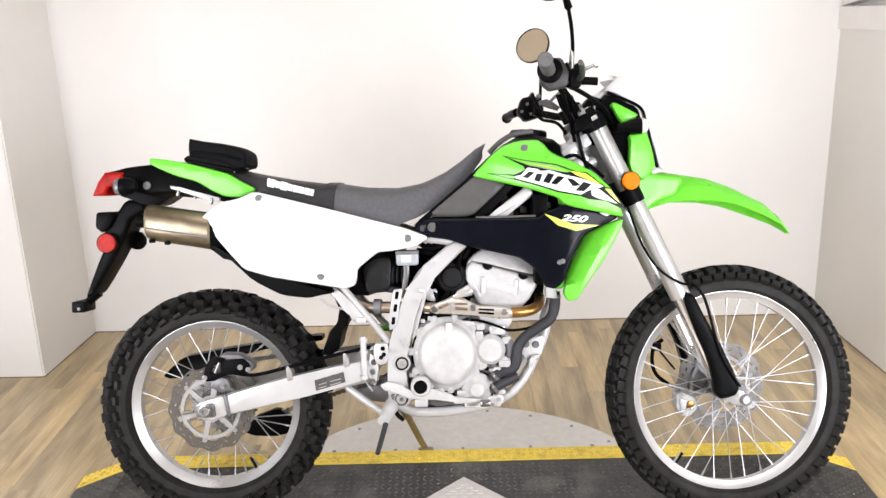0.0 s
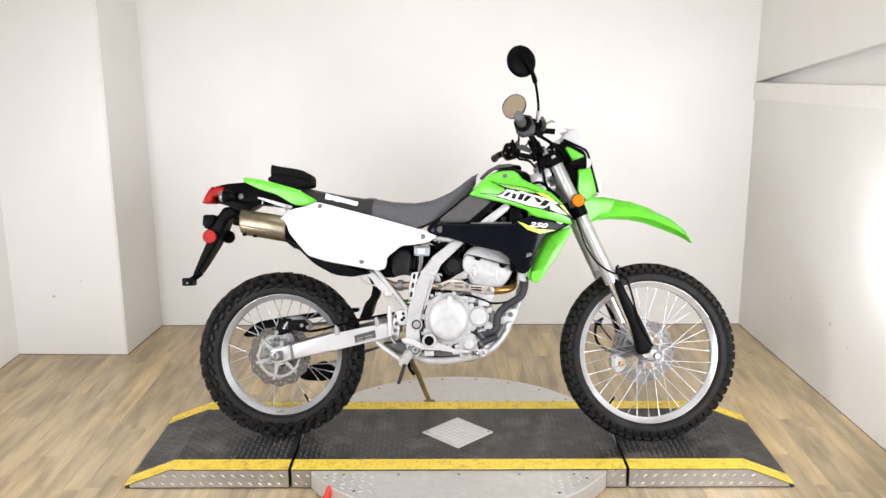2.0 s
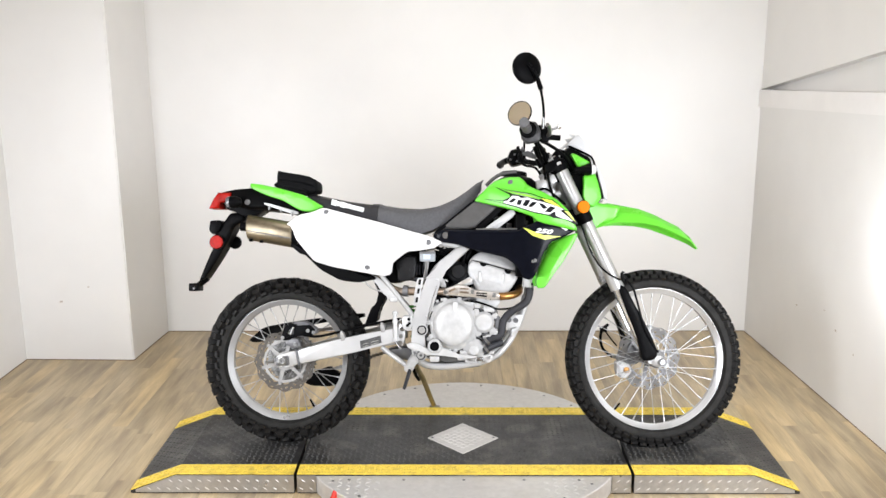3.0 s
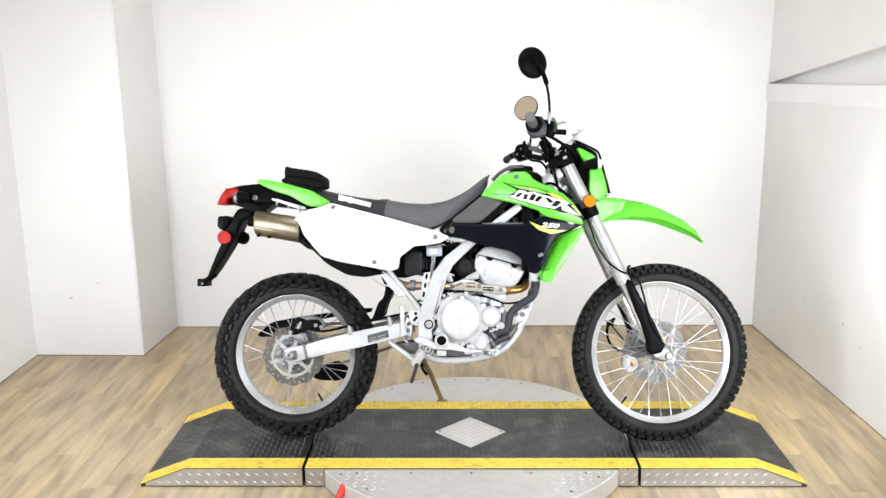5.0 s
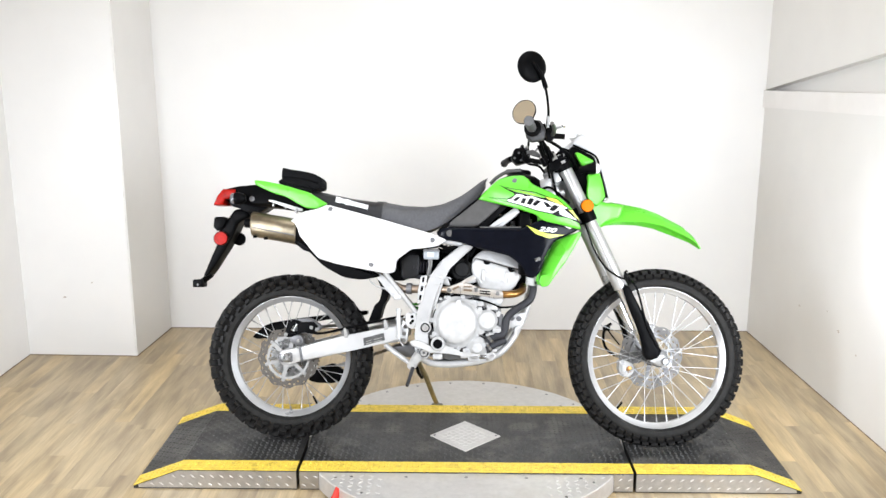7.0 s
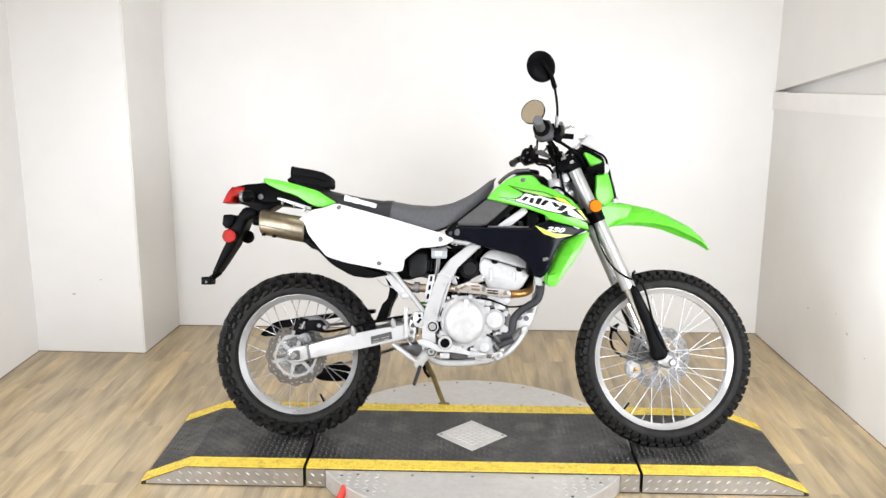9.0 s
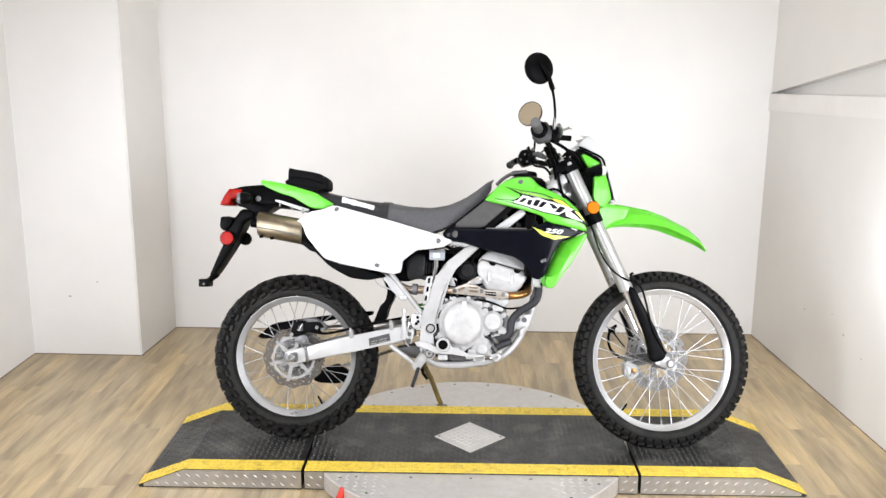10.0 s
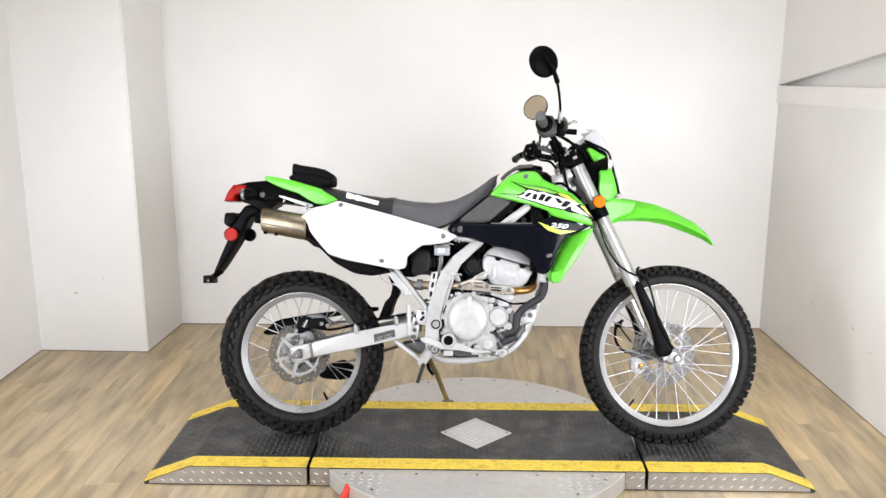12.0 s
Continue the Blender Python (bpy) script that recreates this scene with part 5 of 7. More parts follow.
for x, z in ((0.035, 0.52), (0.046, 0.47), (0.044, 0.435), (0.108, 0.535), (0.135, 0.50), (0.09, 0.437), (-0.10, 0.56), (-0.055, 0.563), (0.0, 0.40), (-0.125, 0.44)):
    knob(bm, (x, -0.113, z), NEAR, 0.009, 0.006, 10, 0.001)
# knobs in darker grey paint small shaded spots on the crankcase
part_each("casting_recess", bm, CASTING, eng, "grey knob drawn as shade between the covers")
rngc = random.Random(33)
bm, dark = bmesh.new(), bmesh.new()
for cx, cz, r0, n in ((CX, CZ, 0.109, 26), (0.080, 0.485, 0.055, 12), (0.042, 0.380, 0.055, 12)):
    for k in range(n):
        a = 2 * math.pi * (k + rngc.uniform(-0.2, 0.2)) / n
        x, z = cx + r0 * math.cos(a), cz + r0 * 1.05 * math.sin(a)
        if not (-0.135 < x < 0.145 and 0.345 < z < 0.560) or math.hypot(x - CX, z - CZ) < 0.1 or math.hypot(x - 0.08, z - 0.485) < 0.048:
            continue
        w, h = rngc.uniform(0.005, 0.011), rngc.uniform(0.004, 0.009)
        if k % 2:
            box(bm, (x - w, -0.1285, z - h), (x + w, -0.112, z + h), 0.003, 1)
        else:
            box(dark, (x - w, -0.1180, z - h * 0.8), (x + w, -0.112, z + h * 0.8), 0.001, 1)
part_each("casting_step", bm, ENGINE, eng, "small cast step of the crankcase")
# raised black patches draw the shade in the gaps round the covers
part_each("casting_pocket", dark, BLACK, eng, "black patch drawn as shade between the cast covers")
bm = bmesh.new()
for p in ([(-0.105, -0.10, 0.775), (-0.075, -0.12, 0.762), (-0.045, -0.12, 0.768), (-0.02, -0.09, 0.78)], [(-0.110, -0.10, 0.757), (-0.075, -0.115, 0.748), (-0.05, -0.10, 0.752)],
          [(0.020, -0.09, 0.775), (0.008, -0.11, 0.745), (0.0, -0.105, 0.715), (0.004, -0.09, 0.69)], [(0.036, -0.09, 0.778), (0.026, -0.115, 0.752), (0.016, -0.11, 0.73)],
          [(-0.075, -0.11, 0.655), (-0.060, -0.115, 0.625), (-0.068, -0.10, 0.60)], [(-0.03, -0.10, 0.640), (-0.048, -0.112, 0.615), (-0.07, -0.10, 0.585), (-0.10, -0.10, 0.560)]):
    tube(bm, p, rngc.uniform(0.0045, 0.007), 8, 4)
part_each("engine_hose", bm, BLACK, bike, "black hose beside the cylinder head")
# solid black plate paints the shade of the hollow here
part("engine_recess", slabbed([(-0.114, 0.584), (-0.062, 0.580), (-0.026, 0.578), (-0.034, 0.566), (-0.070, 0.560), (-0.094, 0.546), (-0.112, 0.520), (-0.118, 0.545)], -0.1205, -0.09, 0.002), BLACK, eng, "black plate standing in for the shaded hollow between frame and clutch cover")
bm = bmesh.new()
for x, z, w, h in ((-0.100, 0.566, 0.006, 0.005), (-0.082, 0.572, 0.004, 0.006), (-0.104, 0.548, 0.005, 0.004), (-0.058, 0.570, 0.007, 0.003), (-0.090, 0.556, 0.003, 0.003)):
    box(bm, (x - w, -0.126, z - h), (x + w, -0.115, z + h), 0.0015)
part_each("small_fitting", bm, ENGINE, eng, "small silver fitting in the hollow")
part("spark_lead", tube(bmesh.new(), [(0.03, -0.08, 0.71), (0.06, -0.09, 0.75), (0.045, -0.09, 0.775), (0.01, -0.06, 0.79)], 0.006, 8, 4), BLACK, eng, "black spark plug lead")
# black block put in as the shade beside the cylinder head
part("exhaust_port", slabbed([(0.10, 0.56), (0.23, 0.58), (0.24, 0.70), (0.22, 0.74), (0.10, 0.70)], -0.05, 0.05, 0.004), BLACK, eng, "black block standing in for shade beside the head")

# ---- intake and airbox ----
part("throttle_body", turned((-0.018, -0.075, 0.680), NEAR, [(0, 0), (0.043, 0), (0.043, 0.014), (0.038, 0.02), (0.030, 0.022), (0.026, 0.030), (0, 0.031)], 32), DUCT, bike, "round black throttle body")
part("intake_duct", tube(bmesh.new(), [(0.03, 0, 0.69), (-0.05, 0, 0.685), (-0.15, 0, 0.69), (-0.22, 0, 0.69)], 0.045, 20, 3), BLACK, bike, "black intake duct")
part("airbox", slabbed([(-0.262, 0.715), (-0.224, 0.742), (-0.178, 0.738), (-0.186, 0.646), (-0.252, 0.640)], -0.105, 0.10, 0.010, 1), DUCT, bike, "black airbox")
part("airbox_body", slabbed([(-0.42, 0.80), (-0.14, 0.79), (-0.17, 0.66), (-0.26, 0.63), (-0.40, 0.66)], -0.085, 0.085, 0.010), BLACK, bike, "black airbox behind the side panel")
bm = bmesh.new()
for k in range(5):
    lathe(bm, (-0.205 + k * 0.013, -0.082, 0.688), (1, 0, -0.05), [(0.018, -0.004), (0.025, 0), (0.018, 0.004)], 20)
part_each("rubber_bellows", bm, HOSE, bike, "ribbed black rubber bellows")
part("breather_hose", tube(bmesh.new(), [(-0.21, -0.09, 0.655), (-0.175, -0.09, 0.648), (-0.15, -0.09, 0.645), (-0.12, -0.08, 0.65)], 0.009, 10, 3), HOSE, bike, "black breather hose")
res = part("fluid_reservoir", boxed((-0.166, -0.145, 0.718), (-0.106, -0.105, 0.755), 0.006), FLUID_POT, bike, "pale translucent brake fluid reservoir")
part("reservoir_window", boxed((-0.152, -0.1465, 0.727), (-0.125, -0.1445, 0.746), 0.0005), SIGHT, res, "pale blue-grey sight window")
part("reservoir_lid", boxed((-0.167, -0.147, 0.748), (-0.105, -0.104, 0.758), 0.003), CASTING, res, "grey reservoir lid")
part("reservoir_outlet", tube(bmesh.new(), [(-0.140, -0.125, 0.72), (-0.140, -0.125, 0.695), (-0.146, -0.125, 0.66), (-0.150, -0.125, 0.63)], (0.009, 0.007), 10), STEEL, bike, "steel reservoir outlet pipe")
bm = bmesh.new()
for k in range(9):
    pts = [(-0.10 + rngb.uniform(-.06, .14), -0.06 - rngb.random() * 0.04, 0.60 + rngb.uniform(-0.05, 0.19)) for _ in range(4)]
    tube(bm, sorted(pts), 0.0045, 6, 4)
part_each("wiring", bm, BLACK, bike, "black wiring and hoses round the engine")
bm = bmesh.new()
for k in range(10):
    x, z = rngb.uniform(-0.13, 0.0), rngb.uniform(0.57, 0.66)
    w = rngb.uniform(0.006, 0.016)
    box(bm, (x - w, -0.10, z - w * 0.7), (x + w, -0.06, z + w * 0.7), 0.003)
part_each("engine_fitting", bm, CASTING, bike, "small grey fittings behind the frame spar")
# added black core, drawn as the shaded space inside the frame
part("intake_block", slabbed([(-0.16, 0.60), (-0.13, 0.76), (0.20, 0.80), (0.16, 0.60), (0.0, 0.55)], -0.045, 0.045, 0.01), BLACK, bike, "black filler standing in for the dark space between frame and engine")

# ---- exhaust ----
hp = part("exhaust_pipe", tube(bmesh.new(), [(0.222, -0.05, 0.615), (0.216, -0.10, 0.600), (0.190, -0.132, 0.589), (0.150, -0.142, 0.585), (0.10, -0.142, 0.588)], 0.0145, 16, 5), BRONZE, bike, "heat-tinted bronze exhaust header")
part("header_stretch", tube(bmesh.new(), [(0.11, -0.142, 0.588), (0.05, -0.138, 0.596), (-0.066, -0.125, 0.602), (-0.14, -0.105, 0.602)], 0.0135, 16, 5), PIPE, hp, "brown-tinted exhaust pipe")
part("exhaust_link_pipe", tube(bmesh.new(), [(-0.13, -0.106, 0.602), (-0.20, -0.10, 0.603), (-0.27, -0.09, 0.61), (-0.38, -0.10, 0.69), (-0.50, -0.12, 0.76), (-0.62, -0.14, 0.80)], 0.016, 16, 5), PIPE, bike, "brown-tinted steel link pipe")
part("exhaust_clamp", tube(bmesh.new(), [(-0.212, -0.10, 0.604), (-0.232, -0.098, 0.605)], 0.0215, 16), CASTING, hp, "grey pipe clamp")
sh = part("heat_shield", panel([(-0.076, 0.609), (-0.056, 0.619), (-0.041, 0.624), (-0.013, 0.637), (0.002, 0.632), (0.023, 0.621), (0.052, 0.607), (0.135, 0.602), (0.140, 0.588), (0.139, 0.572), (0.109, 0.570), (0.041, 0.581), (-0.005, 0.585), (-0.063, 0.589), (-0.076, 0.594)], lambda x, z: 0.168 - 18 * (z - 0.606 + 0.13 * max(x, 0)) ** 2, 0.006, 0.006, 0.012, rounds=0), SHIELD, bike, "slotted bright steel heat shield")
part("shield_tab", slabbed([(-0.018, 0.634), (-0.005, 0.645), (0.031, 0.655), (0.037, 0.645), (0.009, 0.636), (-0.005, 0.626)], -0.164, -0.158, 0.002), SHIELD, sh, "bent tab of the heat shield")
for (xa, za), (xb, zb), rr, m in (((-0.054, 0.604), (-0.029, 0.616), 0.0042, PIPE), ((-0.011, 0.615), (0.021, 0.614), 0.0030, PIPE), ((-0.011, 0.603), (0.021, 0.600), 0.0045, PIPE), ((0.050, 0.599), (0.091, 0.596), 0.0030, BLACK), ((0.050, 0.590), (0.091, 0.586), 0.0030, BLACK)):
    part("shield_slot", tube(bmesh.new(), [(xa, -0.1665, za), (xb, -0.1665, zb)], rr, 8), m, sh, "dark slot of the heat shield")
bm = bmesh.new()
for x, z in ((-0.066, 0.602), (0.036, 0.603), (0.118, 0.590)):
    bolt(bm, (x, -0.166, z), NEAR, 0.006, 0.005)
part_each("shield_bolt", bm, STEEL, sh)
# muffler: a long oval can with a cut-off end
def muffler_ring(x, z, ry, rz, n=28):
    return [(x, -0.112 + ry * math.cos(a), z + rz * math.copysign(abs(math.sin(a)) ** 0.8, math.sin(a))) for a in (2 * math.pi * k / n for k in range(n))]
bm = loft(bmesh.new(), [muffler_ring(-0.834, 0.853, 0.030, 0.034), muffler_ring(-0.832, 0.853, 0.046, 0.046), muffler_ring(-0.822, 0.851, 0.052, 0.049), muffler_ring(-0.662, 0.823, 0.053, 0.050), muffler_ring(-0.657, 0.823, 0.047, 0.046)])
mf = part("muffler", bm, MUFFLER, bike, "tan-tinted steel muffler can")
part("muffler_band", tube(bmesh.new(), [(-0.825, -0.1625, 0.838), (-0.75, -0.1645, 0.824), (-0.66, -0.1645, 0.808)], 0.0022, 6), CASTING, mf, "dark crease along the muffler")
part("muffler_cone", loft(bmesh.new(), [muffler_ring(-0.660, 0.822, 0.048, 0.048), muffler_ring(-0.60, 0.806, 0.030, 0.046), muffler_ring(-0.44, 0.760, 0.02, 0.03)]), BLACK, mf, "black muffler front cone")
part("muffler_outlet", tube(bmesh.new(), [(-0.825, -0.112, 0.853), (-0.862, -0.112, 0.857)], 0.018, 18), BLACK, mf, "black exhaust outlet")
bm = bmesh.new()
for x, z in ((-0.816, 0.803), (-0.775, 0.797)):
    box(bm, (x - 0.007, -0.150, z - 0.006), (x + 0.007, -0.135, z + 0.004), 0.002)
part_each("muffler_rivet", bm, BLACK, mf)
part("muffler_shield", slabbed([(-0.668, 0.812), (-0.575, 0.721), (-0.504, 0.700), (-0.372, 0.680), (-0.328, 0.652), (-0.404, 0.638), (-0.470, 0.646), (-0.548, 0.688), (-0.615, 0.753), (-0.668, 0.778)], -0.145, -0.06, 0.008, 1), BLACK, bike, "black inner rear fender")

# ---- bodywork ----
def white_lat(x, z):
    return 0.158 + 0.010 * math.sin((x + 0.66) * 4.5) - 0.35 * (z - 0.79) ** 2 + (0.012 * (x + 0.45) if x < -0.45 else 0)


WHITE_OUT = [(-0.684, 0.860), (-0.630, 0.900), (-0.580, 0.909), (-0.537, 0.927), (-0.439, 0.901), (-0.329, 0.872), (-0.220, 0.841), (-0.137, 0.818), (-0.076, 0.793), (-0.110, 0.769), (-0.175, 0.759), (-0.212, 0.757), (-0.268, 0.714), (-0.271, 0.684), (-0.277, 0.669), (-0.304, 0.662), (-0.369, 0.674), (-0.500, 0.698), (-0.570, 0.720), (-0.606, 0.761), (-0.644, 0.808), (-0.671, 0.841)]
side_panel = part("side_panel", panel(WHITE_OUT, white_lat, 0.012, 0.008, 0.022), WHITE, bike, "plain white side panel")
part("side_panel", panel(WHITE_OUT, white_lat, 0.012, 0.008, 0.04, side=1), WHITE, bike, "plain white side panel")
for x, z in ((-0.365, 0.698), (-0.523, 0.908), (-0.132, 0.792)):
    y = -white_lat(x, z)
    part("panel_bolt", bolt(bmesh.new(), (x, y + 0.001, z), NEAR, 0.007, 0.004), CASTING, side_panel, "steel panel bolt")

# seat: a padded body lofted along the bike
SEAT = [(-0.600, 0.990, 0.950, 0.070), (-0.534, 0.975, 0.922, 0.095), (-0.445, 0.957, 0.894, 0.112), (-0.357, 0.945, 0.868, 0.120), (-0.319, 0.944, 0.858, 0.122), (-0.246, 0.931, 0.838, 0.125), (-0.158, 0.927, 0.822, 0.122), (-0.092, 0.938, 0.846, 0.112), (-0.027, 0.967, 0.886, 0.100), (0.017, 0.997, 0.925, 0.088), (0.060, 1.031, 0.966, 0.072), (0.086, 1.044, 1.002, 0.055)]


def seat_ring(x, top, low, w, n=22, grow=0.0):
    out = []
    for k in range(n):
        a = math.pi * k / (n - 1)
        c, s = math.cos(a), math.sin(a)
        y = (w + grow) * math.copysign(abs(c) ** 0.55, c)
        z = low + (top + grow - low) * abs(s) ** 0.62
        out.append((x - 0.012 * abs(c), y, z))
    return out


def seat_loft(x0, x1, step, grow=0.0):
    xs = []
    x = x0
    while x < x1 - 1e-6:
        xs.append(x)
        x += step
    xs.append(x1)
    return loft(bmesh.new(), [seat_ring(x, *lerp_table(SEAT, x), grow=grow) for x in xs])


seat = part("seat_front", seat_loft(-0.322, 0.086, 0.02), VINYL_SHEEN, bike, "charcoal vinyl rider seat, lightened for its sheen")
part("seat_rear", seat_loft(-0.600, -0.344, 0.02), VINYL, bike, "black vinyl pillion seat")
part("seat_strap", seat_loft(-0.346, -0.318, 0.007, 0.003), VINYL, bike, "black seat strap")
# pale lettering on the seat's side as plain slanted bars
x = -0.512
for wdt in (0.019, 0.013, 0.018, 0.013, 0.013, 0.013, 0.015, 0.007):
    t = (x + 0.518) / 0.148
    zc, hh = 0.953 - 0.038 * t, 0.0108 if wdt > 0.016 else 0.0085
    y = -(lerp_table(SEAT, x)[2] + 0.0012)
    part("seat_print", slabbed([(x, zc - hh), (x + wdt, zc - hh - wdt * 0.27), (x + wdt + 0.003, zc + hh - wdt * 0.27), (x + 0.003, zc + hh)], y - 0.0012, y + 0.02, 0, 0), DEC_WHITE, bike, "pale bar of lettering on the seat", smooth=False)
    x += wdt + 0.0022

# tail: green cowl, black fender, lamp, number bracket
TAIL_OUT = [(-0.830, 1.026), (-0.783, 1.020), (-0.716, 1.006), (-0.660, 0.990), (-0.615, 0.977), (-0.581, 0.956), (-0.540, 0.932), (-0.580, 0.912), (-0.625, 0.916), (-0.655, 0.930), (-0.70, 0.958), (-0.760, 0.976), (-0.805, 0.996), (-0.830, 1.010)]
tail_lat = lambda x, z: 0.108 + 0.07 * (x + 0.7) - 0.5 * (z - 0.95) ** 2
for s in (-1, 1):
    part("tail_cowl", panel(TAIL_OUT, tail_lat, 0.02, 0.004, 0.02, side=s), GREEN, bike, "lime green tail cowl")
bm = loft(bmesh.new(), [[(x, y * w, z) for y, z in ((-1, lo), (-1, (lo + hi) / 2), (-0.85, hi - 0.006), (0, hi), (0.85, hi - 0.006), (1, (lo + hi) / 2), (1, lo), (0.8, lo - 0.012), (0, lo - 0.016), (-0.8, lo - 0.012))] for x, lo, hi, w in ((-0.972, 0.982, 0.996, 0.045), (-0.935, 0.968, 1.003, 0.065), (-0.902, 0.955, 1.009, 0.078), (-0.834, 0.935, 1.014, 0.088), (-0.766, 0.935, 1.008, 0.088), (-0.68, 0.925, 0.99, 0.09), (-0.60, 0.905, 0.968, 0.085))])
fender = part("rear_fender", bm, BLACK, bike, "black plastic rear fender")
bm = bmesh.new()
knob(bm, (-0.842, -0.088, 0.952), NEAR, 0.011, 0.006, 16)
part_each("fender_bolt", bm, CASTING, bike, "dark fender bolt")
part("under_fender", slabbed([(-0.955, 0.955), (-0.85, 0.948), (-0.765, 0.945), (-0.770, 0.932), (-0.795, 0.915), (-0.820, 0.898), (-0.855, 0.892), (-0.875, 0.905), (-0.905, 0.918), (-0.93, 0.925)], -0.055, 0.055, 0.008), BLACK, bike, "black inner tail piece")
tl = part("tail_lamp", panel([(-0.959, 0.991), (-0.91, 0.99), (-0.911, 0.958), (-0.949, 0.951), (-0.956, 0.929), (-0.996, 0.928), (-0.979, 0.965)], lambda x, z: 0.083 + 0.03 * (x + 1.0), 0.08, 0.006, 0.012, rounds=0), RED_LENS, bike, "red tail lamp")
part("tail_lamp_half", panel([(-0.999, 0.930), (-0.970, 0.990), (-0.917, 0.991), (-0.945, 0.930)], lambda x, z: 0.05 + 0.03 * (x + 1.0), 0.05, 0.012, 0.02, side=1), RED_LENS, tl)
for s in (-1, 1):
    sg = part("rear_indicator", turned((-0.906, s * 0.125, 0.950), (1, 0, 0.02), [(0, 0), (0.020, 0), (0.024, 0.010), (0.024, 0.020), (0.021, 0.034), (0.012, 0.048), (0, 0.051)], 28), BLACK, bike, "black rear indicator with clear lens")
    part("indicator_lens", turned((-0.905, s * 0.125, 0.950), (-1, 0, -0.02), [(0.0225, -0.004), (0.0225, 0.002), (0.018, 0.010), (0.008, 0.014), (0, 0.0145)], 28), SMOKE_LENS, sg, "clear lens")
    part("indicator_stalk", tube(bmesh.new(), [(-0.885, s * 0.11, 0.950), (-0.88, s * 0.05, 0.945)], 0.011, 12), BLACK, sg)
PLATE_OUT = [(-0.920, 0.915), (-0.866, 0.912), (-0.862, 0.882), (-0.903, 0.861), (-0.926, 0.809), (-0.958, 0.752), (-1.002, 0.683), (-1.024, 0.652), (-1.046, 0.644), (-1.006, 0.740), (-0.990, 0.774), (-0.985, 0.826), (-0.963, 0.856)]
pb = part("plate_bracket", panel(PLATE_OUT, lambda x, z: 0.045, 0.09, 0.010, 0.02), BLACK, bike, "black number plate bracket")
part("bracket_foot", boxed((-1.087, -0.04, 0.603), (-1.049, 0.04, 0.634), 0.004), BLACK, pb, "black bracket foot")
part("bracket_foot_arm", tube(bmesh.new(), [(-1.06, 0, 0.625), (-1.02, 0, 0.655)], 0.012, 8), BLACK, pb)
part("bracket_screw", bolt(bmesh.new(), (-1.066, -0.040, 0.614), NEAR, 0.003, 0.002), CASTING, pb)
part("bracket_box", slabbed([(-0.998, 0.882), (-0.958, 0.884), (-0.950, 0.868), (-0.962, 0.840), (-0.985, 0.826), (-1.002, 0.842)], -0.06, 0.06, 0.006), BLACK, pb, "black plate lamp housing")
rr = part("side_reflector", turned((-0.970, -0.055, 0.797), NEAR, [(0, 0), (0.0265, 0), (0.0265, 0.009), (0.0245, 0.012), (0, 0.013)], 32), RED_LENS, bike, "round red side reflector")
part("reflector_ring", turned((-0.970, -0.050, 0.797), NEAR, [(0.024, 0), (0.0285, 0), (0.0285, 0.012), (0.0262, 0.014), (0.0262, 0.004)], 32, True), BLACK, rr)
part("side_reflector", turned((-0.924, 0.045, 0.798), FAR, [(0, -0.002), (0.0255, -0.002), (0.0265, 0.009), (0.0245, 0.012), (0, 0.013)], 32), BLACK, bike, "black-backed round side reflector")

# tool bag strapped on the tail
BAG_BASE = Vector((-0.66, 0, 0.985))
bag = thing("tail_bag", "small black nylon tool bag strapped on the motorcycle tail", "bag", pose(0, -0.10, DECK, -LEAN_BIKE, 0, 0) @ Matrix.Translation(BAG_BASE))
ON_BAG = Matrix.Translation(-BAG_BASE)
part("bag_body", loft(bmesh.new(), [[(x, hw * v, z) for v, z in ((-0.96, lo), (-1.02, (lo + hi) / 2), (-0.97, hi - 0.006), (-0.88, hi), (0.88, hi), (0.97, hi - 0.006), (1.02, (lo + hi) / 2), (0.96, lo))] for x, lo, hi, hw in ((-0.729, 1.032, 1.070, 0.070), (-0.724, 1.022, 1.077, 0.078), (-0.685, 1.010, 1.068, 0.080), (-0.640, 1.000, 1.061, 0.082), (-0.603, 0.992, 1.054, 0.082), (-0.578, 0.996, 1.041, 0.078), (-0.571, 1.002, 1.032, 0.068))]), NYLON, bag, "black nylon tool bag on the tail", at=ON_BAG)
part("bag_zip", tube(bmesh.new(), [(-0.722, -0.080, 1.040), (-0.68, -0.083, 1.036), (-0.63, -0.085, 1.028), (-0.585, -0.081, 1.016)], 0.0035, 6, 4), BLACK, bag, "zip welt", at=ON_BAG)
part("bag_lid", tube(bmesh.new(), [(-0.724, -0.077, 1.072), (-0.68, -0.080, 1.064), (-0.62, -0.082, 1.054), (-0.578, -0.077, 1.038)], 0.0032, 6, 4), NYLON, bag, "piped edge of the bag lid", at=ON_BAG)
part("bag_base", slabbed([(-0.740, 1.022), (-0.728, 1.031), (-0.68, 1.020), (-0.62, 1.007), (-0.598, 0.992), (-0.614, 0.984), (-0.683, 0.998), (-0.735, 1.012)], -0.089, 0.089, 0.006, 1), NYLON, bag, "padded bag base", at=ON_BAG)
part("bag_strap", slabbed([(-0.640, 1.0), (-0.612, 0.99), (-0.600, 0.975), (-0.628, 0.985)], -0.09, -0.082, 0.002), NYLON, bag, "bag strap", at=ON_BAG)

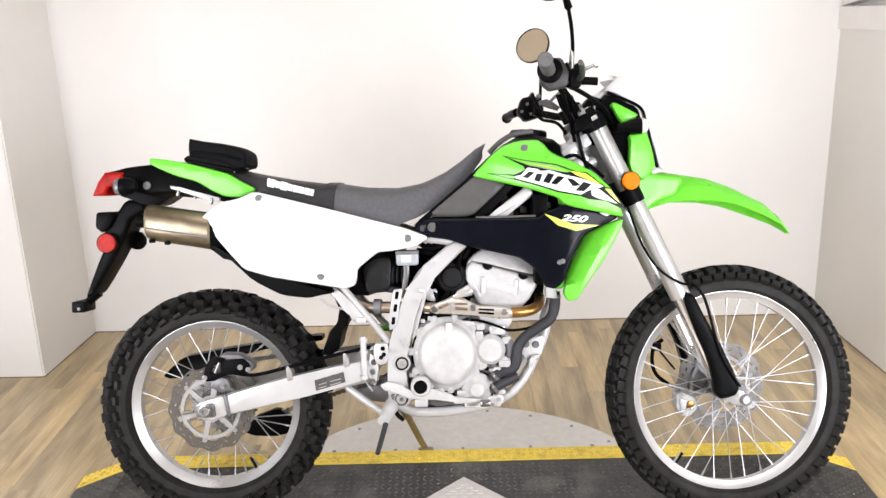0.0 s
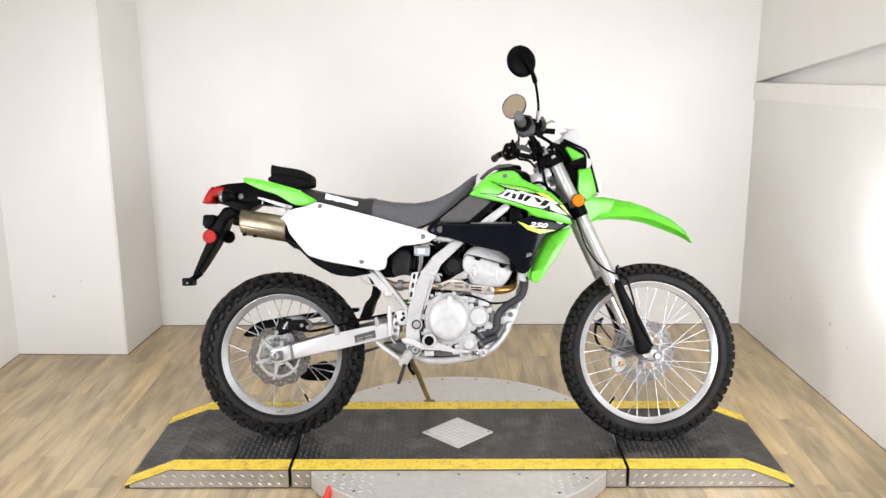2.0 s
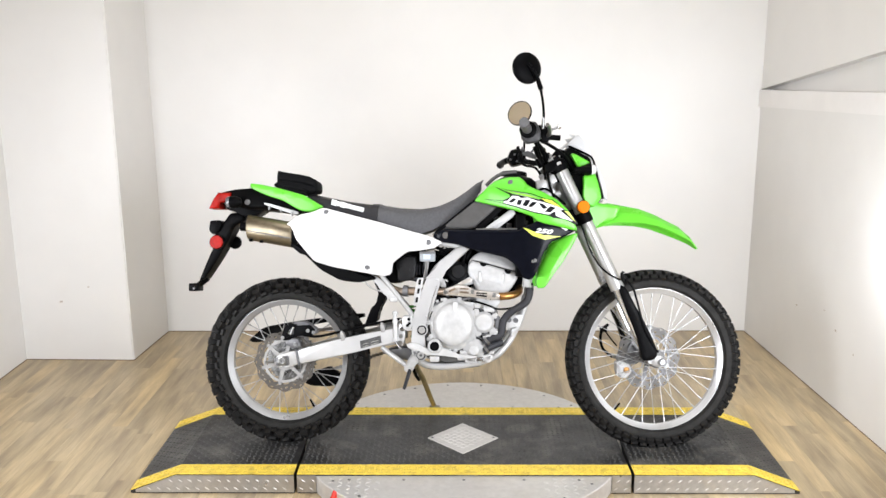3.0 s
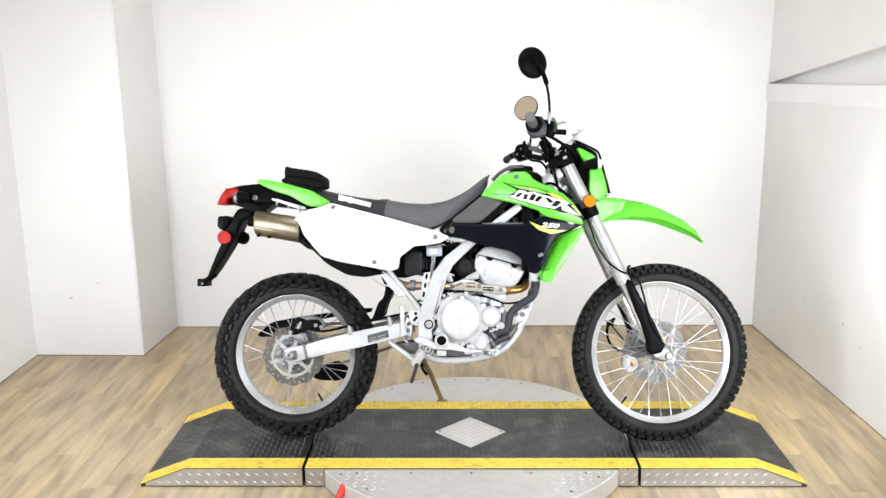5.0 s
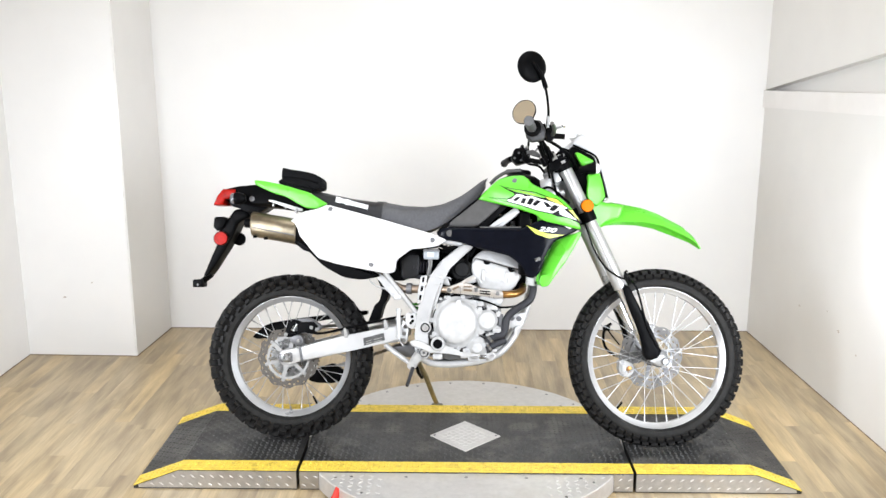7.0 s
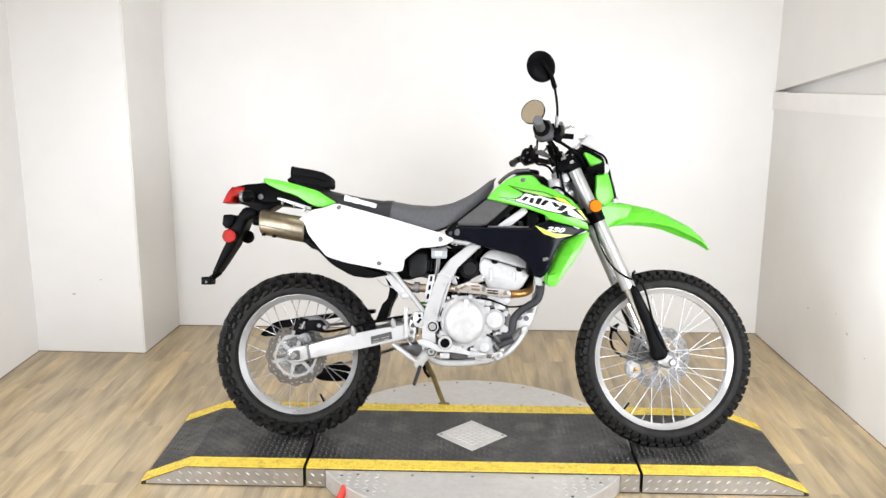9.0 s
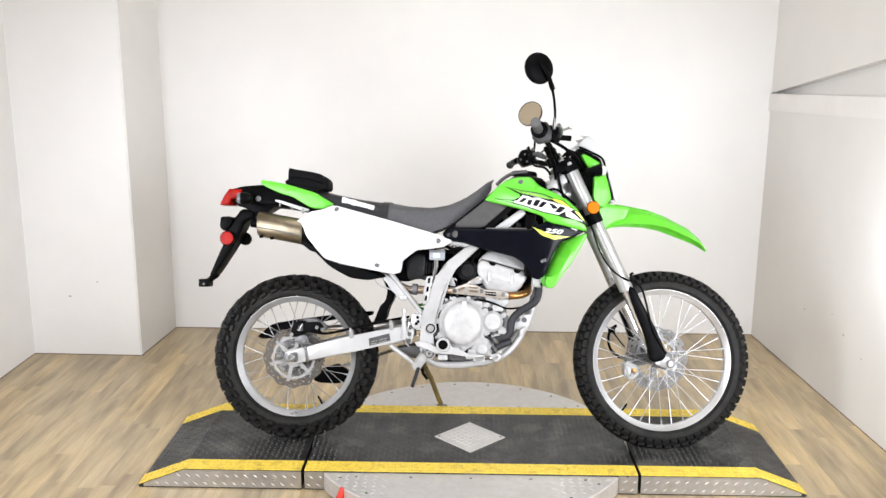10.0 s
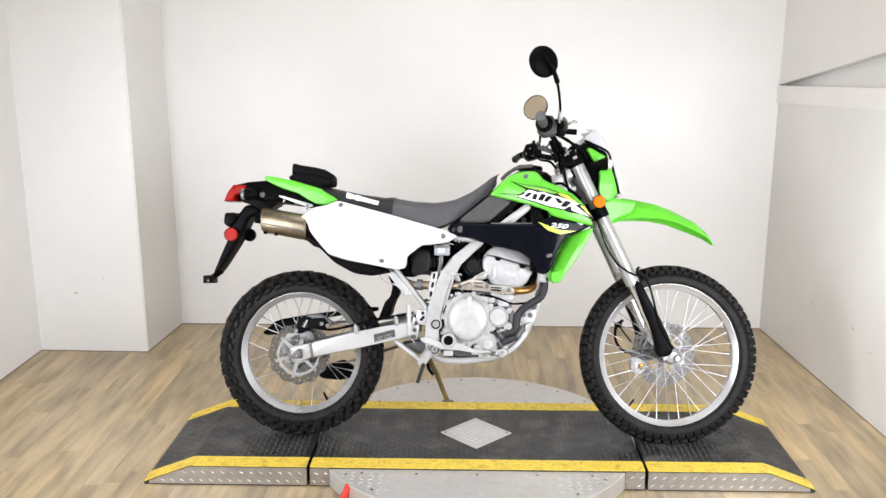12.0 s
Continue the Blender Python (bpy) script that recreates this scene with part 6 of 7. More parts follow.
# tank and shrouds
TANK = [(0.02, 0.930, 0.10, 0.94), (0.09, 0.950, 0.118, 1.005), (0.13, 0.955, 0.125, 1.038), (0.17, 0.955, 0.128, 1.058), (0.225, 0.945, 0.125, 1.062), (0.27, 0.935, 0.115, 1.050), (0.295, 0.93, 0.10, 1.030), (0.312, 0.93, 0.07, 1.005)]
bm = loft(bmesh.new(), [[(x, w * math.copysign(abs(math.cos(a)) ** 0.6, math.cos(a)), lo + (hi - lo) * abs(math.sin(a)) ** 0.7) for a in (math.pi * k / 17 for k in range(18))] for x, lo, w, hi in TANK])
tank = part("fuel_tank", bm, BLACK, bike, "black fuel tank")
part("tank_cap", turned((0.205, 0.0, 1.060), (0.05, 0, 1), [(0, 0), (0.052, 0), (0.052, 0.012), (0.047, 0.017), (0.03, 0.019), (0, 0.019)], 36), BLACK, tank, "black fuel cap")
part("tank_trim", tube(bmesh.new(), [(0.090, -0.116, 1.012), (0.120, -0.118, 1.040), (0.160, -0.10, 1.062), (0.21, -0.09, 1.069)], 0.007, 8, 4), GREY, tank, "dark grey tank trim")
tank_lat = lambda x, z: 0.140 + 0.02 * (x + 0.05)
part("tank_side", panel([(-0.092, 0.846), (-0.02, 0.900), (0.052, 0.957), (0.137, 0.930), (0.085, 0.884), (0.040, 0.844)], tank_lat, 0.03, 0.010, 0.02), GREY, bike, "dark grey tank side panel")
part("tank_side", panel([(-0.092, 0.846), (0.052, 0.957), (0.137, 0.930), (0.040, 0.844)], tank_lat, 0.03, 0.010, 0.03, side=1), GREY, bike, "dark grey tank side panel")
part("tank_side_edge", slabbed([(-0.12, 0.824), (0.046, 0.960), (0.056, 0.952), (-0.10, 0.822)], -0.138, -0.10, 0.004), BLACK, bike, "black seam between seat and tank")
part("tank_side_edge", slabbed([(0.137, 0.933), (0.160, 0.925), (0.075, 0.842), (0.040, 0.840)], -0.139, -0.10, 0.004), BLACK, bike, "black edge of the tank panel")


def shroud_lat(x, z):
    t = min(max((x - 0.04) / 0.25, 0), 1)
    base = 0.150 + 0.058 * t * t * (3 - 2 * t) - (0.10 * (x - 0.33) if x > 0.33 else 0)
    ridge = 0.960 - 0.30 * (x - 0.15)
    d = z - ridge
    return base - (1.4 * d * d if d > 0 else 0.5 * d * d) - (0.16 * max(0, d - 0.02))


SHROUD = [(0.044, 0.950), (0.054, 0.963), (0.090, 1.000), (0.122, 1.027), (0.150, 1.036), (0.175, 1.041), (0.215, 1.041), (0.232, 1.028), (0.245, 1.010), (0.265, 0.997), (0.304, 0.982), (0.358, 0.951), (0.401, 0.909), (0.421, 0.870), (0.432, 0.834), (0.415, 0.836), (0.359, 0.850), (0.300, 0.863), (0.276, 0.872), (0.262, 0.888), (0.188, 0.914), (0.102, 0.936)]
sh2 = part("radiator_shroud", panel(SHROUD, shroud_lat, 0.006, 0.006, 0.016), GREEN, bike, "lime green radiator shroud with sharp decals")
part("radiator_shroud", panel(SHROUD, shroud_lat, 0.006, 0.006, 0.03, side=1), GREEN, bike, "lime green radiator shroud")


def decal(owner, lat, outline, mat, lift, name="decal", label=""):
    part(name, panel(outline, lambda x, z: lat(x, z) + lift, 0.0009, 0.0, 0.02, rounds=0), mat, owner, label)


# decals: black underlay, yellow flashes, a white angular emblem in blocks
decal(sh2, shroud_lat, [(0.121, 1.003), (0.179, 0.988), (0.259, 0.975), (0.313, 0.954), (0.338, 0.951), (0.386, 0.912), (0.398, 0.909), (0.434, 0.861), (0.423, 0.857), (0.384, 0.876), (0.340, 0.882), (0.321, 0.890), (0.263, 0.902), (0.209, 0.921), (0.152, 0.938), (0.078, 0.958), (0.154, 0.951), (0.180, 0.963), (0.177, 0.972)], DEC_BLACK, 0.0012, "decal", "black decal outline")
decal(sh2, shroud_lat, [(0.135, 0.9975), (0.179, 0.986), (0.259, 0.972), (0.300, 0.955), (0.283, 0.952), (0.244, 0.962), (0.191, 0.973)], GREEN, 0.0019, "decal", "green decal flash")
for k in range(3):
    decal(sh2, shroud_lat, [(0.150 + 0.008 * k, 0.991 - 0.005 * k), (0.240, 0.9745 - 0.0055 * k), (0.296, 0.9555 - 0.003 * k), (0.240, 0.972 - 0.0055 * k)], DEC_GREY if k != 1 else YELLOW, 0.0026, "decal", "thin pale decal line")
decal(sh2, shroud_lat, [(0.293, 0.957), (0.336, 0.948), (0.376, 0.917), (0.341, 0.931), (0.310, 0.944)], YELLOW, 0.0024, "decal", "yellow decal flash")
decal(sh2, shroud_lat, [(0.382, 0.909), (0.398, 0.906), (0.425, 0.867), (0.409, 0.880)], YELLOW, 0.0024, "decal", "yellow decal flash")
decal(sh2, shroud_lat, [(0.094, 0.955), (0.150, 0.948), (0.156, 0.944), (0.150, 0.941)], GREEN, 0.0021, "decal", "green decal flash")
decal(sh2, shroud_lat, [(0.187, 0.968), (0.210, 0.964), (0.220, 0.958), (0.244, 0.959), (0.278, 0.947), (0.303, 0.941), (0.336, 0.931), (0.381, 0.914), (0.360, 0.908), (0.340, 0.904), (0.321, 0.894), (0.263, 0.906), (0.209, 0.925), (0.156, 0.941), (0.154, 0.947), (0.169, 0.949)], DEC_WHITE, 0.0022, "decal", "white angular emblem")
decal(sh2, shroud_lat, [(0.348, 0.904), (0.368, 0.907), (0.387, 0.892), (0.416, 0.868), (0.370, 0.882), (0.349, 0.891)], DEC_WHITE, 0.0023, "decal", "white decal flash")
for o in ([(0.190, 0.958), (0.204, 0.955), (0.186, 0.940), (0.172, 0.944)], [(0.209, 0.952), (0.224, 0.950), (0.216, 0.930), (0.202, 0.934)], [(0.237, 0.952), (0.254, 0.948), (0.240, 0.925), (0.224, 0.930)],
          [(0.252, 0.934), (0.262, 0.944), (0.280, 0.940), (0.258, 0.921), (0.245, 0.925)], [(0.285, 0.938), (0.302, 0.934), (0.320, 0.918), (0.300, 0.916)], [(0.328, 0.927), (0.349, 0.920), (0.328, 0.902), (0.306, 0.905)]):
    decal(sh2, shroud_lat, o, DEC_BLACK, 0.0032, "decal", "black wedge of the emblem")
part("shroud_bolt", bolt(bmesh.new(), (0.182, -shroud_lat(0.182, 1.019) + 0.001, 1.019), NEAR, 0.007, 0.005), CASTING, sh2, "steel shroud bolt")


def cover_lat(x, z):
    t = min(max((x + 0.12) / 0.35, 0), 1)
    return 0.148 + 0.042 * t - 0.4 * (z - 0.80) ** 2 - (0.15 * (x - 0.30) if x > 0.30 else 0)


COVER = [(-0.119, 0.818), (-0.085, 0.842), (0.039, 0.840), (0.211, 0.838), (0.226, 0.850), (0.285, 0.872), (0.36, 0.860), (0.434, 0.838), (0.385, 0.812), (0.334, 0.790), (0.300, 0.736), (0.282, 0.683), (0.270, 0.660), (0.252, 0.648), (0.228, 0.654), (0.210, 0.690), (0.191, 0.712), (0.159, 0.734), (0.084, 0.752), (0.019, 0.768), (-0.024, 0.785), (-0.089, 0.794)]
cover = part("side_cover", panel(COVER, cover_lat, 0.02, 0.008, 0.02), NAVY, bike, "glossy blue-black radiator side cover")
part("side_cover", panel(COVER, cover_lat, 0.02, 0.008, 0.035, side=1), NAVY, bike, "glossy blue-black radiator side cover")
decal(cover, cover_lat, [(0.226, 0.848), (0.257, 0.836), (0.275, 0.828), (0.303, 0.818), (0.372, 0.813), (0.310, 0.800), (0.262, 0.816)], YELLOW, 0.0015, "decal", "yellow decal flash")
curve = bpy.data.curves.new("number_text", "FONT")
curve.body, curve.size, curve.shear, curve.offset = "250", 0.030, 0.45, 0.0009
tmp = new("number_text", curve)
me = bpy.data.meshes.new_from_object(tmp)
bpy.data.objects.remove(tmp)
for v in me.vertices:
    x, z = 0.268 + v.co.x * 1.45, 0.8285 + v.co.y * 0.78 - v.co.x * 0.14
    v.co = (x, -cover_lat(x, z) - 0.0012, z)
me.materials.append(DEC_WHITE)
num = new("number_decal", me)
num.parent = cover
num["label"] = "white slanted number 250"
decal(cover, cover_lat, [(0.372, 0.848), (0.400, 0.840), (0.392, 0.836), (0.376, 0.842)], DEC_WHITE, 0.0015, "decal", "small white mark")
for x, z, r in ((-0.066, 0.819, 0.0085), (0.264, 0.719, 0.0045), (0.273, 0.722, 0.0045)):
    part("cover_bolt", bolt(bmesh.new(), (x, -cover_lat(x, z) + 0.001, z), NEAR, r, 0.006), STEEL, cover, "steel cover bolt")
part("cover_edge", tube(bmesh.new(), [(0.05, -0.166, 0.842), (0.13, -0.172, 0.841), (0.205, -0.18, 0.842)], 0.003, 6), STEEL, cover, "bright edge of the cover")
LOWER = [(0.437, 0.828), (0.432, 0.806), (0.404, 0.757), (0.376, 0.711), (0.341, 0.665), (0.309, 0.618), (0.285, 0.616), (0.276, 0.634), (0.284, 0.672), (0.300, 0.715), (0.339, 0.786), (0.381, 0.812)]
def lower_lat(x, z):
    """Creased along a slanting line; behind it the face turns in."""
    behind = max(0.0, 0.339 + (z - 0.692) * 0.62 - x) if z > 0.66 else 0.0
    return 0.180 - 0.12 * max(0, x - 0.33) - 0.75 * behind
for s in (-1, 1):
    part("shroud_wing", panel(LOWER, lower_lat, 0.04, 0.004, 0.010, side=s), GREEN, bike, "lime green lower shroud wing")
# radiators behind the shrouds
for s in (-1, 1):
    bm = boxed((0.20, min(s * 0.06, s * 0.165), 0.66), (0.24, max(s * 0.06, s * 0.165), 0.90), 0.006)
    rad = part("radiator", bm, BLACK, bike, "black radiator core")
part("radiator_tank", boxed((0.232, -0.135, 0.620), (0.262, -0.09, 0.66), 0.005), ENGINE, bike, "silver radiator end tank")
bm = bmesh.new()
for k in range(10):
    x, z = rngb.uniform(0.13, 0.25), rngb.uniform(0.845, 0.89)
    w = rngb.uniform(0.005, 0.013)
    box(bm, (x - w, -0.10, z - w), (x + w, -0.06, z + w), 0.002)
part_each("coil_fitting", bm, CASTING, bike, "grey fittings under the tank")
# added filler: hides the background and blackens the gap below the tank
part("wiring_tray", slabbed([(-0.02, 0.83), (0.03, 0.92), (0.12, 0.95), (0.24, 0.95), (0.28, 0.88), (0.26, 0.78), (0.0, 0.78)], -0.085, 0.05, 0.004), BLACK, bike, "black filler added as the dark gap under the tank")
hose = part("coolant_hose", tube(bmesh.new(), [(0.258, -0.11, 0.635), (0.257, -0.112, 0.595), (0.243, -0.115, 0.561), (0.206, -0.12, 0.537), (0.172, -0.12, 0.512), (0.154, -0.122, 0.485), (0.149, -0.125, 0.450), (0.136, -0.128, 0.430), (0.106, -0.13, 0.422), (0.080, -0.132, 0.402)], 0.0145, 12, 5), HOSE, bike, "dark grey coolant hose")
part("coolant_hose", tube(bmesh.new(), [(0.150, -0.11, 0.408), (0.130, -0.118, 0.400), (0.105, -0.125, 0.390), (0.080, -0.13, 0.372)], 0.0145, 12, 5), HOSE, bike, "dark grey coolant hose")
bm = bmesh.new()
for c, ax in (((0.258, -0.11, 0.622), (0, 0, 1)), ((0.092, -0.131, 0.412), (0.7, 0, 0.6)), ((0.090, -0.129, 0.380), (0.7, 0, 0.5))):
    lathe(bm, c, ax, [(0.0145, -0.005), (0.0165, -0.004), (0.0165, 0.004), (0.0145, 0.005)], 20)
part_each("hose_clamp", bm, STEEL, bike, "steel hose clamps")
bm = tube(bmesh.new(), [(0.190, -0.10, 0.430), (0.195, -0.105, 0.452), (0.210, -0.095, 0.458)], 0.008, 8, 3)
part("cradle_lug", bm, ENGINE, bike, "silver cradle lug")

# ---- front end ----
TOP, BOT = Vector((0.366, 0, 1.108)), Vector((0.7275, 0, 0.336))


def on_fork(z, y):
    t = (z - TOP.z) / (BOT.z - TOP.z)
    p = TOP.lerp(BOT, t)
    return Vector((p.x, y, z))


for s in (-1, 1):
    y, turn_x = s * 0.105, 0.006 - s * 0.006
    fk = part("fork_leg", tube(bmesh.new(), [on_fork(1.102, y), on_fork(0.90, y), on_fork(0.66, y), on_fork(0.618, y)], (0.0245, 0.0275), 24), FORK, bike, "silver upside-down fork tube")
    part("fork_cap", tube(bmesh.new(), [on_fork(1.10, y), on_fork(1.125, y)], 0.018, 16), BLACK, fk, "black fork cap")
    part("fork_seal", tube(bmesh.new(), [on_fork(0.66, y), on_fork(0.612, y)], 0.0275, 24), FORK, fk, "fork dust seal")
    part("fork_slider", tube(bmesh.new(), [on_fork(0.62, y), on_fork(0.36, y) - Vector((0.006, 0, 0))], 0.0215, 20), CHROME, fk, "chromed fork slider")
    part("axle_lug", slabbed([(x + turn_x, z) for x, z in ((0.697, 0.352), (0.722, 0.364), (0.750, 0.354), (0.765, 0.341), (0.764, 0.320), (0.744, 0.311), (0.714, 0.316), (0.698, 0.332))], y - 0.024, y + 0.024, 0.008, 1), CARRIER, fk, "silver axle lug")
    part("fork_guard", panel([(x - (0.022 if s > 0 else 0), z) for x, z in ((0.600, 0.612), (0.606, 0.628), (0.628, 0.616), (0.648, 0.574), (0.674, 0.525), (0.700, 0.478), (0.724, 0.425), (0.742, 0.382), (0.744, 0.360), (0.735, 0.345), (0.715, 0.338), (0.692, 0.337), (0.682, 0.350), (0.677, 0.385), (0.666, 0.424), (0.653, 0.465), (0.634, 0.508), (0.614, 0.562), (0.602, 0.598))], lambda x, z: 0.142, 0.03, 0.010, 0.016, side=s), BLACK, fk, "black plastic fork guard")
    part("triple_clamp_ear", tube(bmesh.new(), [on_fork(0.908, y), on_fork(0.868, y)], 0.031, 24), BLACK, fk, "black lower clamp")
    part("triple_clamp_ear", tube(bmesh.new(), [on_fork(1.092, y), on_fork(1.068, y)], 0.031, 24), BLACK, fk, "black upper clamp")
part("front_axle", tube(bmesh.new(), [(FX + 0.010, -0.138, FZ - 0.003), (FX - 0.020, 0.138, FZ + 0.003)], 0.011, 16), STEEL, bike, "steel front axle")
part("front_axle_cap", turned((FX + 0.009, -0.128, FZ - 0.003), NEAR, [(0, 0), (0.015, 0), (0.015, 0.008), (0.012, 0.010), (0.0075, 0.010), (0.0065, 0.004), (0, 0.004)], 24), CASTING, bike, "hollow grey axle end")
part("axle_bore", turned((FX + 0.009, -0.1325, FZ - 0.003), NEAR, [(0, 0), (0.006, 0), (0.006, 0.0015), (0, 0.0015)], 16), BLACK, bike, "dark bore of the axle")
bm = bmesh.new()
for x, z in ((0.716, 0.336), (0.738, 0.348), (0.778, 0.318)):
    bolt(bm, (x, -0.129, z), NEAR, 0.007, 0.006)
part_each("axle_pinch_bolt", bm, STEEL, bike, "pinch bolts")
part("triple_clamp", slabbed([(0.40, 0.915), (0.47, 0.935), (0.485, 0.895), (0.42, 0.872)], -0.10, 0.10, 0.006), BLACK, bike, "black lower triple clamp")
part("triple_clamp", slabbed([(0.318, 1.066), (0.318, 1.092), (0.334, 1.104), (0.366, 1.116), (0.388, 1.116), (0.398, 1.104), (0.398, 1.088), (0.382, 1.076), (0.345, 1.066), (0.325, 1.056)], -0.128, 0.128, 0.008, 1), BLACK, bike, "black upper triple clamp")
part("steering_head", tube(bmesh.new(), [(0.335, 0, 1.075), (0.425, 0, 0.890)], 0.036, 20), SILVER, bike, "silver steering head")
bm = bmesh.new()
for p0, p1 in (((0.27, -0.07, 0.985), (0.345, -0.06, 1.06)), ((0.285, -0.08, 0.965), (0.36, -0.06, 1.03)), ((0.315, -0.085, 0.96), (0.38, -0.07, 0.985))):
    tube(bm, [p0, p1], 0.013, 10)
box(bm, (0.285, -0.095, 0.985), (0.345, -0.06, 1.035), 0.008)
for outline in ([(0.283, 1.011), (0.322, 1.039), (0.338, 1.017), (0.298, 0.987)], [(0.325, 1.044), (0.353, 1.06), (0.37, 1.03), (0.346, 1.017)], [(0.308, 0.977), (0.345, 1.01), (0.362, 0.991), (0.337, 0.961)]):
    slab(bm, outline, -0.100, -0.080, 0.003, 1)
part_each("head_gusset", bm, SILVER, bike, "silver steering head gusset")
bm = bmesh.new()
tube(bm, [(0.27, -0.10, 0.98), (0.31, -0.105, 1.0), (0.34, -0.10, 0.99), (0.40, -0.09, 0.94)], 0.005, 8, 4)
tube(bm, [(0.33, -0.11, 1.05), (0.345, -0.105, 0.99), (0.37, -0.1, 0.94), (0.42, -0.09, 0.90)], 0.005, 8, 4)
part_each("harness", bm, BLACK, bike, "black cable harness at the steering head")
ro = part("front_reflector", turned((0.462, -0.140, 0.927), NEAR, [(0, 0), (0.0235, 0), (0.0235, 0.008), (0.021, 0.011), (0, 0.012)], 32), ORANGE_LENS, bike, "round orange front reflector")
part("reflector_ring", turned((0.462, -0.134, 0.927), NEAR, [(0.021, 0), (0.0253, 0), (0.0253, 0.011), (0.0233, 0.012), (0.0233, 0.004)], 32, True), BLACK, ro)
part("brake_line", tube(bmesh.new(), [(0.455, -0.130, 0.86), (0.49, -0.134, 0.76), (0.535, -0.134, 0.69), (0.585, -0.14, 0.655), (0.612, -0.142, 0.647)], 0.0035, 8, 5), BLACK, bike, "thin black cable along the fork")
part("cable_guide", tube(bmesh.new(), [(0.614, -0.142, 0.645), (0.607, -0.142, 0.672), (0.616, -0.142, 0.678)], 0.006, 8), BLACK, bike, "black cable guide")
part("brake_line", tube(bmesh.new(), [(0.618, -0.12, 0.655), (0.645, -0.14, 0.625), (0.660, -0.145, 0.585), (0.690, -0.147, 0.47), (0.725, -0.147, 0.40), (0.745, -0.14, 0.37)], 0.004, 8, 5), BLACK, bike, "thin black speedometer cable")
part("brake_line", tube(bmesh.new(), [(0.60, 0.12, 0.46), (0.575, 0.12, 0.44), (0.565, 0.11, 0.40), (0.575, 0.10, 0.36), (0.61, 0.09, 0.33)], 0.006, 8, 5), BLACK, bike, "black front brake hose loop")
part("hose_joint", boxed((0.565, 0.10, 0.43), (0.592, 0.13, 0.452), 0.003), BLACK, bike)
part("brake_line", tube(bmesh.new(), [(0.58, 0.12, 0.44), (0.61, 0.115, 0.40), (0.632, 0.11, 0.372)], 0.003, 6, 4), BLACK, bike)
fc = part("front_caliper", slabbed([(0.615, 0.311), (0.631, 0.322), (0.672, 0.304), (0.677, 0.271), (0.655, 0.249), (0.625, 0.253), (0.617, 0.278)], 0.030, 0.092, 0.006, 1), ENGINE, bike, "silver front brake caliper")
part("caliper_piston", turned((0.656, 0.031, 0.282), NEAR, [(0, 0), (0.013, 0), (0.013, 0.003), (0.009, 0.004), (0, 0.004)], 20), BRONZE, fc, "brown caliper piston cover")
part("caliper_rib", slabbed([(0.622, 0.306), (0.645, 0.300), (0.642, 0.264), (0.628, 0.262)], 0.024, 0.034, 0.003), SILVER, fc, "pale rib of the caliper")
part("caliper_bracket", slabbed([(0.646, 0.368), (0.666, 0.384), (0.691, 0.386), (0.717, 0.355), (0.720, 0.316), (0.703, 0.300), (0.665, 0.315), (0.643, 0.335)], 0.074, 0.090, 0.004, 1), CASTING, fc, "grey caliper bracket")
bm = bmesh.new()
for x, y0, z in ((0.686, 0.074, 0.374), (0.664, 0.074, 0.355), (0.708, 0.074, 0.345), (0.700, 0.074, 0.315), (0.630, 0.031, 0.312), (0.628, 0.031, 0.262)):
    bolt(bm, (x, y0, z), NEAR, 0.005, 0.004)
part_each("caliper_bolt", bm, STEEL, fc)
part("caliper_pin", tube(bmesh.new(), [(0.606, 0.07, 0.334), (0.634, 0.07, 0.326), (0.668, 0.07, 0.318)], 0.006, 8, 3), STEEL, fc, "steel slide pin")

# front fender: an arched shell that runs to a point
FEND = [(0.500, 0.868, 0.845, 0.052), (0.520, 0.910, 0.850, 0.058), (0.545, 0.943, 0.858, 0.062), (0.575, 0.953, 0.868, 0.066), (0.627, 0.944, 0.872, 0.068), (0.702, 0.931, 0.870, 0.070), (0.767, 0.907, 0.858, 0.068), (0.810, 0.885, 0.842, 0.063), (0.863, 0.860, 0.821, 0.053), (0.912, 0.818, 0.798, 0.036), (0.944, 0.776, 0.771, 0.010)]
bm = bmesh.new()
outer, inner_s = [], []
N_F = 17
xs = [0.500 + 0.444 * i / 40 for i in range(41)]
for x in xs:
    top, edge, w = lerp_table(FEND, x)
    ro_, ri_ = [], []
    for k in range(N_F):
        u = -1 + 2 * k / (N_F - 1)
        z = edge + (top - edge) * (1 - abs(u) ** 2.4)
        ridge = -0.004 * math.exp(-((abs(u) - 0.55) / 0.12) ** 2)
        ro_.append((x, u * w, z + ridge))
        ri_.append((x, u * w * 0.95, z + ridge - 0.004))
    outer.append([bm.verts.new(p) for p in ro_])
    inner_s.append([bm.verts.new(p) for p in ri_])
for rows, flip in ((outer, False), (inner_s, True)):
    for a, b in zip(rows, rows[1:]):
        for k in range(N_F - 1):
            f = (a[k], a[k + 1], b[k + 1], b[k])
            bm.faces.new(f[::-1] if flip else f)
for k in (0, N_F - 1):
    for a, b, c, d in zip(outer, outer[1:], inner_s, inner_s[1:]):
        bm.faces.new((a[k], b[k], d[k], c[k]))
for e in (0, -1):
    for k in range(N_F - 1):
        bm.faces.new((outer[e][k], outer[e][k + 1], inner_s[e][k + 1], inner_s[e][k]))
PIVOT = Vector((0.44, 0, 0.90))
part("front_fender", bm, GREEN, bike, "lime green high front fender", at=Matrix.Translation(PIVOT) @ Matrix.Rotation(radians(STEER), 4, Vector((-0.424, 0, 0.906))) @ Matrix.Translation(-PIVOT))
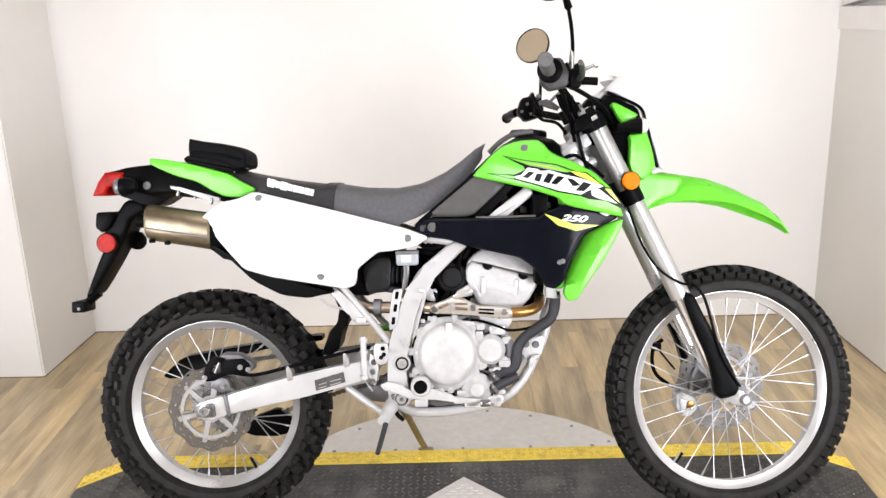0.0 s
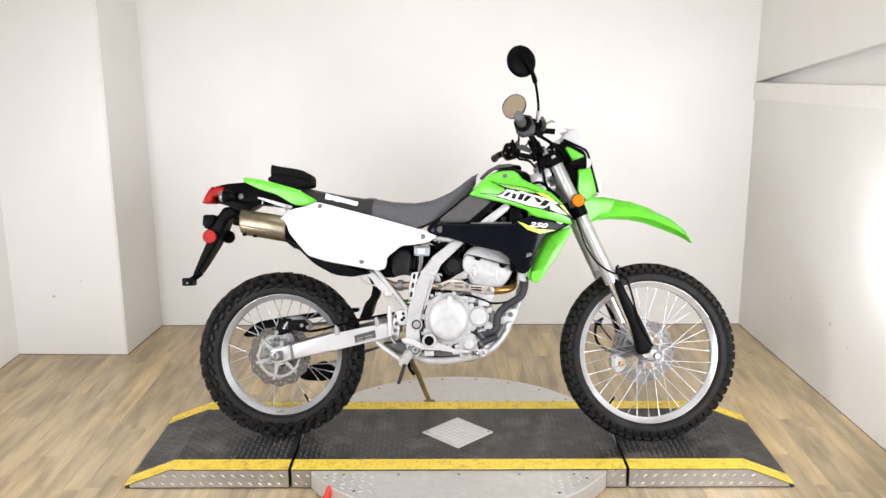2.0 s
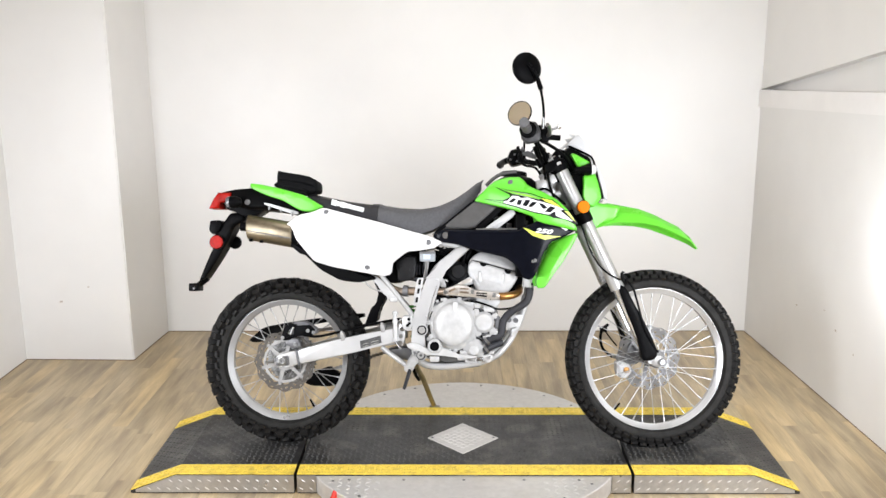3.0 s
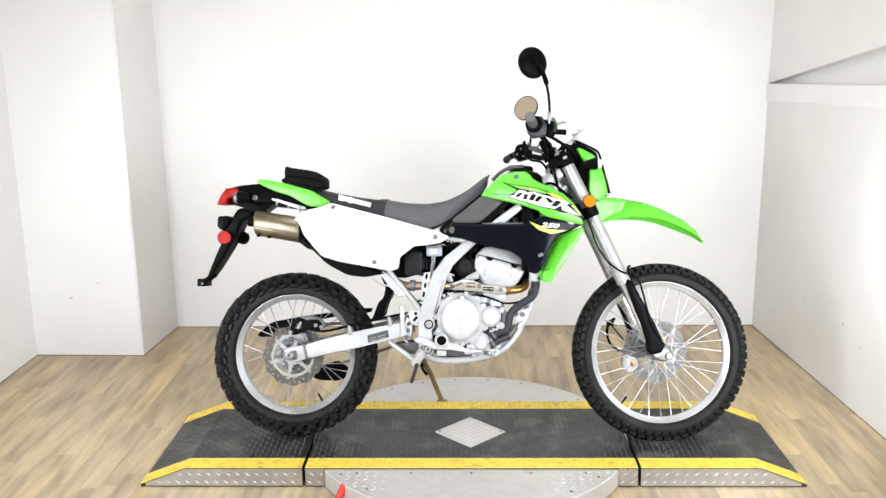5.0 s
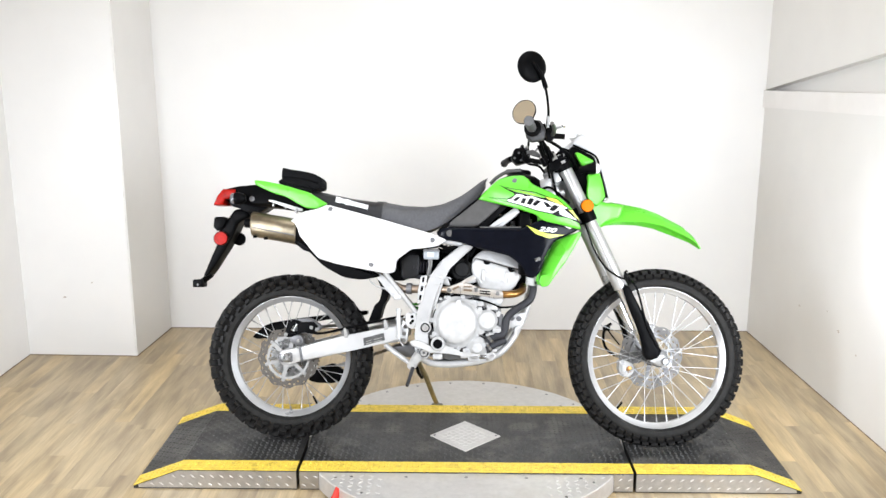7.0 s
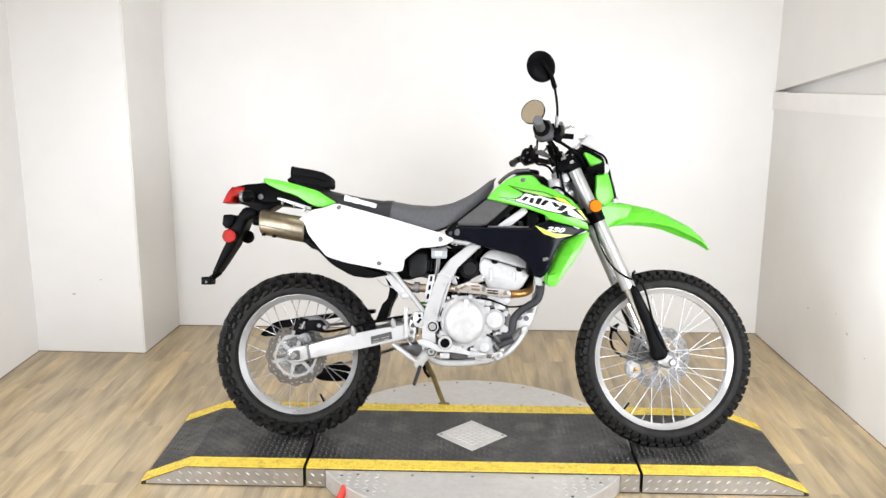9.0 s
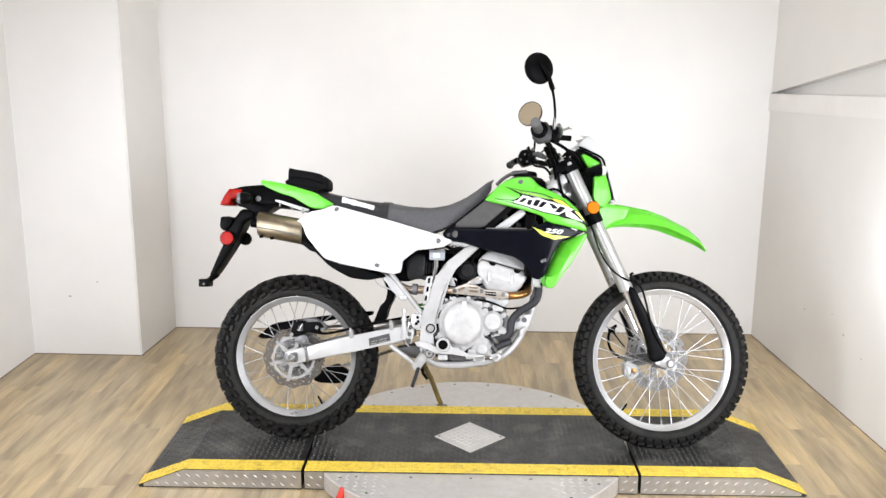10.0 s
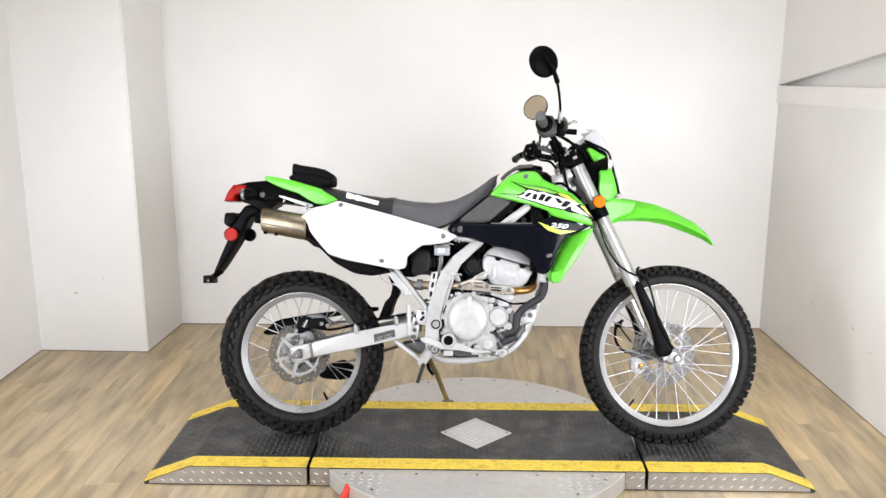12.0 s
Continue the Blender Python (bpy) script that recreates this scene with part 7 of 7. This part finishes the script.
ROOT = [(0.470, 0.950), (0.500, 0.962), (0.545, 0.945), (0.62, 0.935), (0.60, 0.886), (0.545, 0.868), (0.520, 0.846), (0.505, 0.842), (0.490, 0.875), (0.478, 0.91)]
for s in (-1, 1):
    part("fender_mount", panel(ROOT, lambda x, z: 0.066 + 0.15 * max(0, 0.56 - x), 0.05, 0.008, 0.016, side=s), GREEN, bike, "green fender root")

# headlamp cowl
cowl_lat = lambda x, z: 0.112 - 0.35 * max(0, x - 0.47) - 0.1 * max(0, 1.0 - z)
COWL = [(0.469, 1.051), (0.491, 1.052), (0.514, 1.062), (0.525, 1.037), (0.543, 0.968), (0.530, 0.950), (0.507, 0.927), (0.476, 0.947), (0.466, 0.973), (0.470, 1.024)]
cowl = part("headlamp_cowl", panel(COWL, cowl_lat, 0.05, 0.006, 0.016), GREEN, bike, "lime green headlamp cowl")
part("headlamp_cowl", panel(COWL, cowl_lat, 0.05, 0.006, 0.03, side=1), GREEN, bike, "lime green headlamp cowl")
SMALL = [(0.418, 1.133), (0.426, 1.138), (0.437, 1.135), (0.493, 1.104), (0.482, 1.093), (0.456, 1.080), (0.444, 1.089)]
for s in (-1, 1):
    part("cowl_wing", panel(SMALL, lambda x, z: 0.112, 0.02, 0.006, 0.014, side=s), GREEN, bike, "small lime green cowl wing")
part("cowl_body", slabbed([(0.392, 1.130), (0.415, 1.168), (0.500, 1.126), (0.512, 1.072), (0.548, 0.970), (0.53, 0.945), (0.475, 0.945), (0.430, 1.020), (0.392, 1.09)], -0.078, 0.078, 0.012, 1), BLACK, bike, "black cowl inner body")
# white visor, tall and thin, and the lamp glass
bm = loft(bmesh.new(), [[(x + 0.012 * (1 - abs(u) ** 2) - 0.02 * abs(u) ** 2 + dx, u * w, z) for u, dx in [(-1 + k / 6, 0) for k in range(13)] + [(1 - k / 6, -0.010) for k in range(13)]] for x, z, w in ((0.446, 1.216, 0.069), (0.460, 1.202, 0.069), (0.484, 1.170, 0.069), (0.505, 1.125, 0.069), (0.524, 1.07, 0.069), (0.541, 1.015, 0.069), (0.549, 0.957, 0.065))])
visor = part("headlamp_visor", bm, VISOR, bike, "white headlamp visor")
for s in (-1, 1):
    part("visor_side", panel([(0.404, 1.168), (0.426, 1.195), (0.450, 1.215), (0.470, 1.199), (0.488, 1.175), (0.500, 1.149), (0.524, 1.090), (0.537, 1.074), (0.549, 1.044), (0.561, 1.003), (0.566, 0.957), (0.552, 0.962), (0.540, 1.013), (0.524, 1.058), (0.505, 1.124), (0.464, 1.150), (0.421, 1.172)], lambda x, z: 0.079, 0.012, 0.004, 0.016, side=s), VISOR, visor, "white visor cheek")
for s in (-1, 1):
    part("visor_edge", tube(bmesh.new(), [(0.414, s * 0.083, 1.168), (0.46, s * 0.084, 1.148), (0.503, s * 0.084, 1.124), (0.517, s * 0.084, 1.085), (0.532, s * 0.083, 1.02), (0.547, s * 0.08, 0.962)], 0.0042, 8, 4), BLACK, visor, "black edge strip of the visor")
for s in (-1, 1):
    ind = part("front_indicator", turned((0.470, s * 0.13, 1.0715), (1, 0, 0.02), [(0, -0.040), (0.008, -0.038), (0.011, -0.022), (0.018, -0.002), (0.0215, 0.012), (0.0215, 0.024), (0.018, 0.025), (0, 0.025)], 24), BLACK, bike, "black front indicator")
    part("indicator_lens", turned((0.495, s * 0.13, 1.072), (1, 0, 0.02), [(0, 0), (0.020, 0), (0.020, 0.006), (0.017, 0.014), (0.009, 0.019), (0, 0.020)], 24), CLEAR_LENS, ind, "pale grey indicator lens")
    part("indicator_stalk", tube(bmesh.new(), [(0.455, s * 0.128, 1.066), (0.430, s * 0.10, 1.058), (0.42, s * 0.07, 1.056)], 0.009, 12, 3), BLACK, ind)
part("instrument", slabbed([(0.345, 1.130), (0.375, 1.165), (0.415, 1.150), (0.41, 1.115), (0.36, 1.108)], -0.06, 0.06, 0.008), BLACK, bike, "black instrument pod")
part("screen", slabbed([(0.372, 1.158), (0.44, 1.205), (0.45, 1.196), (0.395, 1.148)], -0.05, 0.05, 0.004), CLEAR_LENS, bike, "grey wind deflector edge")

# handlebar with its controls; turned a little to the left
bar = part("handlebar", tube(bmesh.new(), [(0.222, -0.39, 1.210), (0.235, -0.30, 1.206), (0.262, -0.22, 1.185), (0.315, -0.12, 1.135), (0.330, -0.06, 1.128), (0.325, 0.06, 1.122), (0.300, 0.12, 1.125), (0.235, 0.22, 1.150), (0.195, 0.30, 1.156), (0.178, 0.39, 1.152)], 0.011, 14, 5), BLACK, bike, "black handlebar")
part("bar_clamp", slabbed([(0.318, 1.118), (0.312, 1.142), (0.342, 1.148), (0.350, 1.122)], -0.068, 0.068, 0.005), BLACK, bike, "black bar clamp")
gr = part("grip", tube(bmesh.new(), [(0.216, -0.395, 1.211), (0.225, -0.34, 1.209), (0.236, -0.285, 1.205)], (0.0175, 0.0175), 20), GRIP, bike, "dark grey rubber grip")
part("bar_end", turned((0.2165, -0.403, 1.211), (-0.08, -1, 0.01), [(0, 0), (0.0185, 0), (0.0185, 0.004), (0.016, 0.007), (0, 0.007)], 24), GRIP, gr, "round grip flange")
part("throttle_flange", turned((0.240, -0.278, 1.204), (-0.12, -1, 0.02), [(0, 0), (0.032, 0.0), (0.032, 0.006), (0.026, 0.010), (0.017, 0.010)], 24), BLACK, gr, "black throttle flange")
part("switch_housing", slabbed([(0.215, 1.205), (0.238, 1.238), (0.272, 1.236), (0.290, 1.200), (0.285, 1.165), (0.240, 1.155), (0.218, 1.175)], -0.275, -0.225, 0.010, 1), HOUSING, bike, "dark grey throttle housing")
gr2 = part("grip", tube(bmesh.new(), [(0.172, 0.405, 1.150), (0.182, 0.34, 1.155), (0.196, 0.285, 1.156)], 0.0135, 20), BLACK, bike, "black rubber grip")
part("bar_end", turned((0.172, 0.40, 1.150), (-0.15, 1, 0), [(0.0135, 0), (0.0165, 0), (0.0165, 0.006), (0.013, 0.008), (0, 0.008)], 24), BLACK, gr2)
part("switch_housing", slabbed([(0.190, 1.150), (0.205, 1.192), (0.245, 1.198), (0.268, 1.175), (0.262, 1.135), (0.215, 1.122)], 0.20, 0.275, 0.010, 1), BLACK, bike, "black switch housing")
part("clutch_lever", tube(bmesh.new(), [(0.255, 0.20, 1.160), (0.262, 0.28, 1.165), (0.245, 0.38, 1.155)], (0.005, 0.004), 8, 3), CASTING, bike, "dark clutch lever")
part("clutch_clamp", slabbed([(0.252, 1.176), (0.276, 1.182), (0.298, 1.17), (0.316, 1.157), (0.308, 1.146), (0.281, 1.159), (0.255, 1.163)], 0.160, 0.178, 0.003, 0), CASE, bike, "dull silver clutch lever clamp")
part("clutch_cable_end", tube(bmesh.new(), [(0.312, 0.15, 1.197), (0.296, 0.15, 1.183), (0.287, 0.15, 1.173)], 0.0045, 8, 3), CASTING, bike, "grey clutch cable adjuster")
part("clamp_cover", slabbed([(0.33, 1.109), (0.352, 1.126), (0.377, 1.13), (0.376, 1.119), (0.356, 1.111), (0.336, 1.1)], -0.118, -0.100, 0.003, 0), FORK, bike, "polished upper clamp edge")
part("cable_guide", slabbed([(0.307, 1.17), (0.325, 1.167), (0.333, 1.139), (0.325, 1.127), (0.309, 1.14)], -0.06, -0.04, 0.004, 1), OLIVE, bike, "dull olive cable guide")
part("clutch_perch", boxed((0.235, 0.17, 1.135), (0.268, 0.21, 1.175), 0.006), BLACK, bike)
for s in (-1, 1):
    part("bar_riser", tube(bmesh.new(), [(0.345, s * 0.055, 1.100), (0.332, s * 0.055, 1.136)], 0.017, 14), SILVER, bike, "silver handlebar riser")
    part("riser_bolt", knob(bmesh.new(), (0.352, s * 0.075, 1.112), (0.1, s * 0.2, 1), 0.006, 0.012, 10), STEEL, bike, "steel riser bolt")
part("ignition_switch", tube(bmesh.new(), [(0.322, -0.03, 1.095), (0.306, -0.03, 1.130)], 0.021, 16), BLACK, bike, "black ignition switch")
bm = bmesh.new()
for k in range(5):
    x, y0 = 0.292 + 0.012 * k, -0.10 + 0.03 * (k % 3)
    tube(bm, [(x - 0.02, y0 - 0.05, 1.155 - 0.006 * k), (x, y0, 1.125 - 0.01 * k), (x + 0.03, y0 + 0.02, 1.09 - 0.012 * k), (x + 0.05, y0 + 0.03, 1.03)], 0.0048, 8, 4)
part_each("bar_cable", bm, BLACK, bike, "black control cable at the bars")
bm = bmesh.new()
for p in ((0.235, 0.24, 1.196), (0.252, 0.22, 1.188), (0.22, 0.245, 1.14)):
    knob(bm, p, (0.1, -1, 0.2), 0.007, 0.034, 10)
for p in ((0.205, 0.20, 1.150), (0.232, 0.20, 1.142), (0.222, 0.20, 1.172), (0.246, 0.20, 1.165)):
    knob(bm, p, NEAR, 0.005, 0.006, 10)
part_each("switch_button", bm, CASTING, bike, "small grey switch button")
# right lever seen end on, master cylinder, adjusters
part("brake_lever", tube(bmesh.new(), [(0.298, -0.22, 1.178), (0.318, -0.27, 1.186), (0.312, -0.34, 1.200), (0.300, -0.39, 1.205)], (0.008, 0.007), 10, 4), STEEL, bike, "silver brake lever")
mc = part("brake_master", slabbed([(0.294, 1.160), (0.288, 1.205), (0.300, 1.212), (0.318, 1.204), (0.326, 1.186), (0.318, 1.162)], -0.262, -0.215, 0.005, 1), BLACK, bike, "black front brake master cylinder")
part("master_cap", slabbed([(0.306, 1.205), (0.304, 1.222), (0.326, 1.224), (0.327, 1.208)], -0.262, -0.225, 0.003), BLACK, mc, "small black reservoir cap")
part("master_clamp", slabbed([(0.280, 1.196), (0.276, 1.222), (0.288, 1.226), (0.292, 1.200)], -0.266, -0.23, 0.003), BLACK, mc, "black lever clamp")
part("master_knob", tube(bmesh.new(), [(0.322, -0.25, 1.180), (0.362, -0.25, 1.177)], 0.0105, 14), BLACK, mc, "black adjuster knob")
part("master_link", tube(bmesh.new(), [(0.31, -0.25, 1.20), (0.335, -0.252, 1.21), (0.355, -0.252, 1.218)], (0.006, 0.004), 8, 3), STEEL, mc, "bright lever link")
part("master_tip", turned((0.352, -0.252, 1.217), (0.9, 0, 0.3), [(0, 0), (0.009, 0.002), (0.009, 0.010), (0, 0.013)], 14), CHROME, mc, "bright lever end")
part("front_brake_hose", tube(bmesh.new(), [(0.285, -0.24, 1.172), (0.32, -0.22, 1.158), (0.37, -0.17, 1.135), (0.405, -0.12, 1.112), (0.43, -0.08, 1.07)], 0.0065, 8, 5), BLACK, bike, "black front brake hose")
bm = bmesh.new()
tube(bm, [(0.272, -0.24, 1.165), (0.292, -0.18, 1.125), (0.315, -0.1, 1.08), (0.325, -0.08, 1.03)], 0.005, 8, 5)
tube(bm, [(0.245, 0.21, 1.15), (0.26, 0.15, 1.12), (0.30, 0.08, 1.10), (0.33, 0.02, 1.04)], 0.005, 8, 5)
tube(bm, [(0.272, -0.2, 1.15), (0.29, -0.15, 1.12), (0.31, -0.09, 1.10), (0.335, -0.05, 1.085)], 0.005, 8, 5)
part_each("cable", bm, BLACK, bike, "black control cables")
part("bar_cable_clip", tube(bmesh.new(), [(0.225, 0.06, 1.185), (0.245, 0.04, 1.135), (0.265, 0.03, 1.115)], 0.005, 8, 3), BLACK, bike, "black bar strut")


def mirror(centre, normal, r, glass_side, stem, label):
    """A round mirror: shell, glass on one side, a bent stem."""
    c, nrm = Vector(centre), Vector(normal).normalized()
    sh = part("mirror", turned(c, nrm, [(0, -0.016), (r * 0.5, -0.014), (r * 0.85, -0.009), (r * 0.98, -0.002), (r, 0.004), (r * 0.985, 0.008), (r * 0.95, 0.008), (r * 0.94, 0.004), (0, 0.004)], 44), BLACK, bike, label)
    part("mirror_glass", turned(c, nrm, [(0, 0.0045), (r * 0.94, 0.0045), (r * 0.94, 0.0058), (0, 0.0058)], 44), GLASS_MIRROR, sh, "round mirror glass")
    part("mirror_stem", tube(bmesh.new(), stem, 0.0048, 10, 5), BLACK, sh, "thin black mirror stem")
    return sh


m1 = mirror((0.231, -0.36, 1.415), (-0.42, 0.90, -0.02), 0.058, 1, [(0.296, -0.25, 1.205), (0.300, -0.26, 1.255), (0.292, -0.30, 1.31), (0.275, -0.345, 1.370)], "black round mirror seen from behind")
part("mirror_neck", tube(bmesh.new(), [(0.282, -0.335, 1.345), (0.262, -0.372, 1.385), (0.232, -0.382, 1.428)], (0.010, 0.005), 12, 4), BLACK, m1, "flared mirror neck")
part("stem_base", tube(bmesh.new(), [(0.296, -0.25, 1.195), (0.299, -0.258, 1.255)], (0.0075, 0.0062), 12), STEEL, m1, "grey stem base")
mirror((0.256, 0.34, 1.368), (-0.50, -0.86, 0.24), 0.057, 1, [(0.262, 0.22, 1.18), (0.268, 0.25, 1.24), (0.272, 0.30, 1.30), (0.266, 0.345, 1.345)], "round mirror with its glass showing")
for p, r in (((0.345, -0.10, 1.112), 0.010), ((0.37, -0.10, 1.116), 0.008)):
    part("clamp_bolt", knob(bmesh.new(), p, (0, -0.3, 1), r, 0.012, 12), STEEL, bike, "clamp bolt")

# ---- floor planks: narrow strips of random length ----
PW = 0.0695
rngf = random.Random(21)
rest, near_strips = [], []
xc = LEFT + PW / 2
while xc < 2.05:
    y = BACK - rngf.uniform(0.1, 0.7)
    hi = BACK
    while hi > FRONT_WALL:
        lo = max(y, FRONT_WALL)
        mid_y = (lo + hi) / 2
        (near_strips if -1.0 < mid_y < 0.75 and -2.2 < xc < 1.75 else rest).append((xc, lo, hi))
        hi, y = lo, lo - rngf.uniform(0.45, 0.95)
    xc += PW
near_strips.sort(key=lambda q: abs(q[0]) + 0.3 * abs((q[1] + q[2]) / 2))
rest += near_strips[300:]
for x, lo, hi in near_strips[:300]:
    h2 = (hi - lo) / 2
    pk = new("plank", finish("plank", boxed((-PW / 2 + 0.0002, -h2 + 0.0002, -0.008), (PW / 2 - 0.0002, h2 - 0.0002, 0.0)), WOOD, False))
    pk.parent, pk.location = floor, (x, (lo + hi) / 2, 0)
verts, faces = [], []
for x, lo, hi in rest:
    k = len(verts)
    verts += [(x + a, b, z) for z in (-0.008, 0.0) for b in (lo + 0.0002, hi - 0.0002) for a in (-PW / 2 + 0.0002, PW / 2 - 0.0002)]
    faces += [tuple(k + q for q in f) for f in ((0, 2, 3, 1), (4, 5, 7, 6), (0, 1, 5, 4), (2, 6, 7, 3), (0, 4, 6, 2), (1, 3, 7, 5))]
me = bpy.data.meshes.new("planks")
me.from_pydata(verts, [], faces)
me.materials.append(WOOD)
ob = new("planks", me)
ob.parent = floor
tagged(ob, "tan oak-look strips over the rest of the floor", kind="stuff")
